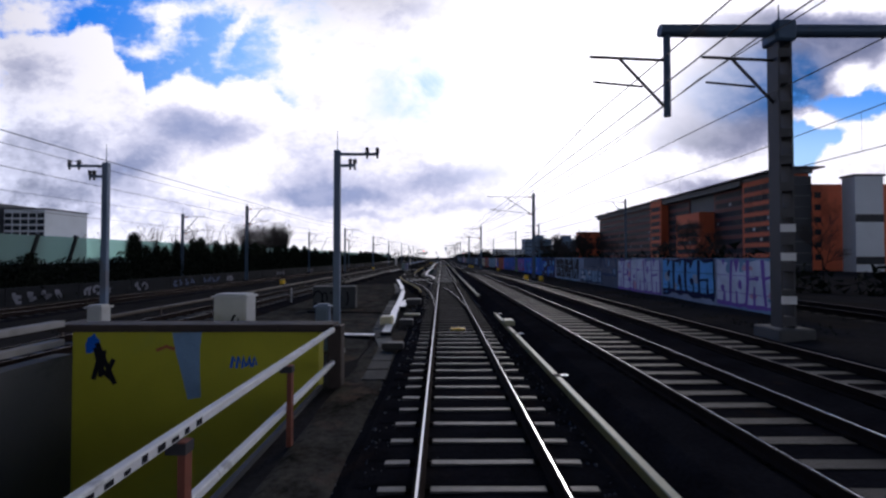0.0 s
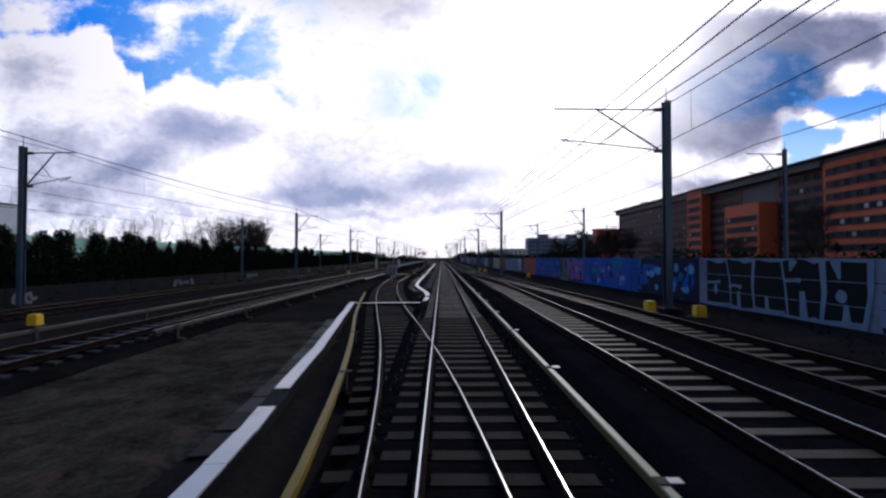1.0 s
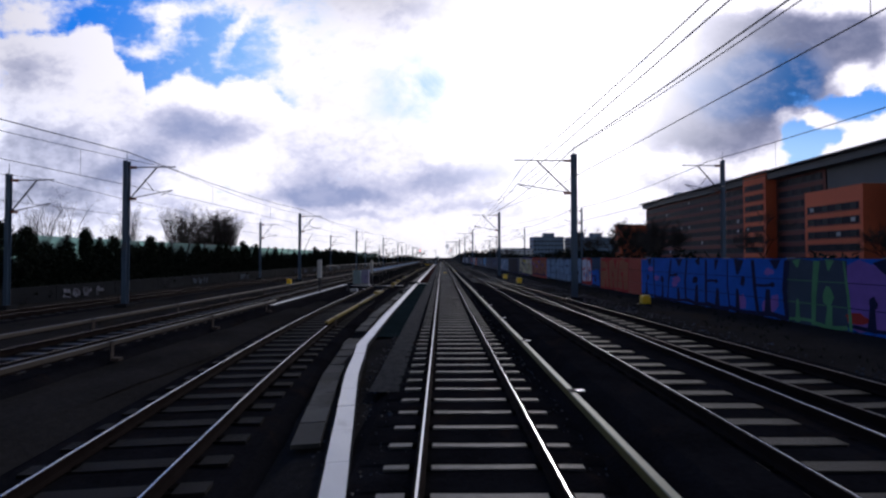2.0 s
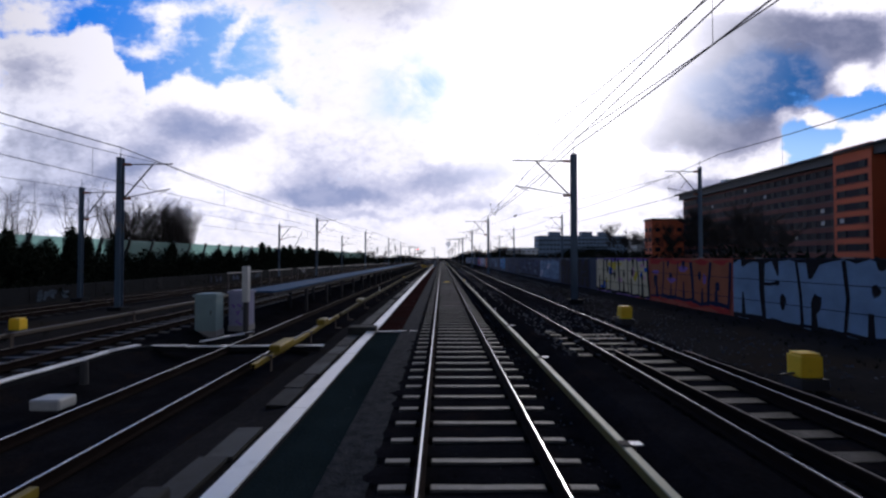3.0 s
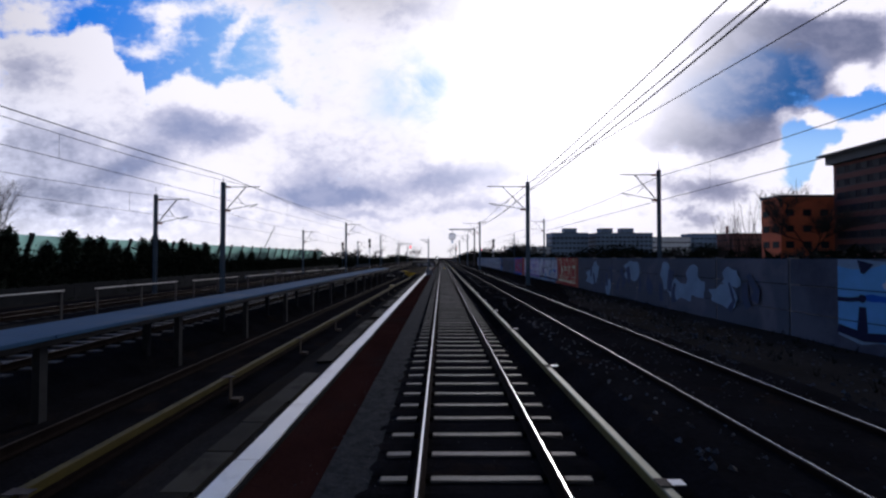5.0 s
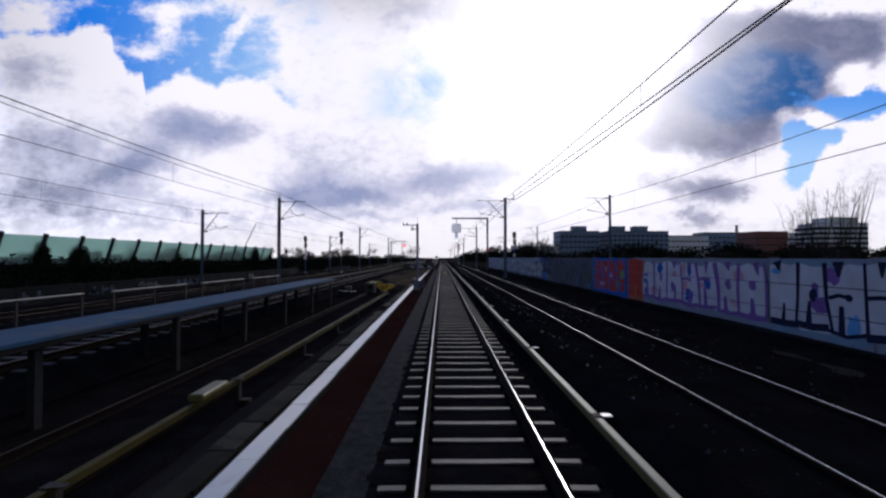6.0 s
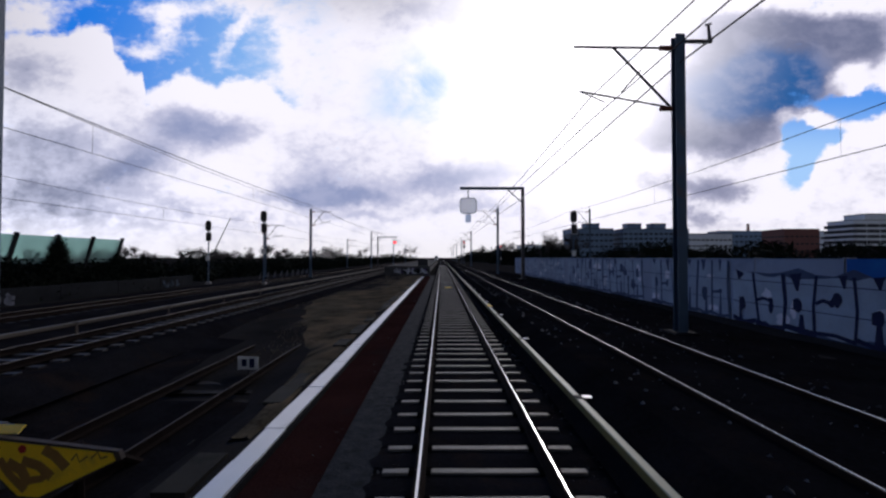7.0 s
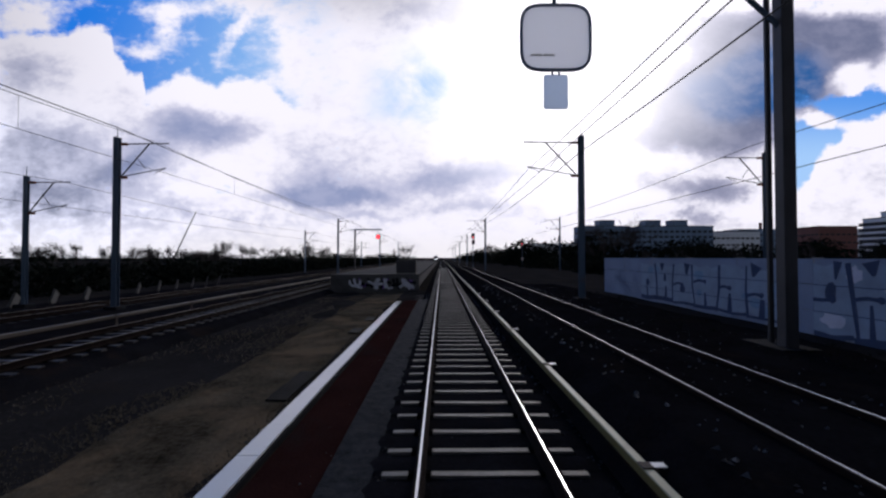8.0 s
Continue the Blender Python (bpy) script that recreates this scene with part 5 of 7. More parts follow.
rnd = random.Random(11)
spots = []
for k in range(60000):
    y = rnd.uniform(2, 258)
    x = rnd.choice((rnd.uniform(-1.7, 2.6), rnd.uniform(2.6, 5.9), rnd.uniform(-1.5, 2.9)))
    if x > 2.7:
        z = max(z_right(y) - 0.235 if abs(x - x_right(y)) < 1.6 else -9, ground_z(x, y))
    else:
        z = -0.215 if abs(x - MAIN_X) < 1.5 else ground_z(x, y) + 0.03
    spots.append((x, y, z))
scatter_stones("countless grey ballast stones between and beside the rails", spots, 12)


spots = []
for k in range(26000):
    y = rnd.uniform(2, 258)
    x = rnd.uniform(2.35, 8.6)
    if y > 150 and rnd.random() < 0.6:
        continue
    bed = z_right(y) - (0.235 if y < 88 else 0.11) if abs(x - x_right(y)) < 1.6 else -9
    spots.append((x, y, max(bed, ground_z(x, y)) + 0.01))
scatter_stones("coarse pale and dark stones strewn beside the railway track", spots, 23, 0.03, 0.06)


# ---------------------------------------------------------------- underpass pit, yellow wall and railing
def underpass():
    t = thing("underpass_well", "deep concrete stairwell whose end wall is painted yellow", "stairwell", kind="structure")
    bm = bmesh.new()
    box(bm, -7.5, -2.5, 9.0, 9.35, -4.2, 0.80)
    part("yellow_wall", bm, M_YWALL, t, "yellow painted wall with small tags")
    bm = bmesh.new()
    box(bm, -7.75, -2.2, 8.93, 9.45, 0.80, 0.95)
    part("coping", bm, M_TIMBER, t, "dark weathered coping")
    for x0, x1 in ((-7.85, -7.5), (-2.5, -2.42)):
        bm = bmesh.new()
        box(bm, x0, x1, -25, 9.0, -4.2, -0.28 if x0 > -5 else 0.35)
        # side walls are darker than the concrete beams above them
        part("side_wall", bm, M_BLOCK, t, "dark concrete side wall")
    for z in (0.55, 0.92):
        bm = bmesh.new()
        box(bm, -7.78, -7.58, -25, 8.9, z, z + 0.12)
        part("beam", bm, M_CONCRETE, t, "pale concrete beam")
    bm = bmesh.new()
    box(bm, -7.5, -2.5, -25, 9.0, -4.4, -4.2)
    part("floor_slab", bm, M_CONCRETE, t)
    tags = random.Random(8)

    def tag(name, bm, m):
        ob = part(name, bm, SPRAY[m], t)
        ob.matrix_basis = Matrix.Translation((-5, 9.0, 0))

    bm = bmesh.new()
    stroke(bm, [(-0.18, 0.79), (-0.16, 0.4), (-0.10, 0.0), (-0.02, -0.55)], 0.6, -0.006, 0.45)
    tag("painted_patch", bm, "silver")
    bm = bmesh.new()
    for k in range(5):
        stroke(bm, [(0.72 + 0.11 * k, 0.05 + tags.uniform(0, 0.06)), (0.76 + 0.11 * k, 0.30), (0.80 + 0.11 * k, tags.uniform(0.05, 0.2))], 0.05, -0.008)
    tag("tag", bm, "blue")
    bm = bmesh.new()
    blob(bm, -2.1, 0.55, 0.16, 0.2, -0.006, tags)
    tag("tag", bm, "blue")
    bm = bmesh.new()
    for k in range(6):
        stroke(bm, [(-2.1 + tags.uniform(0, 0.5), tags.uniform(-0.6, 0.1)), (-1.9 + tags.uniform(-0.2, 0.3), tags.uniform(0.1, 0.6))], 0.10, -0.009 - 0.0005 * k)
    tag("tag", bm, "black")
    bm = bmesh.new()
    stroke(bm, [(-0.8, 0.42), (-0.6, 0.5), (-0.42, 0.44)], 0.07, -0.006)
    tag("tag", bm, "orange")


underpass()


def railing():
    t = thing("railing", "white-topped steel railing with brown-red posts beside the stairwell", "railing")
    x = -2.2
    for z, lab in ((0.89, "scratched white top rail"), (0.23, "white lower rail")):
        bm = bmesh.new()
        box(bm, x - 0.045, x + 0.045, -6, 8.95, z - 0.09, z)
        bevel_all(bm, 0.012)
        part("rail", bm, M_RAILPAINT, t, lab)
    for y in (-3.6, -1.1, 1.4, 3.85, 6.3):
        bm = bmesh.new()
        box(bm, x + 0.047, x + 0.11, y - 0.05, y + 0.05, -0.32, 0.80)
        part("post", bm, M_BROWN, t)
        bm = bmesh.new()
        box(bm, x - 0.05, x + 0.12, y - 0.06, y + 0.06, 0.70, 0.79)
        part("bracket", bm, M_DARK, t)
    bm = bmesh.new()
    box(bm, x - 0.12, x + 0.16, 8.98, 9.30, -0.4, 0.92)
    bevel_all(bm, 0.02)
    part("end_post", bm, M_TIMBER, t, "thick dark brown end post")
    bm = bmesh.new()
    r = random.Random(4)
    for k in range(12):
        y = 2.2 + 0.17 * k
        box(bm, x + 0.046, x + 0.049, y, y + r.uniform(0.05, 0.1), 0.82, 0.82 + r.uniform(0.03, 0.06))
    part("scrawl", bm, SPRAY["black"], t)["kind"] = "stuff"


railing()


# ---------------------------------------------------------------- cable masts, cabinets
def cable_mast(x, y, top, side, label):
    t = thing("cable_mast", label, "mast", at=(x, y, -0.35), group="cable masts")
    h = top + 0.35
    bm = bmesh.new()
    box(bm, -0.09, 0.09, -0.07, 0.07, 0, h)
    bevel_all(bm, 0.015)
    part("column", bm, M_GREYPAINT, t)
    bm = bmesh.new()
    tube(bm, (0, 0, h), (0, 0, h + 0.55), 0.012, 0.008, 5)
    part("spike", bm, M_STEEL, t)
    for z, reach in ((h - 0.10, 1.15), (h - 0.42, 0.5)):
        bm = bmesh.new()
        box(bm, min(0, side * reach), max(0, side * reach), -0.035, 0.035, z - 0.04, z + 0.03)
        a = part("arm", bm, M_GREYPAINT, t)
        for f in (0.72, 0.97):
            bm = bmesh.new()
            for k in range(3):
                tube(bm, (side * reach * f, 0, z + 0.04 + 0.05 * k), (side * reach * f, 0, z + 0.075 + 0.05 * k), 0.06, 0.045, 8)
            tube(bm, (side * reach * f, 0, z - 0.12), (side * reach * f, 0, z - 0.04), 0.03, sides=6)
            part("insulator", bm, M_DARK, a)
    bm = bmesh.new()
    box(bm, -0.2, 0.2, -0.2, 0.2, -0.1, 0.12)
    bevel_all(bm, 0.02)
    part("base_plate", bm, M_CONCRETE, t)
    return t


cable_mast(-2.9, 12.1, 5.3, 1, "slim blue-grey steel mast with insulators on two short arms")
cable_mast(-10.2, 13.2, 5.2, -1, "slim blue-grey steel mast with insulators beside the far track")
cable_mast(-1.9, 198.4, 5.0, -1, "slim grey steel mast with insulators beside the white duct")


def mast_foot(x, y):
    """Switch box and slatted guard at the foot of the third cable mast."""
    t = thing("switch_box", "grey switch box with pale cap beside a mast", "switch box", at=(x, y, -0.34))
    bm = bmesh.new()
    box(bm, -0.1, 0.1, -0.1, 0.1, 0, 0.95)
    bevel_all(bm, 0.01)
    part("casing", bm, M_GREYPAINT, t)
    bm = bmesh.new()
    box(bm, -0.13, 0.13, -0.13, 0.13, 0.95, 1.02)
    part("cap", bm, M_SIGWHITE, t)
    for k, z in enumerate((0.2, 0.45, 0.7)):
        bm = bmesh.new()
        box(bm, 0.13, 0.75, -0.04, -0.01, z, z + 0.12, Matrix.Rotation(radians(-8 + 5 * k), 4, "Y"))
        part("slat", bm, M_GREYPAINT, t)
    bm = bmesh.new()
    box(bm, 0.70, 0.76, -0.009, 0.05, -0.1, 0.95)
    part("stake", bm, M_GREYPAINT, t)


mast_foot(-2.08, 197.9)


def cabinet(x, y, z, w, d, h, label, material=None, turn=0.0, roof=True, tags=(), legs=False):
    t = thing("cabinet", label, "cabinet", at=(x, y, z), group="lineside cabinets", turn=turn)
    material = material or M_CAB
    bm = bmesh.new()
    box(bm, -w / 2, w / 2, -d / 2, d / 2, 0.06, h)
    bevel_all(bm, 0.015)
    body = part("body", bm, material, t)
    bm = bmesh.new()
    box(bm, -w / 2 - 0.02, w / 2 + 0.02, -d / 2 - 0.02, d / 2 + 0.02, -0.15, 0.06)
    part("plinth", bm, M_CONCRETE, t)
    if roof:
        bm = bmesh.new()
        v = box(bm, -w / 2 - 0.05, w / 2 + 0.05, -d / 2 - 0.05, d / 2 + 0.05, h, h + 0.05)
        box(bm, -w / 2 + 0.03, w / 2 - 0.03, -d / 2 + 0.03, d / 2 - 0.03, h + 0.05, h + 0.10)
        part("lid", bm, material, t, "overhanging lid")
    bm = bmesh.new()
    box(bm, -w / 2 + 0.05, w / 2 - 0.05, -d / 2 - 0.012, -d / 2, 0.12, h - 0.06)
    door = part("door", bm, material, t)
    bm = bmesh.new()
    box(bm, w * 0.25, w * 0.25 + 0.03, -d / 2 - 0.035, -d / 2 - 0.012, h * 0.5, h * 0.5 + 0.14)
    part("handle", bm, M_DARK, door)
    r = random.Random(int(x * 10 + y))
    for c in tags:
        bm = bmesh.new()
        for k in range(4):
            a0, u0 = r.uniform(-w * 0.35, w * 0.3), r.uniform(0.15 * h, 0.8 * h)
            stroke(bm, [(a0, u0), (a0 + r.uniform(-0.15, 0.15), u0 + r.uniform(-0.2, 0.2)), (a0 + r.uniform(-0.25, 0.25), u0 + r.uniform(-0.3, 0.1))], 0.07, -d / 2 - 0.016 - 0.001 * k)
        part("scrawl", bm, SPRAY[c], t)
    return t


cabinet(-6.1, 12.9, -0.3, 0.95, 0.6, 1.45, "pale grey cabinet with red scrawls and a domed lid", tags=("red", "black", "red"))
cabinet(-3.35, 12.4, -0.35, 0.36, 0.3, 1.25, "narrow grey cabinet at the foot of a mast", M_GREYPAINT)
cabinet(-9.95, 12.7, -0.35, 0.42, 0.35, 1.2, "narrow white cabinet at the foot of a mast")
cabinet(-8.35, 94.2, -0.35, 0.72, 0.6, 1.28, "teal-grey cabinet beside the siding", M_TEALCAB, turn=4)
cabinet(-7.75, 95.4, -0.35, 0.7, 0.6, 1.3, "pale violet-grey cabinet beside the siding", M_LILACCAB, turn=-3, tags=("purple",))


def post_box(x, y, low, top, label, w=0.26):
    t = thing("post_box", label, "control box", at=(x, y, -0.4), group="control boxes on posts")
    bm = bmesh.new()
    tube(bm, (0, 0, 0), (0, 0, low + 0.4), 0.09, sides=10)
    part("post", bm, M_DARK, t)
    bm = bmesh.new()
    box(bm, -w / 2, w / 2, -0.12, 0.12, low + 0.4, top + 0.4)
    bevel_all(bm, 0.02)
    part("casing", bm, M_CAB, t, "white casing")
    bm = bmesh.new()
    box(bm, -0.2, 0.2, -0.2, 0.2, -0.1, 0.1)
    part("foot", bm, M_DARK, t)


post_box(-8.75, 82.6, 0.85, 2.15, "tall white box on a dark post beside the track")
post_box(-6.85, 93.8, 0.75, 2.0, "narrow white box on a dark post beside two cabinets", 0.2)


def point_machine(x, y, z, turn=0.0, size=1.0):
    t = thing("point_machine", "bright yellow box beside the switch rods", "point machine", at=(x, y, z), group="yellow lineside boxes", turn=turn)
    bm = bmesh.new()
    v = box(bm, -0.26, 0.26, -0.22, 0.22, 0.0, 0.52)
    bevel_all(bm, 0.04, 2)
    part("casing", bm, M_YELLOW, t)
    bm = bmesh.new()
    box(bm, -0.23, 0.23, -0.19, 0.19, 0.52, 0.58)
    bevel_all(bm, 0.02)
    part("lid", bm, M_YELLOW, t)
    bm = bmesh.new()
    box(bm, -0.32, 0.32, -0.3, 0.3, -0.25, 0.0)
    part("base", bm, M_DARK, t)
    bm = bmesh.new()
    tube(bm, (-0.26, 0, 0.08), (-0.62, 0, 0.02), 0.03, sides=6)
    part("rod", bm, M_DARK, t)
    t.matrix_basis = t.matrix_basis @ Matrix.Scale(size, 4)


for x, y, z, a in ((8.45, 42.5, 0.14, 5), (9.55, 41.0, 0.12, -4), (6.28, 86.2, 0.26, 0), (6.2, 93.2, 0.26, 3), (-15.4, 41.5, -0.25, 0), (-15.0, 94, -0.25, 0), (9.6, 72, 0.12, 0)):
    point_machine(x, y, z, a, 0.72 if y > 30 else 1.0)


# ---------------------------------------------------------------- concrete blocks and oddments
def graffiti_block():
    t = thing("concrete_block", "low grey concrete wall element with scrawled letters", "concrete barrier", at=(-5.76, 22.9, -0.42))
    bm = bmesh.new()
    box(bm, -1.0, 1.25, -0.25, 0.25, 0, 1.2)
    bevel_all(bm, 0.05, 2)
    # body is darker than its cap
    part("body", bm, M_DARKBLOCK, t)
    bm = bmesh.new()
    box(bm, -0.96, 1.21, -0.22, 0.22, 1.202, 1.225)
    part("cap", bm, M_CONCRETE, t, "pale concrete cap")
    r = random.Random(5)
    for c in range(5):
        turn, ra, ru, bend = r.uniform(0, 6.2), r.uniform(0.12, 0.3), r.uniform(0.2, 0.42), r.uniform(0.3, 0.8)
        bm = bmesh.new()
        stroke(bm, [(-0.72 + 0.36 * c + ra * math.cos(turn + bend * k), 0.6 + ru * math.sin(turn + bend * k)) for k in range(8)], r.uniform(0.04, 0.10), -0.256 - 0.001 * c)
        part("scrawl", bm, SPRAY["black"], t)


graffiti_block()


def sunk_board():
    bm = bmesh.new()
    box(bm, -0.08, 0.08, -3.7, 3.7, -0.05, 0.05)
    bevel_all(bm, 0.012)
    solid("flat_bar", bm, M_BOARD, "grey-brown weathered board lying beside the track", "board", at=(2.52, 21.6, -0.17))
    bm = bmesh.new()
    box(bm, -0.36, 0.36, -0.16, 0.16, 0, 0.10)
    bevel_all(bm, 0.03)
    solid("switch_cover", bm, M_CREAM, "pale yellow-grey steel cover beside the switch", "switch cover", at=(-1.3, 19.2, -0.27))
    # added near-black bar in place of the shadow along a trench edge
    bm = bmesh.new()
    box(bm, -1.9, 1.9, -0.12, 0.12, 0, 0.07)
    bevel_all(bm, 0.015)
    solid("flat_bar", bm, M_RUST, "dark bar standing for the shadow gap at a trench edge", "board", at=(-4.6, 20.9, -0.37), turn=-4)


sunk_board()


def kerb_stub(x, y):
    bm = bmesh.new()
    box(bm, -0.15, 0.15, -0.12, 0.12, -0.2, 0.30)
    bevel_all(bm, 0.02)
    solid("concrete_stub", bm, M_SLAB, "short square concrete stub among the slabs", "concrete block", at=(x, y, -0.36))


kerb_stub(-2.95, 83.2)


def marker_post(x, y, z, h, label, r=0.05, material=None):
    bm = bmesh.new()
    tube(bm, (0, 0, -0.2), (0, 0, h), r, r * 0.8, 8)
    solid("marker_post", bm, material or M_CAB, label, "post", at=(x, y, z))


marker_post(-8.7, 25.0, -0.42, 0.95, "slim pale marker post beside a concrete block")
marker_post(-4.9, 112.5, -0.5, 0.5, "small white marker post beside the siding", 0.04)


def trestle():
    t = thing("trestle", "small dark wooden trestle standing on the soil", "trestle", at=(-3.75, 13.8, -0.36))
    for s in (-0.3, 0.3):
        for e in (-0.18, 0.18):
            bm = bmesh.new()
            tube(bm, (s, e, -0.05), (s * 0.9, e * 0.25, 0.55), 0.03, sides=5)
            part("leg", bm, M_TIMBER, t)
    bm = bmesh.new()
    box(bm, -0.42, 0.42, -0.06, 0.06, 0.53, 0.60)
    part("beam", bm, M_TIMBER, t)


trestle()


def balise(y, x=0.56):
    t = thing("balise", "yellow transponder plate fixed between the rails", "transponder", at=(x, y, -0.17), group="transponders")
    bm = bmesh.new()
    box(bm, -0.24, 0.24, -0.13, 0.13, 0.0, 0.06)
    bevel_all(bm, 0.02)
    part("plate", bm, M_YELLOW, t)
    bm = bmesh.new()
    box(bm, -0.3, 0.3, -0.05, 0.05, -0.06, 0.0)
    part("bracket", bm, M_DARK, t)


for y in (14.9, 121.6, 231.6):
    balise(y)


def cover_box(x, y, z, label, m, w=0.34, d=0.55, h=0.16):
    bm = bmesh.new()
    box(bm, -w / 2, w / 2, -d / 2, d / 2, 0, h)
    bevel_all(bm, 0.03)
    solid("junction_box", bm, m, label, "junction box", "junction boxes", at=(x, y, z))


cover_box(2.16, 14.0, 0.155, "cream box on the conductor rail cover", M_COVER)
cover_box(2.12, 118.6, 0.155, "small yellow box on the conductor rail cover", M_YELLOW, 0.2, 0.4, 0.06)
cover_box(2.12, 215.5, 0.155, "small yellow box on the conductor rail cover", M_YELLOW, 0.2, 0.4, 0.06)
cover_box(-4.3, 80.6, -0.095, "yellow box on the conductor rail beside the siding", M_YCOVER, 0.3, 1.1, 0.16)
cover_box(-4.3, 90.4, -0.115, "yellow box on the conductor rail beside the siding", M_YCOVER, 0.3, 1.1, 0.16)
cover_box(-4.3, 94.3, -0.08, "yellow box on the conductor rail beside the siding", M_YCOVER, 0.28, 0.6, 0.18)
cover_box(-4.3, 101.5, -0.018, "dull yellowish box on the conductor rail beside the siding", M_SKIRT, 0.3, 0.9, 0.15)
cover_box(-4.3, 128.0, 0.002, "yellow box on the conductor rail beside the siding", M_YCOVER, 0.25, 0.8, 0.12)
cover_box(-4.3, 172.6, -0.22, "dull yellowish box on the conductor rail beside the siding", M_SKIRT, 0.28, 0.9, 0.13)
cover_box(-2.05, 16.4, -0.2, "cream cast box at the edge of the ballast", M_CREAM, 0.45, 0.5, 0.3)
cover_box(-1.3, 16.2, -0.24, "dark cast box at the edge of the ballast", M_DARK, 0.5, 0.4, 0.25)
cover_box(-1.35, 12.2, -0.25, "dark junction box at the edge of the ballast", M_DARK, 0.6, 0.3, 0.2)
cover_box(-2.75, 11.3, -0.34, "small yellow fitting on the soil", M_YELLOW, 0.25, 0.2, 0.12)
cover_box(-8.0, 201.2, -0.44, "low dark box with a pale worn lid", M_DARK, 0.5, 0.5, 0.3)
cover_box(-2.72, 93.6, -0.36, "wide concrete box set across the cable duct", M_SLAB, 0.95, 0.5, 0.30)
cover_box(-7.1, 86.7, -0.44, "low pale cast box on the soil beside the siding", M_CAB, 0.55, 0.4, 0.2)
marker_post(-8.05, 88.5, -0.44, 0.42, "short dark stub post beside the white duct", 0.09, M_DARK)
cover_box(-1.5, 23.3, -0.22, "dark point motor beside the switch", M_DARK, 0.8, 0.7, 0.3)

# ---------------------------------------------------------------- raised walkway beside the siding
M_DARKLEG = paint("dark_leg_concrete", (0.034, 0.036, 0.040), 0.85, 0, 0.3, 1.4, 0.3, 45, (0.018, 0.02, 0.022), 0.45, spec=0.2)


def walkway():
    t = thing("service_walkway", "narrow raised blue-grey walkway on concrete legs beside the siding", "walkway")
    y = 97.0
    bm = bmesh.new()
    box(bm, -8.6, -7.05, 0.02, 3.08, 0.82, 0.89)
    deck = mesh_of("deck_slab", bm, M_BLUEWALK)
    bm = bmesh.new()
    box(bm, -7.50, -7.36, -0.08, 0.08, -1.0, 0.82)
    leg = mesh_of("leg", bm, M_DARKLEG)
    # back row is darker: shade under the deck is put into its colour
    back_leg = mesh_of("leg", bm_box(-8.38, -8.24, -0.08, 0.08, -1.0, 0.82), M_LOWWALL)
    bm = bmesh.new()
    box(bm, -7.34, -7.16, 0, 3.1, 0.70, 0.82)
    # this beam is black to stand for the shaded gap below the deck
    beam = mesh_of("shade_beam", bm, M_BLACK)
    while y < 192:
        piece("deck_slab", deck, t, Matrix.Translation((0, y, 0)))
        piece("shade_beam", beam, t, Matrix.Translation((0, y, 0)))
        y += 3.1
    y = 102.3
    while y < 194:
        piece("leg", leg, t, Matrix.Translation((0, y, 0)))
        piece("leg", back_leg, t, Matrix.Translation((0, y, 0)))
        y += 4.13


walkway()


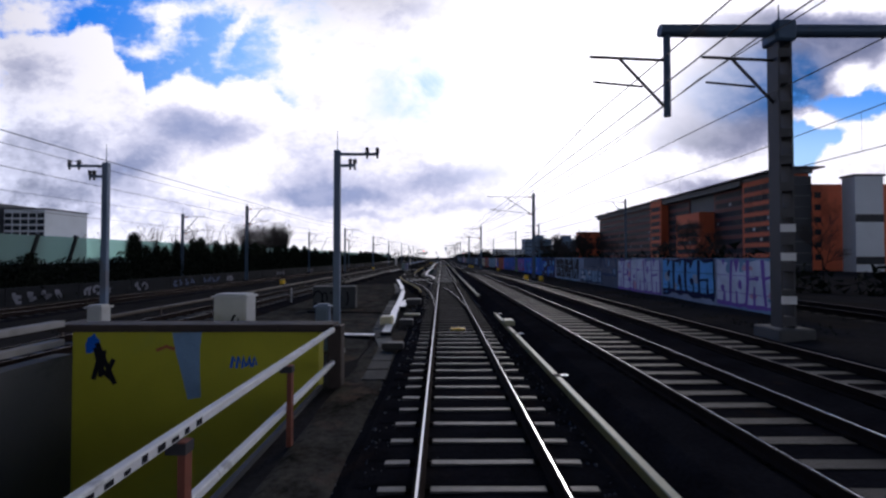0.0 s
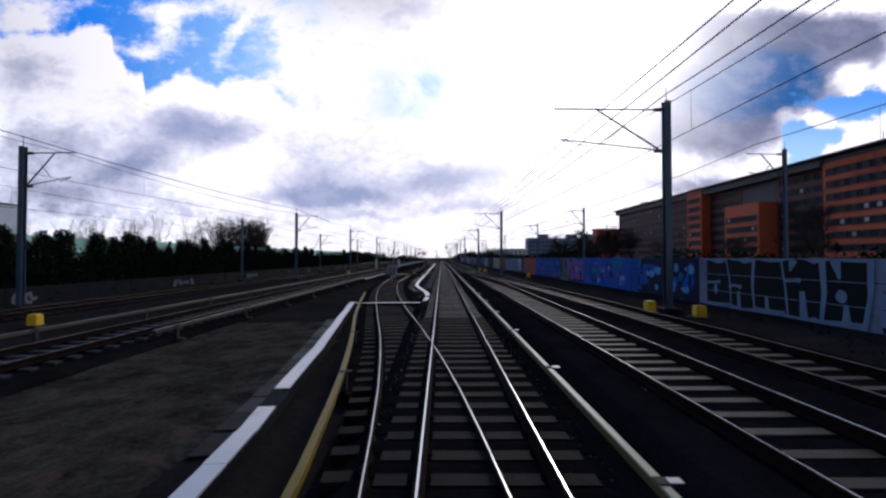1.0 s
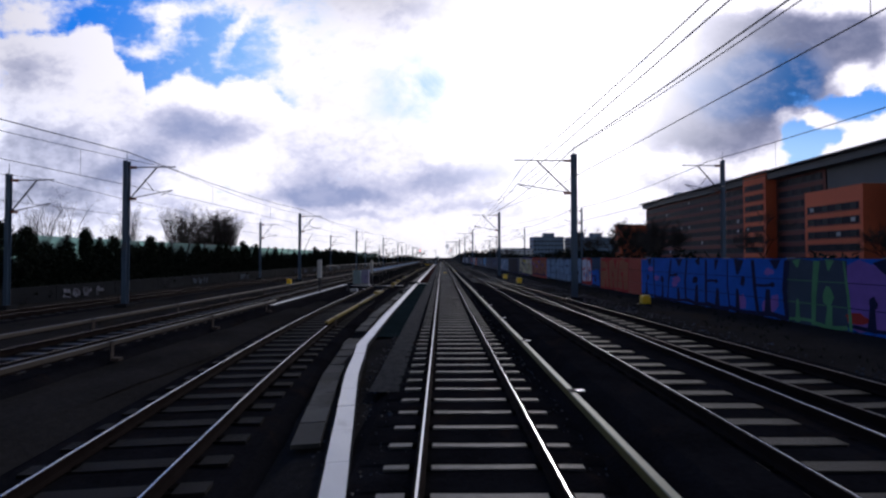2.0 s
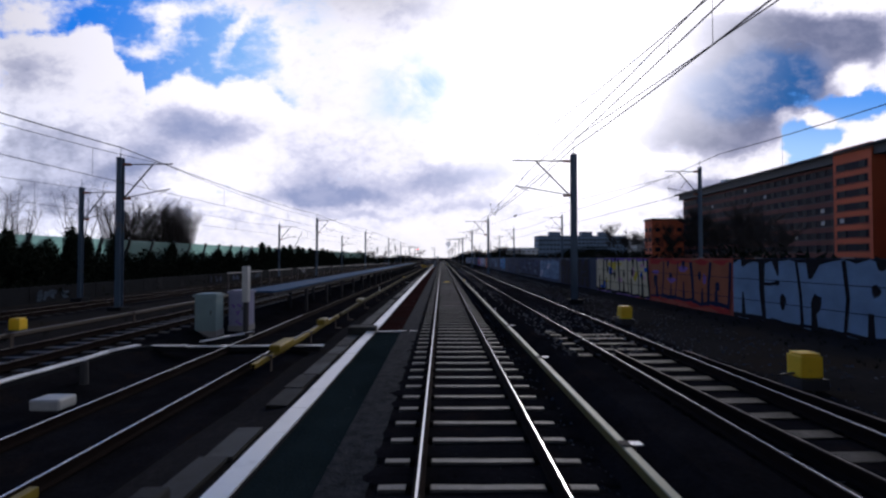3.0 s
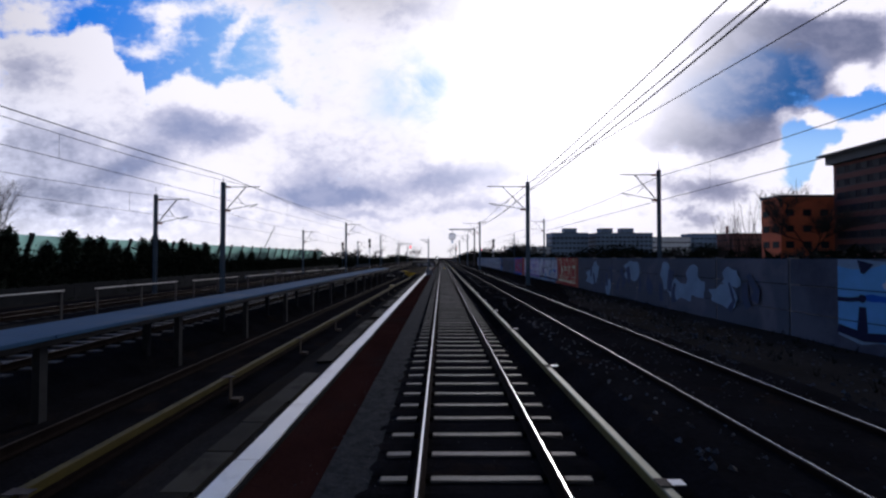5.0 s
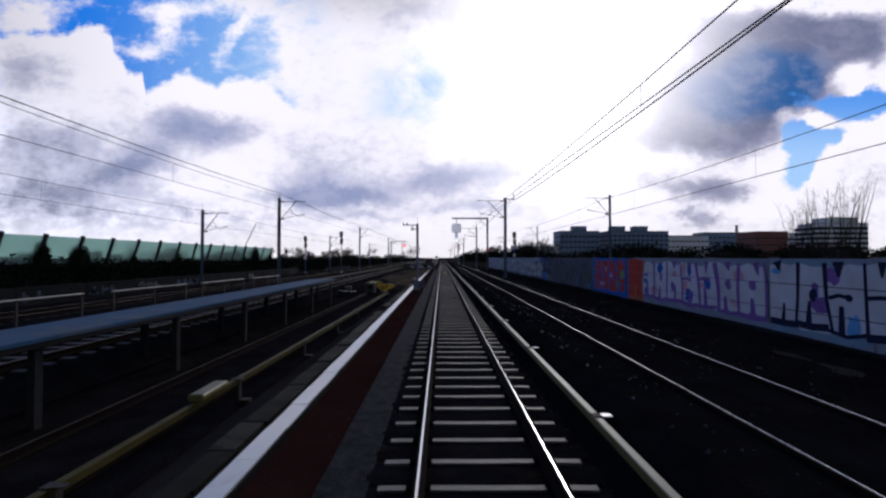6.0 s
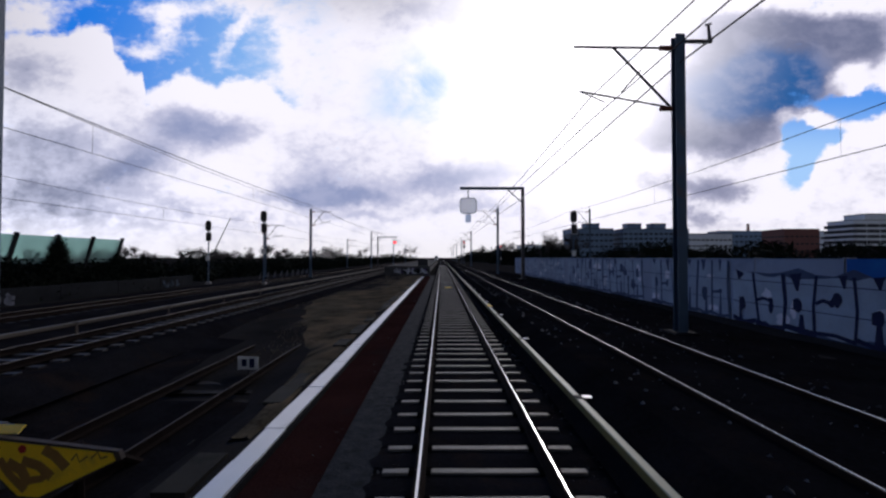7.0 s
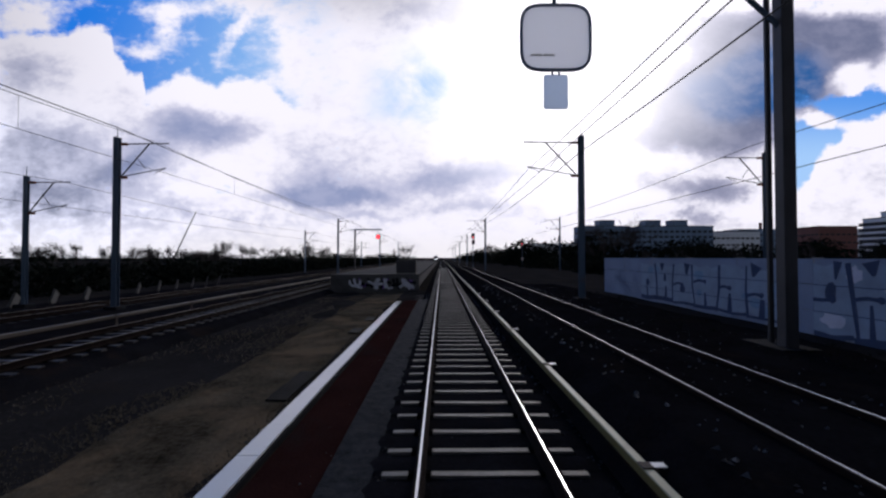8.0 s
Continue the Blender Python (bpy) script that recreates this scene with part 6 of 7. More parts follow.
def buffer_stop():
    t = thing("buffer_stop", "low yellow graffitied buffer stop at the end of the siding", "buffer stop", at=(-5.4, 202.0, -0.6))
    for s in (-0.75, 0.75):
        bm = bmesh.new()
        tube(bm, (s, 0.25, -0.35), (s, 0.2, 0.55), 0.06, sides=6)
        tube(bm, (s, 1.5, -0.35), (s, 0.2, 0.50), 0.06, sides=6)
        part("frame", bm, M_RUST, t)

    def slab(name, pts, shift, material, parent, label=""):
        bm = bmesh.new()
        f = [bm.verts.new(p) for p in pts]
        g = [bm.verts.new(v.co + Vector(shift)) for v in f]
        bm.faces.new(f)
        bm.faces.new(g[::-1])
        n = len(f)
        for k in range(n):
            bm.faces.new((f[k], g[k], g[(k + 1) % n], f[(k + 1) % n]))
        bmesh.ops.recalc_face_normals(bm, faces=bm.faces)
        return part(name, bm, material, parent, label)

    outline = [(-0.26, 0.0, 0.72), (1.42, 0.0, 0.52), (1.46, 0.0, 0.42), (0.46, 0.0, -0.08), (0.18, 0.0, -0.06), (-0.26, 0.0, 0.40)]
    rim = slab("rim", outline, (0, 0.07, 0.0), M_TIMBER, t, "dark folded edge of the plate")
    c = (0.5, 0.0, 0.35)
    inner = [(c[0] + (x - c[0]) * 0.93, -0.004, c[2] + (z - c[2]) * 0.88) for x, _, z in outline]
    slab("deflector", inner, (0, -0.012, 0), M_YELLOW, t, "yellow sloping plate with brown scrawls")
    slab("top_lip", [(-0.9, 0.02, 0.745), (0.16, 0.02, 0.735), (0.12, 0.16, 0.79), (-0.9, 0.16, 0.79)], (0, 0.01, -0.014), M_YELLOW, t)
    bm = bmesh.new()
    for width, line in ((0.10, [(-0.02, 0.44), (0.10, 0.26), (0.30, 0.06)]), (0.13, [(0.08, 0.40), (0.26, 0.30), (0.34, 0.12)]), (0.12, [(0.26, 0.42), (0.46, 0.36), (0.62, 0.22)]),
                        (0.09, [(0.36, 0.18), (0.50, 0.20), (0.60, 0.32)]), (0.13, [(0.52, 0.56), (0.66, 0.48), (0.80, 0.33)]), (0.025, [(0.86, 0.42), (0.92, 0.50), (0.96, 0.40), (1.06, 0.47)]),
                        (0.025, [(1.10, 0.44), (1.18, 0.52), (1.22, 0.44), (1.30, 0.47)]), (0.03, [(-0.14, 0.58), (-0.06, 0.64), (-0.02, 0.56)])):
        stroke(bm, line, width, -0.019 - width * 0.02)
    part("scrawl", bm, M_OCHRE, t)
    bm = bmesh.new()
    tube(bm, (0.26, -0.018, 0.56), (0.26, -0.026, 0.56), 0.05, sides=12)
    part("stud", bm, SPRAY["red"], t)
    bm = bmesh.new()
    box(bm, -1.25, -0.42, -0.35, 0.55, -0.2, 0.70)
    bevel_all(bm, 0.05)
    block = part("bumper_block", bm, M_DARK, t, "dark steel bumper block")
    bm = bmesh.new()
    tube(bm, (-0.75, -0.36, 0.35), (-0.75, -0.55, 0.35), 0.17, sides=14)
    part("bumper", bm, M_RUST, block)


M_OCHRE = paint("ochre_spray", (0.30, 0.15, 0.035), 0.7, 0, 0.3, 6, 0.05, 50)
buffer_stop()


def small_sign(x, y, z, w, h, label):
    t = thing("track_sign", label, "sign", at=(x, y, z))
    bm = bmesh.new()
    box(bm, -w / 2, w / 2, -0.012, 0.012, 0.15, 0.15 + h)
    part("plate", bm, M_SIGWHITE, t)
    bm = bmesh.new()
    box(bm, -0.02, 0.02, 0.013, 0.04, -0.3, 0.3)
    part("stake", bm, M_DARK, t)
    bm = bmesh.new()
    box(bm, w * 0.08, w * 0.32, -0.016, -0.013, 0.2, 0.1 + h)
    box(bm, -w * 0.3, -w * 0.06, -0.016, -0.013, 0.24, 0.08 + h)
    part("marking", bm, SPRAY["navy"], t)


small_sign(-5.2, 208.2, -0.85, 0.55, 0.34, "small white sign with dark marks on the old rails")


# ---------------------------------------------------------------- signals and signal gantry
def rounded_plate(w, h, d, r, n=5):
    bm = bmesh.new()
    ring = []
    for cx, cz, a0 in ((w / 2 - r, h / 2 - r, 0), (-w / 2 + r, h / 2 - r, 90), (-w / 2 + r, -h / 2 + r, 180), (w / 2 - r, -h / 2 + r, 270)):
        for k in range(n + 1):
            a = radians(a0 + 90 * k / n)
            ring.append((cx + r * math.cos(a), cz + r * math.sin(a)))
    f = [bm.verts.new((x, -d / 2, z)) for x, z in ring]
    g = [bm.verts.new((x, d / 2, z)) for x, z in ring]
    bm.faces.new(f)
    bm.faces.new(g[::-1])
    for k in range(len(ring)):
        j = (k + 1) % len(ring)
        bm.faces.new((f[k], g[k], g[j], f[j]))
    return bm


def head(parent, x, z, w, h, r, lamps=3, red=False):
    """A signal head: black face, white rim, hooded lamps."""
    bm = rounded_plate(w, h, 0.06, r)
    bmesh.ops.translate(bm, verts=bm.verts, vec=(x, 0.035, z))
    rim = part("head_plate", bm, M_SIGWHITE, parent, "plate with a white rim")
    bm = rounded_plate(w - 0.09, h - 0.09, 0.06, r * 0.8)
    bmesh.ops.translate(bm, verts=bm.verts, vec=(x, -0.005, z))
    part("face", bm, M_BLACK, rim)
    for k in range(lamps):
        zz = z + h * 0.62 * (0.5 - (k + 0.5) / lamps)
        bm = bmesh.new()
        tube(bm, (x, -0.04, zz), (x, -0.22, zz), 0.095, sides=12, caps=False)
        part("hood", bm, M_BLACK, rim)
        bm = bmesh.new()
        tube(bm, (x, -0.045, zz), (x, -0.05, zz), 0.085, sides=12)
        part("lamp", bm, M_REDLAMP if red and k == lamps - 1 else M_DARK, rim)


def signal(x, y, base, top, label, red=False, both=True):
    t = thing("railway_signal", label, "signal", at=(x, y, base), group="railway signals")
    h = top - base
    bm = bmesh.new()
    tube(bm, (0, 0.12, 0), (0, 0.12, h), 0.07, sides=8)
    part("post", bm, M_STEEL, t)
    head(t, 0, h - 0.55, 0.62, 1.15, 0.3, 3, red)
    if both:
        head(t, 0.05, h - 1.7, 0.58, 0.95, 0.16, 2)
    bm = bmesh.new()
    box(bm, -0.25, 0.25, 0.0, 0.3, 0.0, 0.25)
    part("foot", bm, M_CONCRETE, t)
    bm = bmesh.new()
    box(bm, -0.18, 0.18, -0.06, 0.05, h - 4.2, h - 3.7)
    part("number_plate", bm, M_SIGWHITE, t)


signal(-24.6, 241.5, -0.5, 6.2, "two-part black railway signal with white rims")
signal(-17.3, 238.0, -0.35, 6.85, "two-part black railway signal with white rims")
signal(12.3, 236.0, 0.2, 6.65, "two-part black railway signal standing behind the wall")
signal(5.95, 308.0, 0.15, 6.9, "distant signal showing a red light", True)
signal(16.9, 317.0, 0.0, 6.0, "distant signal showing a red light beside the trees", True, False)


def gantry(x, y, arm_x, top, base, label, sign=True, red=False):
    t = thing("signal_gantry", label, "gantry", at=(x, y, base))
    h = top - base
    s = 1 if arm_x > x else -1
    for d in (0.0, 0.5):
        bm = bmesh.new()
        q = 0.15 if d == 0.0 else 0.055
        box(bm, -q, q, d - q, d + q, 0, h)
        bevel_all(bm, 0.02)
        part("column", bm, M_DARK, t)
    bm = bmesh.new()
    box(bm, min(0.14 * -s, arm_x - x), max(0.14 * -s, arm_x - x), -0.14, 0.14, h, h + 0.26)
    part("beam", bm, M_STEEL, t)
    bm = bmesh.new()
    tube(bm, (s * 0.1, 0, h - 1.25), (s * 1.5, 0, h + 0.02), 0.06, sides=6)
    part("brace", bm, M_STEEL, t)
    bm = bmesh.new()
    box(bm, -0.45, 0.45, -0.4, 0.9, -0.4, 0.15)
    part("footing", bm, M_LOWWALL, t)
    hx = arm_x - x - s * 0.8
    bm = bmesh.new()
    tube(bm, (hx, 0, h), (hx, 0, h - 0.86), 0.05, sides=8)
    part("hanger", bm, M_STEEL, t)
    if sign:
        for d in (-0.09, 0.09):
            bm = bmesh.new()
            tube(bm, (hx + d, -0.1, h - 2.34), (hx + d * 0.8, -0.1, h - 2.47), 0.025, sides=6)
            part("strap", bm, M_STEEL, t)
        bm = rounded_plate(1.60, 1.52, 0.05, 0.40)
        bmesh.ops.translate(bm, verts=bm.verts, vec=(hx, -0.1, h - 1.60))
        rim = part("sign_board", bm, M_GLAREBOARD, t, "pale rounded board")
        # white bars painted for gaps where light comes through
        for d in (-0.46, -0.16):
            bm = rounded_plate(0.26, 0.05, 0.02, 0.02)
            bmesh.ops.translate(bm, verts=bm.verts, vec=(hx + d, -0.15, h - 2.02))
            part("slot", bm, M_SIGWHITE, rim, "white bar for a bright gap")
        bm = rounded_plate(0.56, 0.80, 0.03, 0.06)
        bmesh.ops.translate(bm, verts=bm.verts, vec=(hx, -0.1, h - 2.86))
        part("lower_box", bm, M_HAZEBOX, t, "blue-grey box hung below the board")
        bm = bmesh.new()
        ring = [(0.80 * math.copysign(min(1, abs(math.cos(a)) ** 0.45), math.cos(a)), 0.76 * math.copysign(min(1, abs(math.sin(a)) ** 0.45), math.sin(a))) for a in [2 * math.pi * k / 40 for k in range(41)]]
        path_tube(bm, [(hx + a, -0.12, h - 1.60 + c) for a, c in ring], 0.04, 6)
        part("board_rim", bm, M_GREYPAINT, rim, "grey rim")
    else:
        bm = rounded_plate(0.9, 0.9, 0.1, 0.25)
        bmesh.ops.translate(bm, verts=bm.verts, vec=(hx, -0.1, h - 1.35))
        part("board", bm, M_BLACK, t)
        bm = bmesh.new()
        tube(bm, (hx, -0.16, h - 1.4), (hx, -0.17, h - 1.4), 0.28, sides=14)
        part("lamp", bm, M_REDLAMP, t, "red signal light")
    return t


gantry(8.03, 238.4, 1.85, 9.0, 0.1, "steel signal gantry with a rounded board hung over the track")
gantry(-18.0, 317, -12.4, 8.0, -0.4, "distant steel gantry with a red light", sign=False)


# ---------------------------------------------------------------- portal mast at the start
def portal(x, y, base, top):
    t = thing("portal_mast", "dark riveted steel portal mast that carries wires over two tracks", "mast", at=(x, y, base))
    h = top - base
    bm = bmesh.new()
    s = 0.2
    for sx in (-s, s - 0.05):
        box(bm, sx, sx + 0.05, -s, s, 0, h)
    k = 0.3
    while k < h - 0.3:
        box(bm, -s + 0.05, s - 0.05, -s, s, k, k + 0.25)
        k += 0.75
    part("column", bm, M_DARK, t)
    bm = bmesh.new()
    box(bm, -0.3, 0.3, -0.3, 0.3, h - 0.55, h + 0.05)
    bevel_all(bm, 0.06)
    part("cap", bm, M_STEEL, t)
    bm = bmesh.new()
    tube(bm, (-3.4, 0, h - 0.15), (6.5, 0, h - 0.15), 0.17, sides=12)
    part("crossbeam", bm, M_STEEL, t, "round steel crossbeam")
    bm = bmesh.new()
    tube(bm, (-3.2, 0, h - 0.2), (-3.2, 0, h - 2.6), 0.10, sides=8)
    part("drop_post", bm, M_STEEL, t)
    for ox in (-3.2, 0.0):
        bm = bmesh.new()
        tube(bm, (ox, 0, h - 1.0), (ox - 2.2, 0, h - 0.9), 0.04, sides=6)
        tube(bm, (ox, 0, h - 2.4), (ox - 1.35, 0, h - 0.95), 0.04, sides=6)
        tube(bm, (ox - 0.7, 0, h - 1.75), (ox - 2.1, 0, h - 1.62), 0.03, sides=6)
        part("cantilever", bm, M_DARK, t)
    bm = bmesh.new()
    tube(bm, (0, 0, h), (0, 0, h + 0.6), 0.03, 0.015, 6)
    part("spike", bm, M_STEEL, t)
    bm = bmesh.new()
    box(bm, -0.5, 0.5, -0.5, 0.5, -0.5, 0.25)
    bevel_all(bm, 0.04)
    part("footing", bm, M_BLOCK, t)
    for z in (0.9, 2.1, 2.9):
        bm = bmesh.new()
        box(bm, -s - 0.01, s + 0.01, -s - 0.02, -s - 0.005, z, z + 0.22)
        part("notice_plate", bm, M_SIGWHITE, t)


portal(9.6, 12.2, 0.12, 8.9)
cabinet(16.4, 14.5, 0.2, 1.3, 0.7, 1.1, "white lineside cabinet beyond the end of the wall")


# ---------------------------------------------------------------- far tracks beyond the line, guard rail
def guard_rail():
    t = thing("guard_rail", "pale steel guard rail in sections across the far track", "guard rail")
    y = 109.9
    while y < 200:
        z = float(np.interp(y, (84, 120, 200), (1.2, 1.15, 0.6)))
        bm = bmesh.new()
        tube(bm, (-15.6, y, z), (-15.6, y + 5.9, z - 0.02), 0.035, sides=6)
        part("handrail", bm, M_CAB, t)
        for k in range(3):
            bm = bmesh.new()
            box(bm, -15.63, -15.57, y + 0.1 + 2.85 * k - 0.03, y + 0.1 + 2.85 * k + 0.03, -0.45, z)
            part("post", bm, M_DARK, t)
        y += 7.5


guard_rail()


def x_far(y):
    return float(np.interp(y, (-10, 60, 120, 640), (-19.8, -19.2, -18.4, -17.4)))


ballast_bed(x_far, lambda y: -0.1, -12, 420, 1.6, "dark ballast under the farthest railway track", M_BALLAST)
track("railway_track", "outer railway track of dull rails on dark sleepers", x_far, lambda y: -0.1, -8, 420, "wood", M_OLDRAIL, parts_to=0)
track("railway_track", "railway track of dull rails beyond the end of the wall", lambda y: 14.8, lambda y: 0.45, -20, 60, "wood", M_OLDRAIL, parts_to=0)
ballast_bed(lambda y: 14.8, lambda y: 0.45, -25, 60, 1.6, "dark ballast beyond the end of the wall", M_BALLAST)


# ---------------------------------------------------------------- noise barrier across the line
def noise_barrier():
    t = thing("noise_barrier", "leaning noise barrier of green glass between dark posts", "noise barrier", kind="structure")
    step, y = 3.0, -40.0
    turn = Matrix.Rotation(radians(17), 4, "Y")
    bm = bmesh.new()
    box(bm, -0.10, 0.10, -0.11, 0.11, -0.8, 4.75)
    post = mesh_of("post", bm, M_BLACK)
    bm = bmesh.new()
    box(bm, -0.02, 0.02, 0.13, step - 0.13, 2.62, 4.6)
    pane = mesh_of("pane", bm, M_GREENGLASS)
    bm = bmesh.new()
    box(bm, -0.06, 0.06, 0.13, step - 0.13, -0.8, 2.58)
    panel = mesh_of("panel", bm, M_LOWWALL)
    while y < 236:
        m = Matrix.Translation((-28.6, y, -0.6)) @ turn
        piece("post", post, t, m)
        if y < 233:
            piece("pane", pane, t, m)
            piece("panel", panel, t, m)
        y += step


noise_barrier()


def low_wall():
    t = thing("wall_west", "low grey concrete wall with white scrawls below the hedge", "wall", kind="structure")
    bm = bmesh.new()
    box(bm, -0.15, 0.15, 0.02, 4.98, -0.8, 0.95)
    me = mesh_of("panel", bm, M_LOWWALL)
    r = random.Random(21)
    y = -30.0
    while y < 240:
        piece("panel", me, t, Matrix.Translation((-25.4, y, -0.45 + r.uniform(-0.02, 0.02))))
        if r.random() < 0.4:
            bm = bmesh.new()
            for c in range(r.randrange(2, 5)):
                for line in letter_strokes(r, 0.8, 0.7):
                    stroke(bm, [(0.3 + 0.9 * c + a, 0.0 + u) for a, u in line], 0.22, 0.0 - 0.001 * c)
            ob = part("scrawl", bm, SPRAY[r.choice(("grey", "slate", "dusk", "grey"))], t)
            ob.matrix_basis = Matrix.Translation((-25.235, y, -0.45)) @ Matrix.Rotation(math.pi / 2, 4, "Z")
        y += 5.0


low_wall()


def slanted_panels():
    t = thing("barrier_panels", "row of pale leaning panels along the far track", "barrier")
    for k in range(10):
        bm = bmesh.new()
        box(bm, -0.06, 0.06, -0.5, 0.5, 0, 0.8)
        ob = part("panel", bm, M_BLOCK, t)
        ob.matrix_basis = Matrix.Translation((-23.6, 252 + 2.4 * k, -0.5)) @ Matrix.Rotation(radians(-24), 4, "X") @ Matrix.Rotation(radians(30), 4, "Z")


slanted_panels()


def station_platform():
    t = thing("station_platform", "low concrete platform with a graffitied end wall", "platform")
    bm = bmesh.new()
    box(bm, -8.7, -1.75, 262.0, 262.4, -0.6, 0.98)
    part("end_wall", bm, M_BLOCK, t)
    r = random.Random(17)
    for c0, n in (("white", 4), ("black", 5), ("purple", 3)):
        for c in range(n):
            at = -7.5 + 5.5 * (c + r.random() * 0.4) / n
            for k, line in enumerate(letter_strokes(r, 1.1, 0.9)):
                bm = bmesh.new()
                stroke(bm, [(at + a, -0.2 + u) for a, u in line], 0.2, 261.99 - 0.003 * c - 0.0007 * k - (0.02 if c0 == "black" else 0.04 if c0 == "white" else 0))
                part("scrawl", bm, SPRAY[c0], t)
    bm = bmesh.new()
    box(bm, -8.7, -1.75, 262.4, 400, 0.80, 0.98)
    part("deck", bm, M_LOWWALL, t)
    bm = bmesh.new()
    box(bm, -8.5, -2.0, 262.4, 400, -0.6, 0.80)
    part("core", bm, M_DARK, t)
    bm = bmesh.new()
    box(bm, -8.66, -8.4, 262.5, 400, 0.984, 1.0)
    part("edge_strip", bm, M_SLAB, t)


station_platform()
block_at = cabinet(-2.9, 264.0, 0.98, 1.6, 1.4, 1.0, "dark hut on the end of the platform", M_DARK)

# ---------------------------------------------------------------- buildings
def window_row(parent, wall_m, xs, z, w, h, pane=None):
    """Windows let into a wall: frame and pane, on the wall's own plane (local x along, -y outward)."""
    pane = pane or M_PANE
    key = (round(w, 2), round(h, 2), pane.name)
    if key not in WINDOWS:
        bm = bmesh.new()
        for x0, x1, z0, z1 in ((-w / 2 - 0.08, w / 2 + 0.08, -h / 2 - 0.08, -h / 2), (-w / 2 - 0.08, w / 2 + 0.08, h / 2, h / 2 + 0.08), (-w / 2 - 0.08, -w / 2, -h / 2, h / 2), (w / 2, w / 2 + 0.08, -h / 2, h / 2)):
            box(bm, x0, x1, -0.10, 0.0, z0, z1)
        fr = mesh_of("window", bm, M_BANDS)
        bm = bmesh.new()
        box(bm, -w / 2, w / 2, -0.04, 0.0, -h / 2, h / 2)
        WINDOWS[key] = (fr, mesh_of("pane", bm, pane))
    fr, pn = WINDOWS[key]
    for x in xs:
        o = piece("window", fr, parent, wall_m @ Matrix.Translation((x, 0, z)))
        p = new("pane", pn)
        p.parent = o


WINDOWS = {}
M_BANDS = paint("dark_band", (0.045, 0.042, 0.05), 0.7, 0, 0.25, 0.4, 0.05, 5, spec=0.1)
M_LITPANE = paint("bright_window", (0.36, 0.38, 0.40), 0.15, 0, 0.1, 1, 0, 5)
FACE_LINE = Matrix.Rotation(-math.pi / 2, 4, "Z")      # a face that looks at the line (towards -x): local x runs towards -y


def shell(parent, name, x0, x1, y0, y1, z0, z1, material, label=""):
    bm = bmesh.new()
    box(bm, x0, x1, y0, y1, z0, z1)
    return part(name, bm, material, parent, label)


def orange_building():
    t = thing("office_building", "long orange brick office building under a dark overhanging roof", "building")
    X = 84.0
    rw = random.Random(12)
    # sections along the line: start, end, setback, top, material
    for a, b, back, top, m in ((104, 118, 0, 22.9, M_BRICK), (118, 133, 1.8, 22.2, M_BRICK2), (133, 146, -3.0, 16.6, M_BRICK), (146, 160, 1.8, 22.2, M_BRICK2), (160, 168, -1.0, 24.8, M_BRICK), (168, 226.5, 0.6, 22.2, M_BRICK2)):
        w = shell(t, "wall", X + back, X + (6.4 if a < 115 else 1.99), a, b - 0.02, -1.2, top, m)
        n = max(2, int((b - a - 2) / 2.3))
        for f in range(8 if top > 20 else 5):
            z = 1.6 + 2.75 * f
            if z > top - 1.2:
                break
            ms = Matrix.Translation((X + back, (a + b) / 2, 0)) @ FACE_LINE
            bm = bmesh.new()
            box(bm, X + back - 0.05, X + back - 0.003, a + 0.7, b - 0.7, z - 0.72, z + 0.72)
            part("window_band", bm, M_BANDS, t, "dark recessed band between windows")
            ms = Matrix.Translation((X + back - 0.052, (a + b) / 2, 0)) @ FACE_LINE
            at = [-(b - a) / 2 + 1.9 + (b - a - 3.8) * k / (n - 1) for k in range(n)]
            bright = [x for x in at if rw.random() < (0.16 if f < 5 else 0.05)]
            window_row(t, ms, [x for x in at if x not in bright], z, 1.5, 1.2)
            window_row(t, ms, bright, z, 1.0, 0.9, M_LITPANE)
            bm = bmesh.new()
            box(bm, X + back - 0.10, X + back - 0.003, a + 0.4, b - 0.4, z - 0.95, z - 0.78)
            part("string_course", bm, M_BRICK2 if m is M_BRICK else M_ROOF, t)
    shell(t, "core", X + 2.0, X + 6.3, 118.1, 226.4, -1.2, 22.2, M_ROOF, "dark recessed upper storeys")
    shell(t, "roof", X - 0.6, X + 6.6, 118.2, 227.1, 22.25, 24.0, M_ROOF, "dark overhanging roof storey")
    shell(t, "roof_edge", X - 2.0, X + 8.4, 101.6, 227.7, 24.0, 24.35, M_ROOF)
    shell(t, "roof_end", X + 0.5, X + 6.6, 103.0, 118.18, 22.92, 24.0, M_ROOF)
    # the end that looks back along the line
    g = shell(t, "glass_stair", X + 0.2, X + 6.2, 103.0, 103.99, -1.2, 22.2, M_PANE, "dark glazed stairwell")
    for k in range(8):
        bm = bmesh.new()
        box(bm, X + 0.2, X + 6.2, 102.9, 102.99, 0.5 + 2.8 * k, 0.7 + 2.8 * k)
        part("mullion", bm, M_ROOF, g)
    shell(t, "wing", X + 6.42, X + 29, 105.3, 125, -1.2, 20.6, M_BRICK)
    for f in range(6):
        window_row(t, Matrix.Translation((X + 8.6, 105.3, 0)), [-1.1, 1.1], 2.4 + 3.1 * f, 1.4, 1.3)
    for x, y, s in ((X + 4, 209, 2.2), (X + 6, 200, 1.6), (X + 3, 219, 1.2), (X + 5, 172, 1.5)):
        bm = bmesh.new()
        box(bm, x, x + 3, y, y + 3, 24.36, 24.36 + s)
        part("roof_plant", bm, M_PALE, t)
    bm = bmesh.new()
    tube(bm, (X + 2, 107, 24.3), (X + 2, 107, 27), 0.05, sides=5)
    part("mast", bm, M_DARK, t)


orange_building()


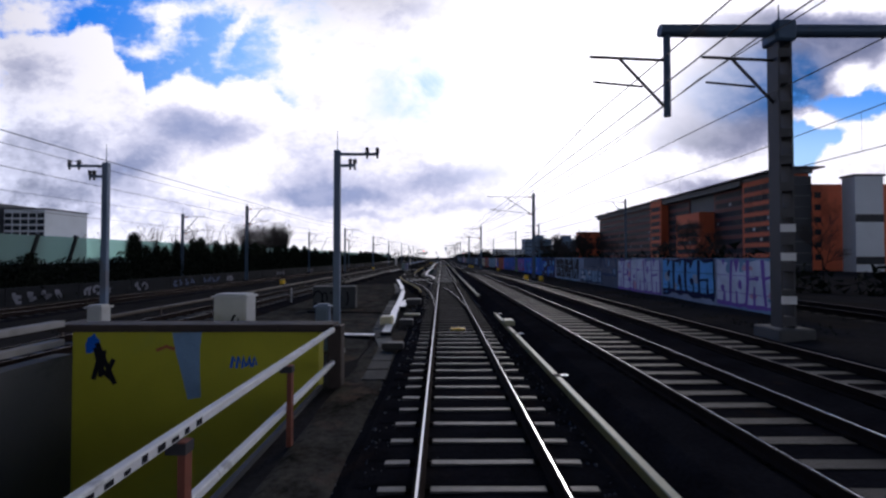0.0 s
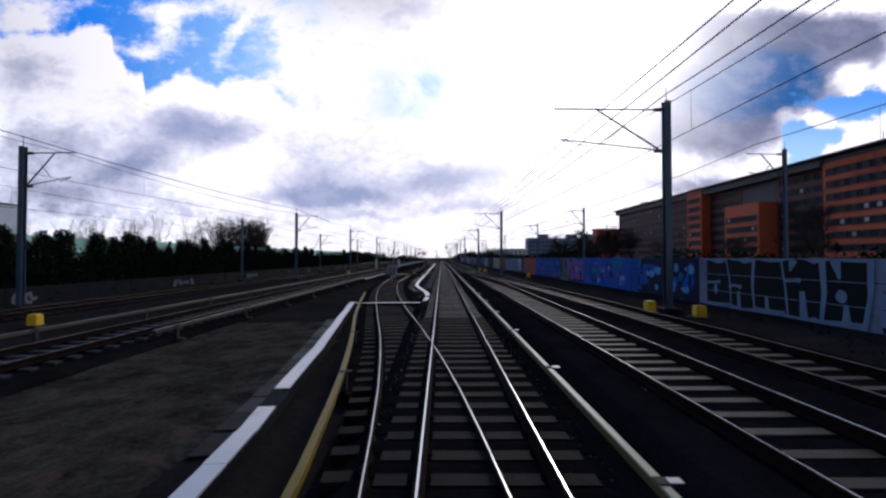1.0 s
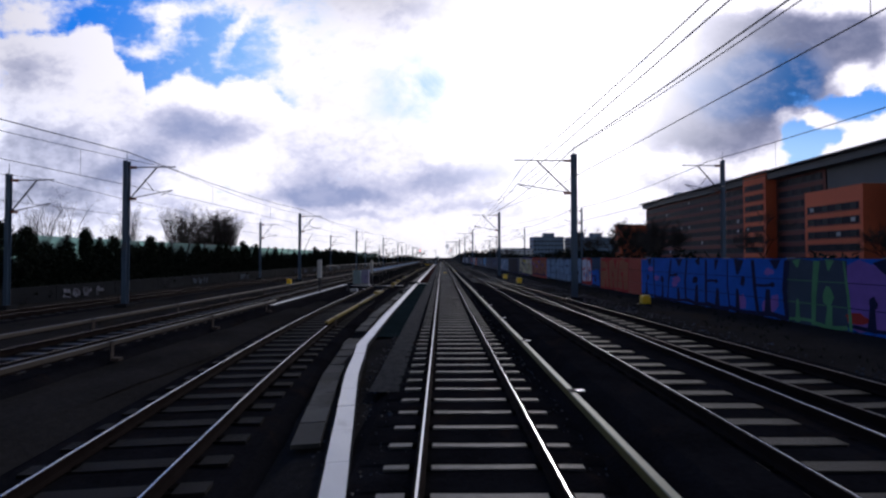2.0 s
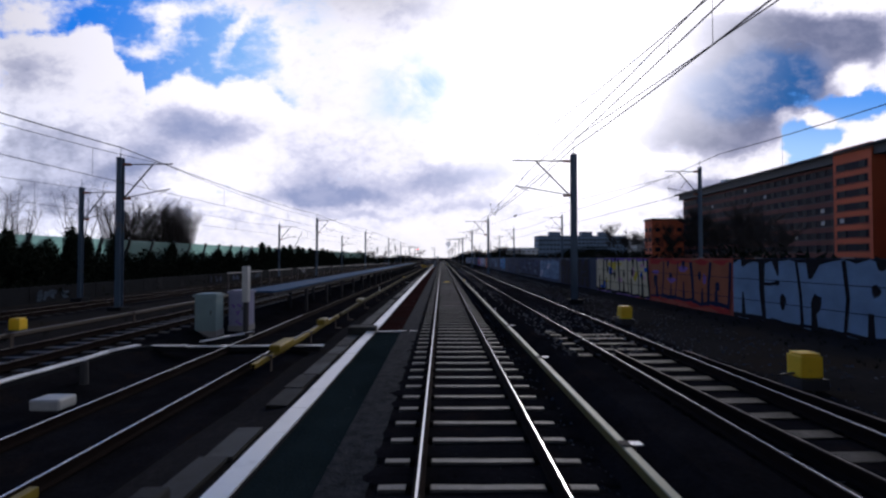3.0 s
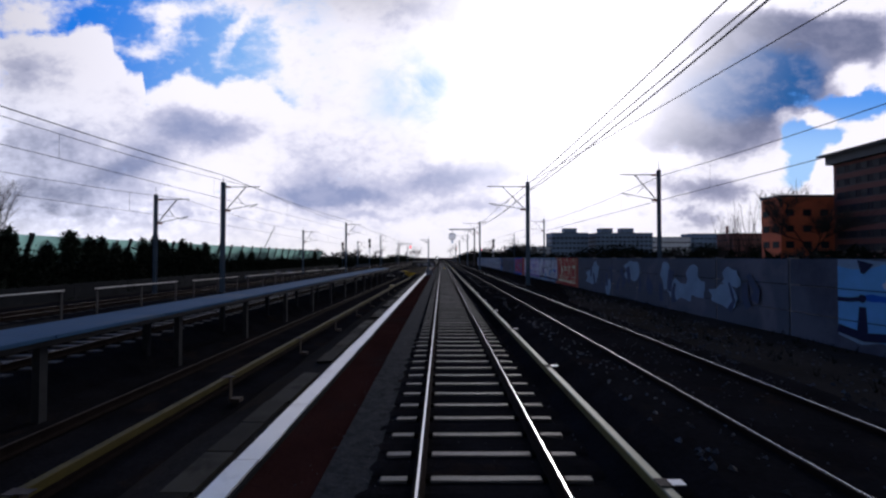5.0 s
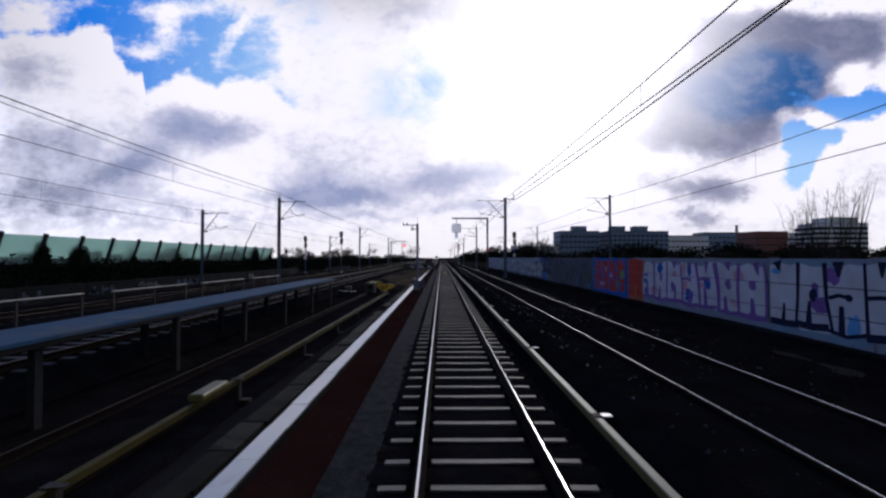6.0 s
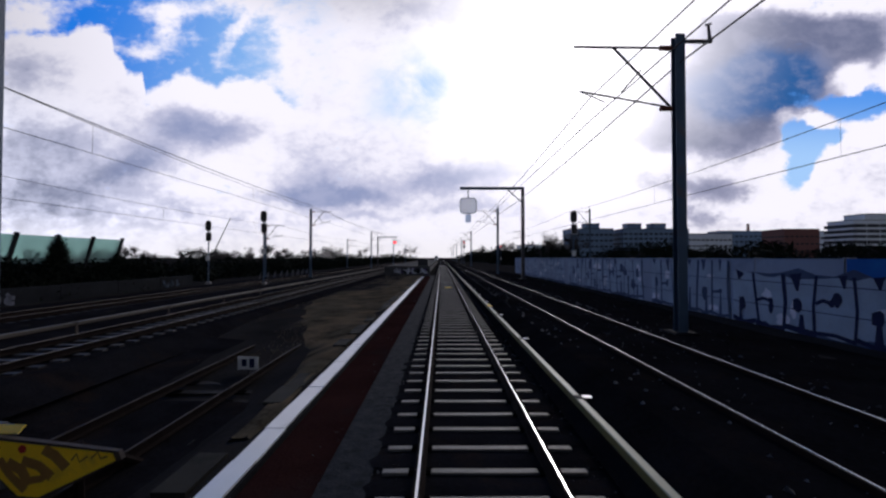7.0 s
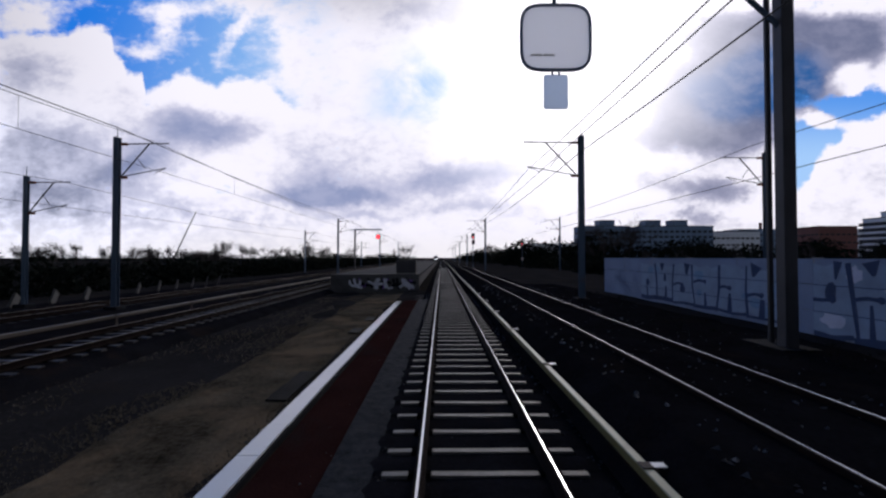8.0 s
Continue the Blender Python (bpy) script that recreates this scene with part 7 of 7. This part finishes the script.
def plain_building(name, label, x0, x1, y0, y1, top, material, floors, bays, win=(1.6, 1.3), pane=None, roof=None, side=True, base=-1.2):
    t = thing(name, label, "building")
    shell(t, "wall", x0, x1, y0, y1, base, top, material)
    shell(t, "roof", x0 - 0.3, x1 + 0.3, y0 - 0.3, y1 + 0.3, top, top + 0.5, roof or M_ROOF)
    step = (top - 1.5) / floors
    for f in range(floors):
        z = 1.6 + step * f
        window_row(t, Matrix.Translation(((x0 + x1) / 2, y0, 0)), [(-0.5 + (k + 0.5) / bays) * (x1 - x0) for k in range(bays)], z, win[0], win[1], pane)
        if side:
            n = max(2, int((y1 - y0) / 3.5))
            if x0 > 0:
                window_row(t, Matrix.Translation((x0, (y0 + y1) / 2, 0)) @ FACE_LINE, [(-0.5 + (k + 0.5) / n) * (y1 - y0) for k in range(n)], z, win[0], win[1], pane)
    return t


plain_building("brick_house", "low orange brick block with white-framed windows", 74.6, 90, 228.4, 234.0, 15.6, M_BRICK, 4, 4)
plain_building("pale_building", "pale grey office block with a row of small windows", 95.0, 101.5, 97, 100.2, 21.0, M_PALE, 2, 6, (1.0, 1.6), base=-1.2, side=False)
plain_building("far_building", "distant blue-grey slab block in the haze", 110, 146, 556, 580, 26.5, M_HAZE, 5, 9, (2.4, 1.4))
plain_building("far_building", "broad blue-grey building with two roof caps", 152, 207, 550, 575, 26, M_HAZE, 6, 13, (2.6, 1.4))
for x in (129, 165, 186):
    plain_building("roof_storey", "small flat-topped roof storey on a distant building", x - 6, x + 6, 558, 568, 31, M_HAZE, 1, 2, (3, 1.2), base=25.5, side=False)
plain_building("far_building", "long low pale hall with a flat roof", 207.5, 250, 560, 580, 22.5, M_PALE, 4, 11, (2.4, 1.2))
plain_building("far_building", "distant blue-grey hall below a chimney", 345, 428, 720, 745, 35, M_HAZE, 5, 14, (3.4, 1.6))
plain_building("far_building", "long low brown hall with a flat roof", 283, 312, 545, 570, 25.5, M_BRICK2, 4, 7, (2.4, 1.2))
plain_building("far_building", "pale blue-grey office wing with a flat roof", 360, 430, 604, 630, 27.5, M_PALE, 4, 12, (4.6, 1.9))
plain_building("far_building", "stepped office block with blue glass bands", 346, 391, 551, 575, 33.5, M_PALE, 7, 4, (10.4, 2.6))
plain_building("roof_storey", "upper storeys of the stepped office block", 358, 384, 553, 572, 39, M_PALE, 1, 2, (11, 2.0), base=34.0, side=False)
plain_building("far_building", "distant pale hall beside the trees", 70, 118, 560, 590, 13, M_PALE, 3, 9, (2.4, 1.2))
plain_building("apartment_tower", "white apartment tower with dark balconies", -156, -141.5, 152, 170, 19.5, M_PALE, 8, 5, (2.2, 1.4))

def tower_balconies():
    t = thing("balcony_tower", "dark balcony front of an apartment tower", "building")
    shell(t, "wall", -172, -156.2, 150, 168, -1.2, 21.5, M_ROOF)
    for f in range(8):
        shell(t, "balcony", -171, -155.6, 147.8, 149.9, 0.6 + 2.5 * f, 1.5 + 2.5 * f, M_PALE)


tower_balconies()


def chimney(x, y, h):
    bm = bmesh.new()
    tube(bm, (0, 0, 0), (0, 0, h), 3.0, 2.4, 12)
    solid("chimney", bm, M_BRICK2, "tall brick chimney among distant roofs", "chimney", at=(x, y, -1))


chimney(600, 1023, 69)


# ---------------------------------------------------------------- trees and hedges
def bare_tree(x, y, z, h, spread, seed, label, upright=0.0, twigs=260, group="bare trees", wide=0.8, stem=0.26, forks=5):
    """A leafless tree: tapered trunk, limbs that fork, and a crown of fine twigs."""
    r = random.Random(seed)
    t = thing("tree", label, "tree", at=(x, y, z), group=group)
    bm, bt = bmesh.new(), bmesh.new()

    def limb(p, d, ln, rad, depth):
        q = p + d * ln
        tube(bm if rad > 0.03 else bt, p, q, max(rad, 0.015), max(rad * 0.62, 0.01), 6 if rad > 0.1 else 3, caps=False)
        tips.append((q, d, ln))
        if depth == 0:
            return
        for _ in range(r.choice((2, 3, 3))):
            side = Vector((r.uniform(-1, 1), r.uniform(-1, 1), r.uniform(-0.15, 0.6))).normalized()
            nd = (d * (0.75 + upright) + side * spread).normalized()
            nd.z = max(nd.z, 0.05)
            limb(p + d * ln * r.uniform(0.35, 1.0), nd.normalized(), ln * r.uniform(0.62, 0.88), rad * 0.62, depth - 1)

    tips = []
    limb(Vector((0, 0, -0.2)), Vector((r.uniform(-0.06, 0.06), r.uniform(-0.06, 0.06), 1)).normalized(), h * stem, h * 0.012, forks)
    fine = ([p for p in tips if p[2] < h * 0.14] or tips) if stem > 0.2 else tips[2:]
    for _ in range(twigs):
        p, d, ln = r.choice(fine)
        nd = (d * 0.7 + Vector((r.uniform(-1, 1), r.uniform(-1, 1), r.uniform(-0.4, 1))) * 0.8 + Vector((0, 0, upright))).normalized()
        tube(bt, p - d * ln * r.uniform(0, 0.8), p + nd * h * r.uniform(0.03, 0.10), 0.010 + h * 0.0006, 0.006, 3, caps=False)
    tall = max(v.co.z for v in bt.verts)
    for b in (bm, bt):
        bmesh.ops.scale(b, vec=(h / tall * wide, h / tall * wide, h / tall), verts=b.verts)
    part("trunk", bm, M_BARK, t)
    part("crown", bt, M_TWIG, t)
    return t


def fan_tree(x, y, z, h, seed, label, stems=9, lean=0.32, group="bare trees", fine=1.0):
    """A leafless many-stemmed tree: stems fan out of one short trunk, each with rising side shoots and twigs."""
    r = random.Random(seed)
    t = thing("tree", label, "tree", at=(x, y, z), group=group)
    bm, bt = bmesh.new(), bmesh.new()
    base = Vector((0, 0, h * 0.07))
    tube(bm, (0, 0, -0.3), base, h * 0.016, h * 0.013, 7, caps=False)

    def shoot(b, p, d, ln, rad, bends):
        pts = [p]
        for k in range(bends):
            d = (d + Vector((r.uniform(-1, 1), r.uniform(-1, 1), r.uniform(-0.4, 0.7))) * 0.13).normalized()
            q = pts[-1] + d * ln / bends
            tube(b, pts[-1], q, rad * (1 - 0.85 * k / bends), rad * (1 - 0.85 * (k + 1) / bends), 4 if rad > 0.04 else 3, caps=False)
            pts.append(q)
        return pts

    for s in range(stems):
        a, k = 2 * math.pi * (s + r.random()) / stems, lean * math.sqrt(r.random())
        tall = h * r.uniform(0.72, 0.97) * (1 - 0.35 * k)
        pts = shoot(bm, base, Vector((math.cos(a) * k, math.sin(a) * k, 1)).normalized(), tall, h * r.uniform(0.005, 0.009), 6)
        for i in range(1, 7):
            for _ in range(r.choice((2, 3, 3))):
                p = pts[i - 1].lerp(pts[i], r.random())
                b = r.uniform(0, 6.28)
                d = Vector((math.cos(b), math.sin(b), r.uniform(0.7, 1.9))).normalized()
                side = shoot(bt, p, d, h * r.uniform(0.10, 0.22) * (1.15 - 0.1 * i), 0.022, 3)
                for _ in range(int(5 * fine)):
                    p2 = side[r.randrange(1, 4)]
                    b = r.uniform(0, 6.28)
                    d2 = (d + Vector((math.cos(b), math.sin(b), r.uniform(0, 0.9))) * 0.7).normalized()
                    tube(bt, p2, p2 + d2 * h * r.uniform(0.04, 0.09), 0.013, 0.005, 3, caps=False)
    part("trunk", bm, M_BARK, t)
    part("crown", bt, M_TWIG, t)
    return t


r = random.Random(31)
# wood across the line, tallest at its near edge
for k in range(14):
    fan_tree(-74 - 1.5 * k + r.uniform(-1, 1), r.uniform(194, 212), -1, r.uniform(17, 21), 100 + k, "tall bare bushy tree behind the noise barrier", 14, 0.34, fine=2.6)
for k in range(5):
    fan_tree(-73.0 - 1.8 * k, 196 + 3.2 * k, -1, r.uniform(18, 21.5), 110 + k, "tall bare bushy tree behind the noise barrier", 13, 0.3, fine=2.6)
for k in range(15):
    fan_tree(-60 - 3.1 * k + r.uniform(-1.5, 1.5), r.uniform(128, 162), -1, r.uniform(11.5, 17), 120 + k, "bare tree in the wood behind the noise barrier", 7, 0.3)
for k in range(3):
    fan_tree(-122 - 8 * k, r.uniform(140, 160), -1, r.uniform(9, 12), 136 + k, "slim bare tree beside the apartment tower", 4, 0.2)
# low growth in the distance across the line
for k in range(12):
    bare_tree(-150 + 12 * k + r.uniform(-4, 4), 470 + r.uniform(-30, 30), -1, r.uniform(8, 12), 0.75, 170 + k, "bare tree in a distant row", 0.1, 500)
for k in range(20):
    bare_tree(-165 + 6.2 * k + r.uniform(-3, 3), r.uniform(335, 420), -1, r.uniform(7, 10), 0.8, 340 + k, "small bare tree beyond the far tracks", 0.1, 520)
for k in range(10):
    bare_tree(-112 + 8.5 * k + r.uniform(-3, 3), 320 + r.uniform(-10, 30), -1, r.uniform(4.5, 6.5), 0.85, 190 + k, "low bare bush across the far tracks", 0.0, 700)
# behind the graffiti wall
for k in range(7):
    bare_tree(r.uniform(38, 62), 140 + 8 * k + r.uniform(-3, 3), -0.8, r.uniform(10, 15), 0.8, 300 + k, "tall bare shrubby tree in front of the brick building", 0.1, 1500)
for k in range(16):
    bare_tree(r.uniform(30, 62), 66 + 9.5 * k + r.uniform(-3, 3), -0.6, r.uniform(7, 11) * (0.55 if k > 10 else 1), 0.85, 200 + k, "bare shrubby tree behind the graffiti wall", 0.05, 620)
for k in range(10):
    bare_tree(r.uniform(36, 70), 222 + 11 * k + r.uniform(-4, 4), -0.8, r.uniform(4, 5.5), 0.85, 230 + k, "bare shrubby tree behind the graffiti wall", 0.05, 420)
for k, (x, h) in enumerate(((96.5, 17.5), (98.8, 19.5), (102.4, 22), (106.2, 23.5), (111.6, 26), (113.4, 23), (117, 26.5))):
    fan_tree(x, 280 + 0.6 * k, -1, h, 250 + k, "slim bare poplar in a row", 5, 0.028, "poplars", 0.9)
for k in range(12):
    bare_tree(r.uniform(18, 52), 290 + 16 * k + r.uniform(-5, 5), -0.8, r.uniform(8, 12), 0.85, 270 + k, "dark bare tree beside the line ahead", 0.05, 420)


def leaf_mass(name, label, lumps, seed, per, leaf, material, category="hedge"):
    """A hedge of many small leaf blades, with an uneven outline."""
    rr = np.random.RandomState(seed)
    vs, fs = [], []
    for cx, cy, cz, rx, ry, rz in lumps:
        n = int(per * rx * rz)
        u = rr.normal(size=(n, 3))
        u /= np.linalg.norm(u, axis=1)[:, None]
        rad = rr.uniform(0.55, 1.05, n)[:, None]
        c = u * rad * (rx, ry, rz) + (cx, cy, cz)
        a, b = rr.normal(size=(n, 3)) * leaf, rr.normal(size=(n, 3)) * leaf
        k = len(vs)
        tri = np.stack([c, c + a, c + b], 1).reshape(-1, 3)
        vs.extend(map(tuple, tri))
        fs.extend((k + 3 * i, k + 3 * i + 1, k + 3 * i + 2) for i in range(n))
    me = bpy.data.meshes.new(name)
    me.from_pydata(vs, [], fs)
    me.materials.append(material)
    return tagged(new(name, me), label, category, kind="stuff")


rr = random.Random(77)
lumps = []
y = -30.0
while y < 236:
    full = 36 < y < 186
    lumps.append((-26.9, y, 0.7 if full else 0.5, 0.9, 1.4, rr.uniform(1.9, 2.5) if full else rr.uniform(1.55, 1.85)))
    if rr.random() < 0.5:
        lumps.append((-25.9, y, -0.2, 0.7, 1.2, rr.uniform(0.7, 1.4)))
    y += rr.uniform(1.0, 1.6)
leaf_mass("hedge", "dark evergreen ivy hedge along the foot of the noise barrier", lumps, 5, 420, 0.13, M_HEDGE)
lumps = []
y = -40.0
while y < 234:
    share = 0.95 if (36 < y < 115 or 138 < y < 184) else 0.6 if 115 <= y <= 138 else 0.3
    for part_of in range(2):
        if rr.random() < share:
            high = rr.uniform(2.9, 4.4) if share > 0.8 else rr.uniform(2.2, 3.9)
            lumps.append((-28.0 + 0.3 * (high - 1.5), y + 1.5 * part_of * (share > 0.8) + rr.uniform(-0.2, 0.2), high - 1.1, 0.5, rr.uniform(0.35, 0.85), 1.3))
    y += 3.0
leaf_mass("ivy", "dark ivy clumps climbing the posts of the barrier", lumps, 15, 3200, 0.10, M_IVY, "ivy")
lumps = []
y = 225.0
while y < 640:
    lumps.append((-34 + rr.uniform(-3, 3), y, 0.2, 3.5, 3.5, rr.uniform(1.5, 2.2)))
    y += rr.uniform(3, 5)
leaf_mass("hedge", "dark thicket along the far side of the tracks", lumps, 6, 90, 0.3, M_HEDGE, "thicket")
lumps = []
y = 22.0
while y < 330:
    lumps.append((x_wall(min(y, 255)) + rr.uniform(8, 22), y, 0.3, 3.0, 2.5, rr.uniform(1.4, 2.9)))
    y += rr.uniform(1.6, 3.2)
leaf_mass("thicket", "dark tangled thicket behind the graffiti wall", lumps, 7, 110, 0.24, M_HEDGE, "thicket")
lumps = []
for k in range(70):
    yy = rr.uniform(300, 640)
    lumps.append((rr.uniform(16, 60), yy, 1.0, 6, 6, rr.uniform(2.5, 6.5)))
leaf_mass("thicket", "dark wooded bank beside the line ahead", lumps, 8, 22, 0.5, M_HEDGE, "wood")
lumps = []
for k in range(90):
    yy = rr.uniform(500, 1100)
    lumps.append((rr.choice((-1, 1)) * rr.uniform(40, 420), yy, 1.0, 14, 8, rr.uniform(3, 8)))
for k in range(70):
    lumps.append((rr.uniform(95, 440), rr.uniform(440, 500), 1.0, 12, 8, rr.uniform(7, 12)))
leaf_mass("far_woods", "dark distant woods on the horizon", lumps, 9, 5, 0.9, M_HEDGE, "wood")


# grass tufts on the bare soil
def tufts(label, zones, seed, material):
    rr2 = np.random.RandomState(seed)
    vs, fs = [], []
    for x0, x1, y0, y1, n, h in zones:
        for _ in range(n):
            x, yy = rr2.uniform(x0, x1), rr2.uniform(y0, y1)
            if noise.noise(Vector((x * 0.5, yy * 0.25, 7))) < -0.05:
                continue
            z = ground_z(x, yy)
            for _b in range(5):
                a, ln = rr2.uniform(0, 6.28), h * rr2.uniform(0.5, 1.2)
                dx, dy = math.cos(a), math.sin(a)
                k = len(vs)
                vs.extend([(x - dy * 0.010, yy + dx * 0.010, z - 0.03), (x + dy * 0.010, yy - dx * 0.010, z - 0.03), (x + dx * ln * 0.7, yy + dy * ln * 0.7, z + ln)])
                fs.append((k, k + 1, k + 2))
    me = bpy.data.meshes.new("grass")
    me.from_pydata(vs, [], fs)
    me.materials.append(material)
    tagged(new("grass", me), label, "grass", kind="stuff")


tufts("thin dry yellowed grass on bare soil", [(-8.5, -2.9, 209, 262, 7000, 0.05), (-6.2, -2.7, 214, 262, 16000, 0.05), (-8.0, -6.9, 192, 262, 900, 0.06)], 4, M_GRASS)
tufts("low dark weeds along the foot of the graffiti wall", [(6.8, 9.4, 100, 255, 3500, 0.14), (8.5, 11.8, 12, 100, 1800, 0.12), (-16, -13.2, 0, 255, 1500, 0.15)], 5, M_HEDGE)


# ---------------------------------------------------------------- far train, leaning boom
def far_train():
    t = thing("metro_train", "distant metro train coming along the line", "train", at=(-4.4, 560, 0.1))
    bm = bmesh.new()
    box(bm, -1.35, 1.35, 0, 40, 0.5, 3.6)
    bevel_all(bm, 0.2, 2)
    part("body", bm, M_PALE, t)
    bm = bmesh.new()
    box(bm, -1.1, 1.1, -0.03, 0.0, 1.9, 3.1)
    part("windscreen", bm, M_PANE, t)
    for s in (-0.9, 0.9):
        bm = bmesh.new()
        tube(bm, (s, -0.02, 1.2), (s, -0.06, 1.2), 0.16, sides=10)
        part("headlamp", bm, M_HEADLAMP, t)
        for y in (4, 14, 26, 36):
            bm = bmesh.new()
            tube(bm, (s * 0.8 - 0.05, y, 0.4), (s * 0.8 + 0.05, y, 0.4), 0.42, sides=14)
            part("wheel", bm, M_DARK, t)


far_train()
bm = bmesh.new()
tube(bm, (0, 0, 0), (11.5, 0, 24.5), 0.35, 0.2, 8)
solid("leaning_boom", bm, M_DARK, "thin leaning boom standing among far trees", "boom", at=(-125, 425, -1))
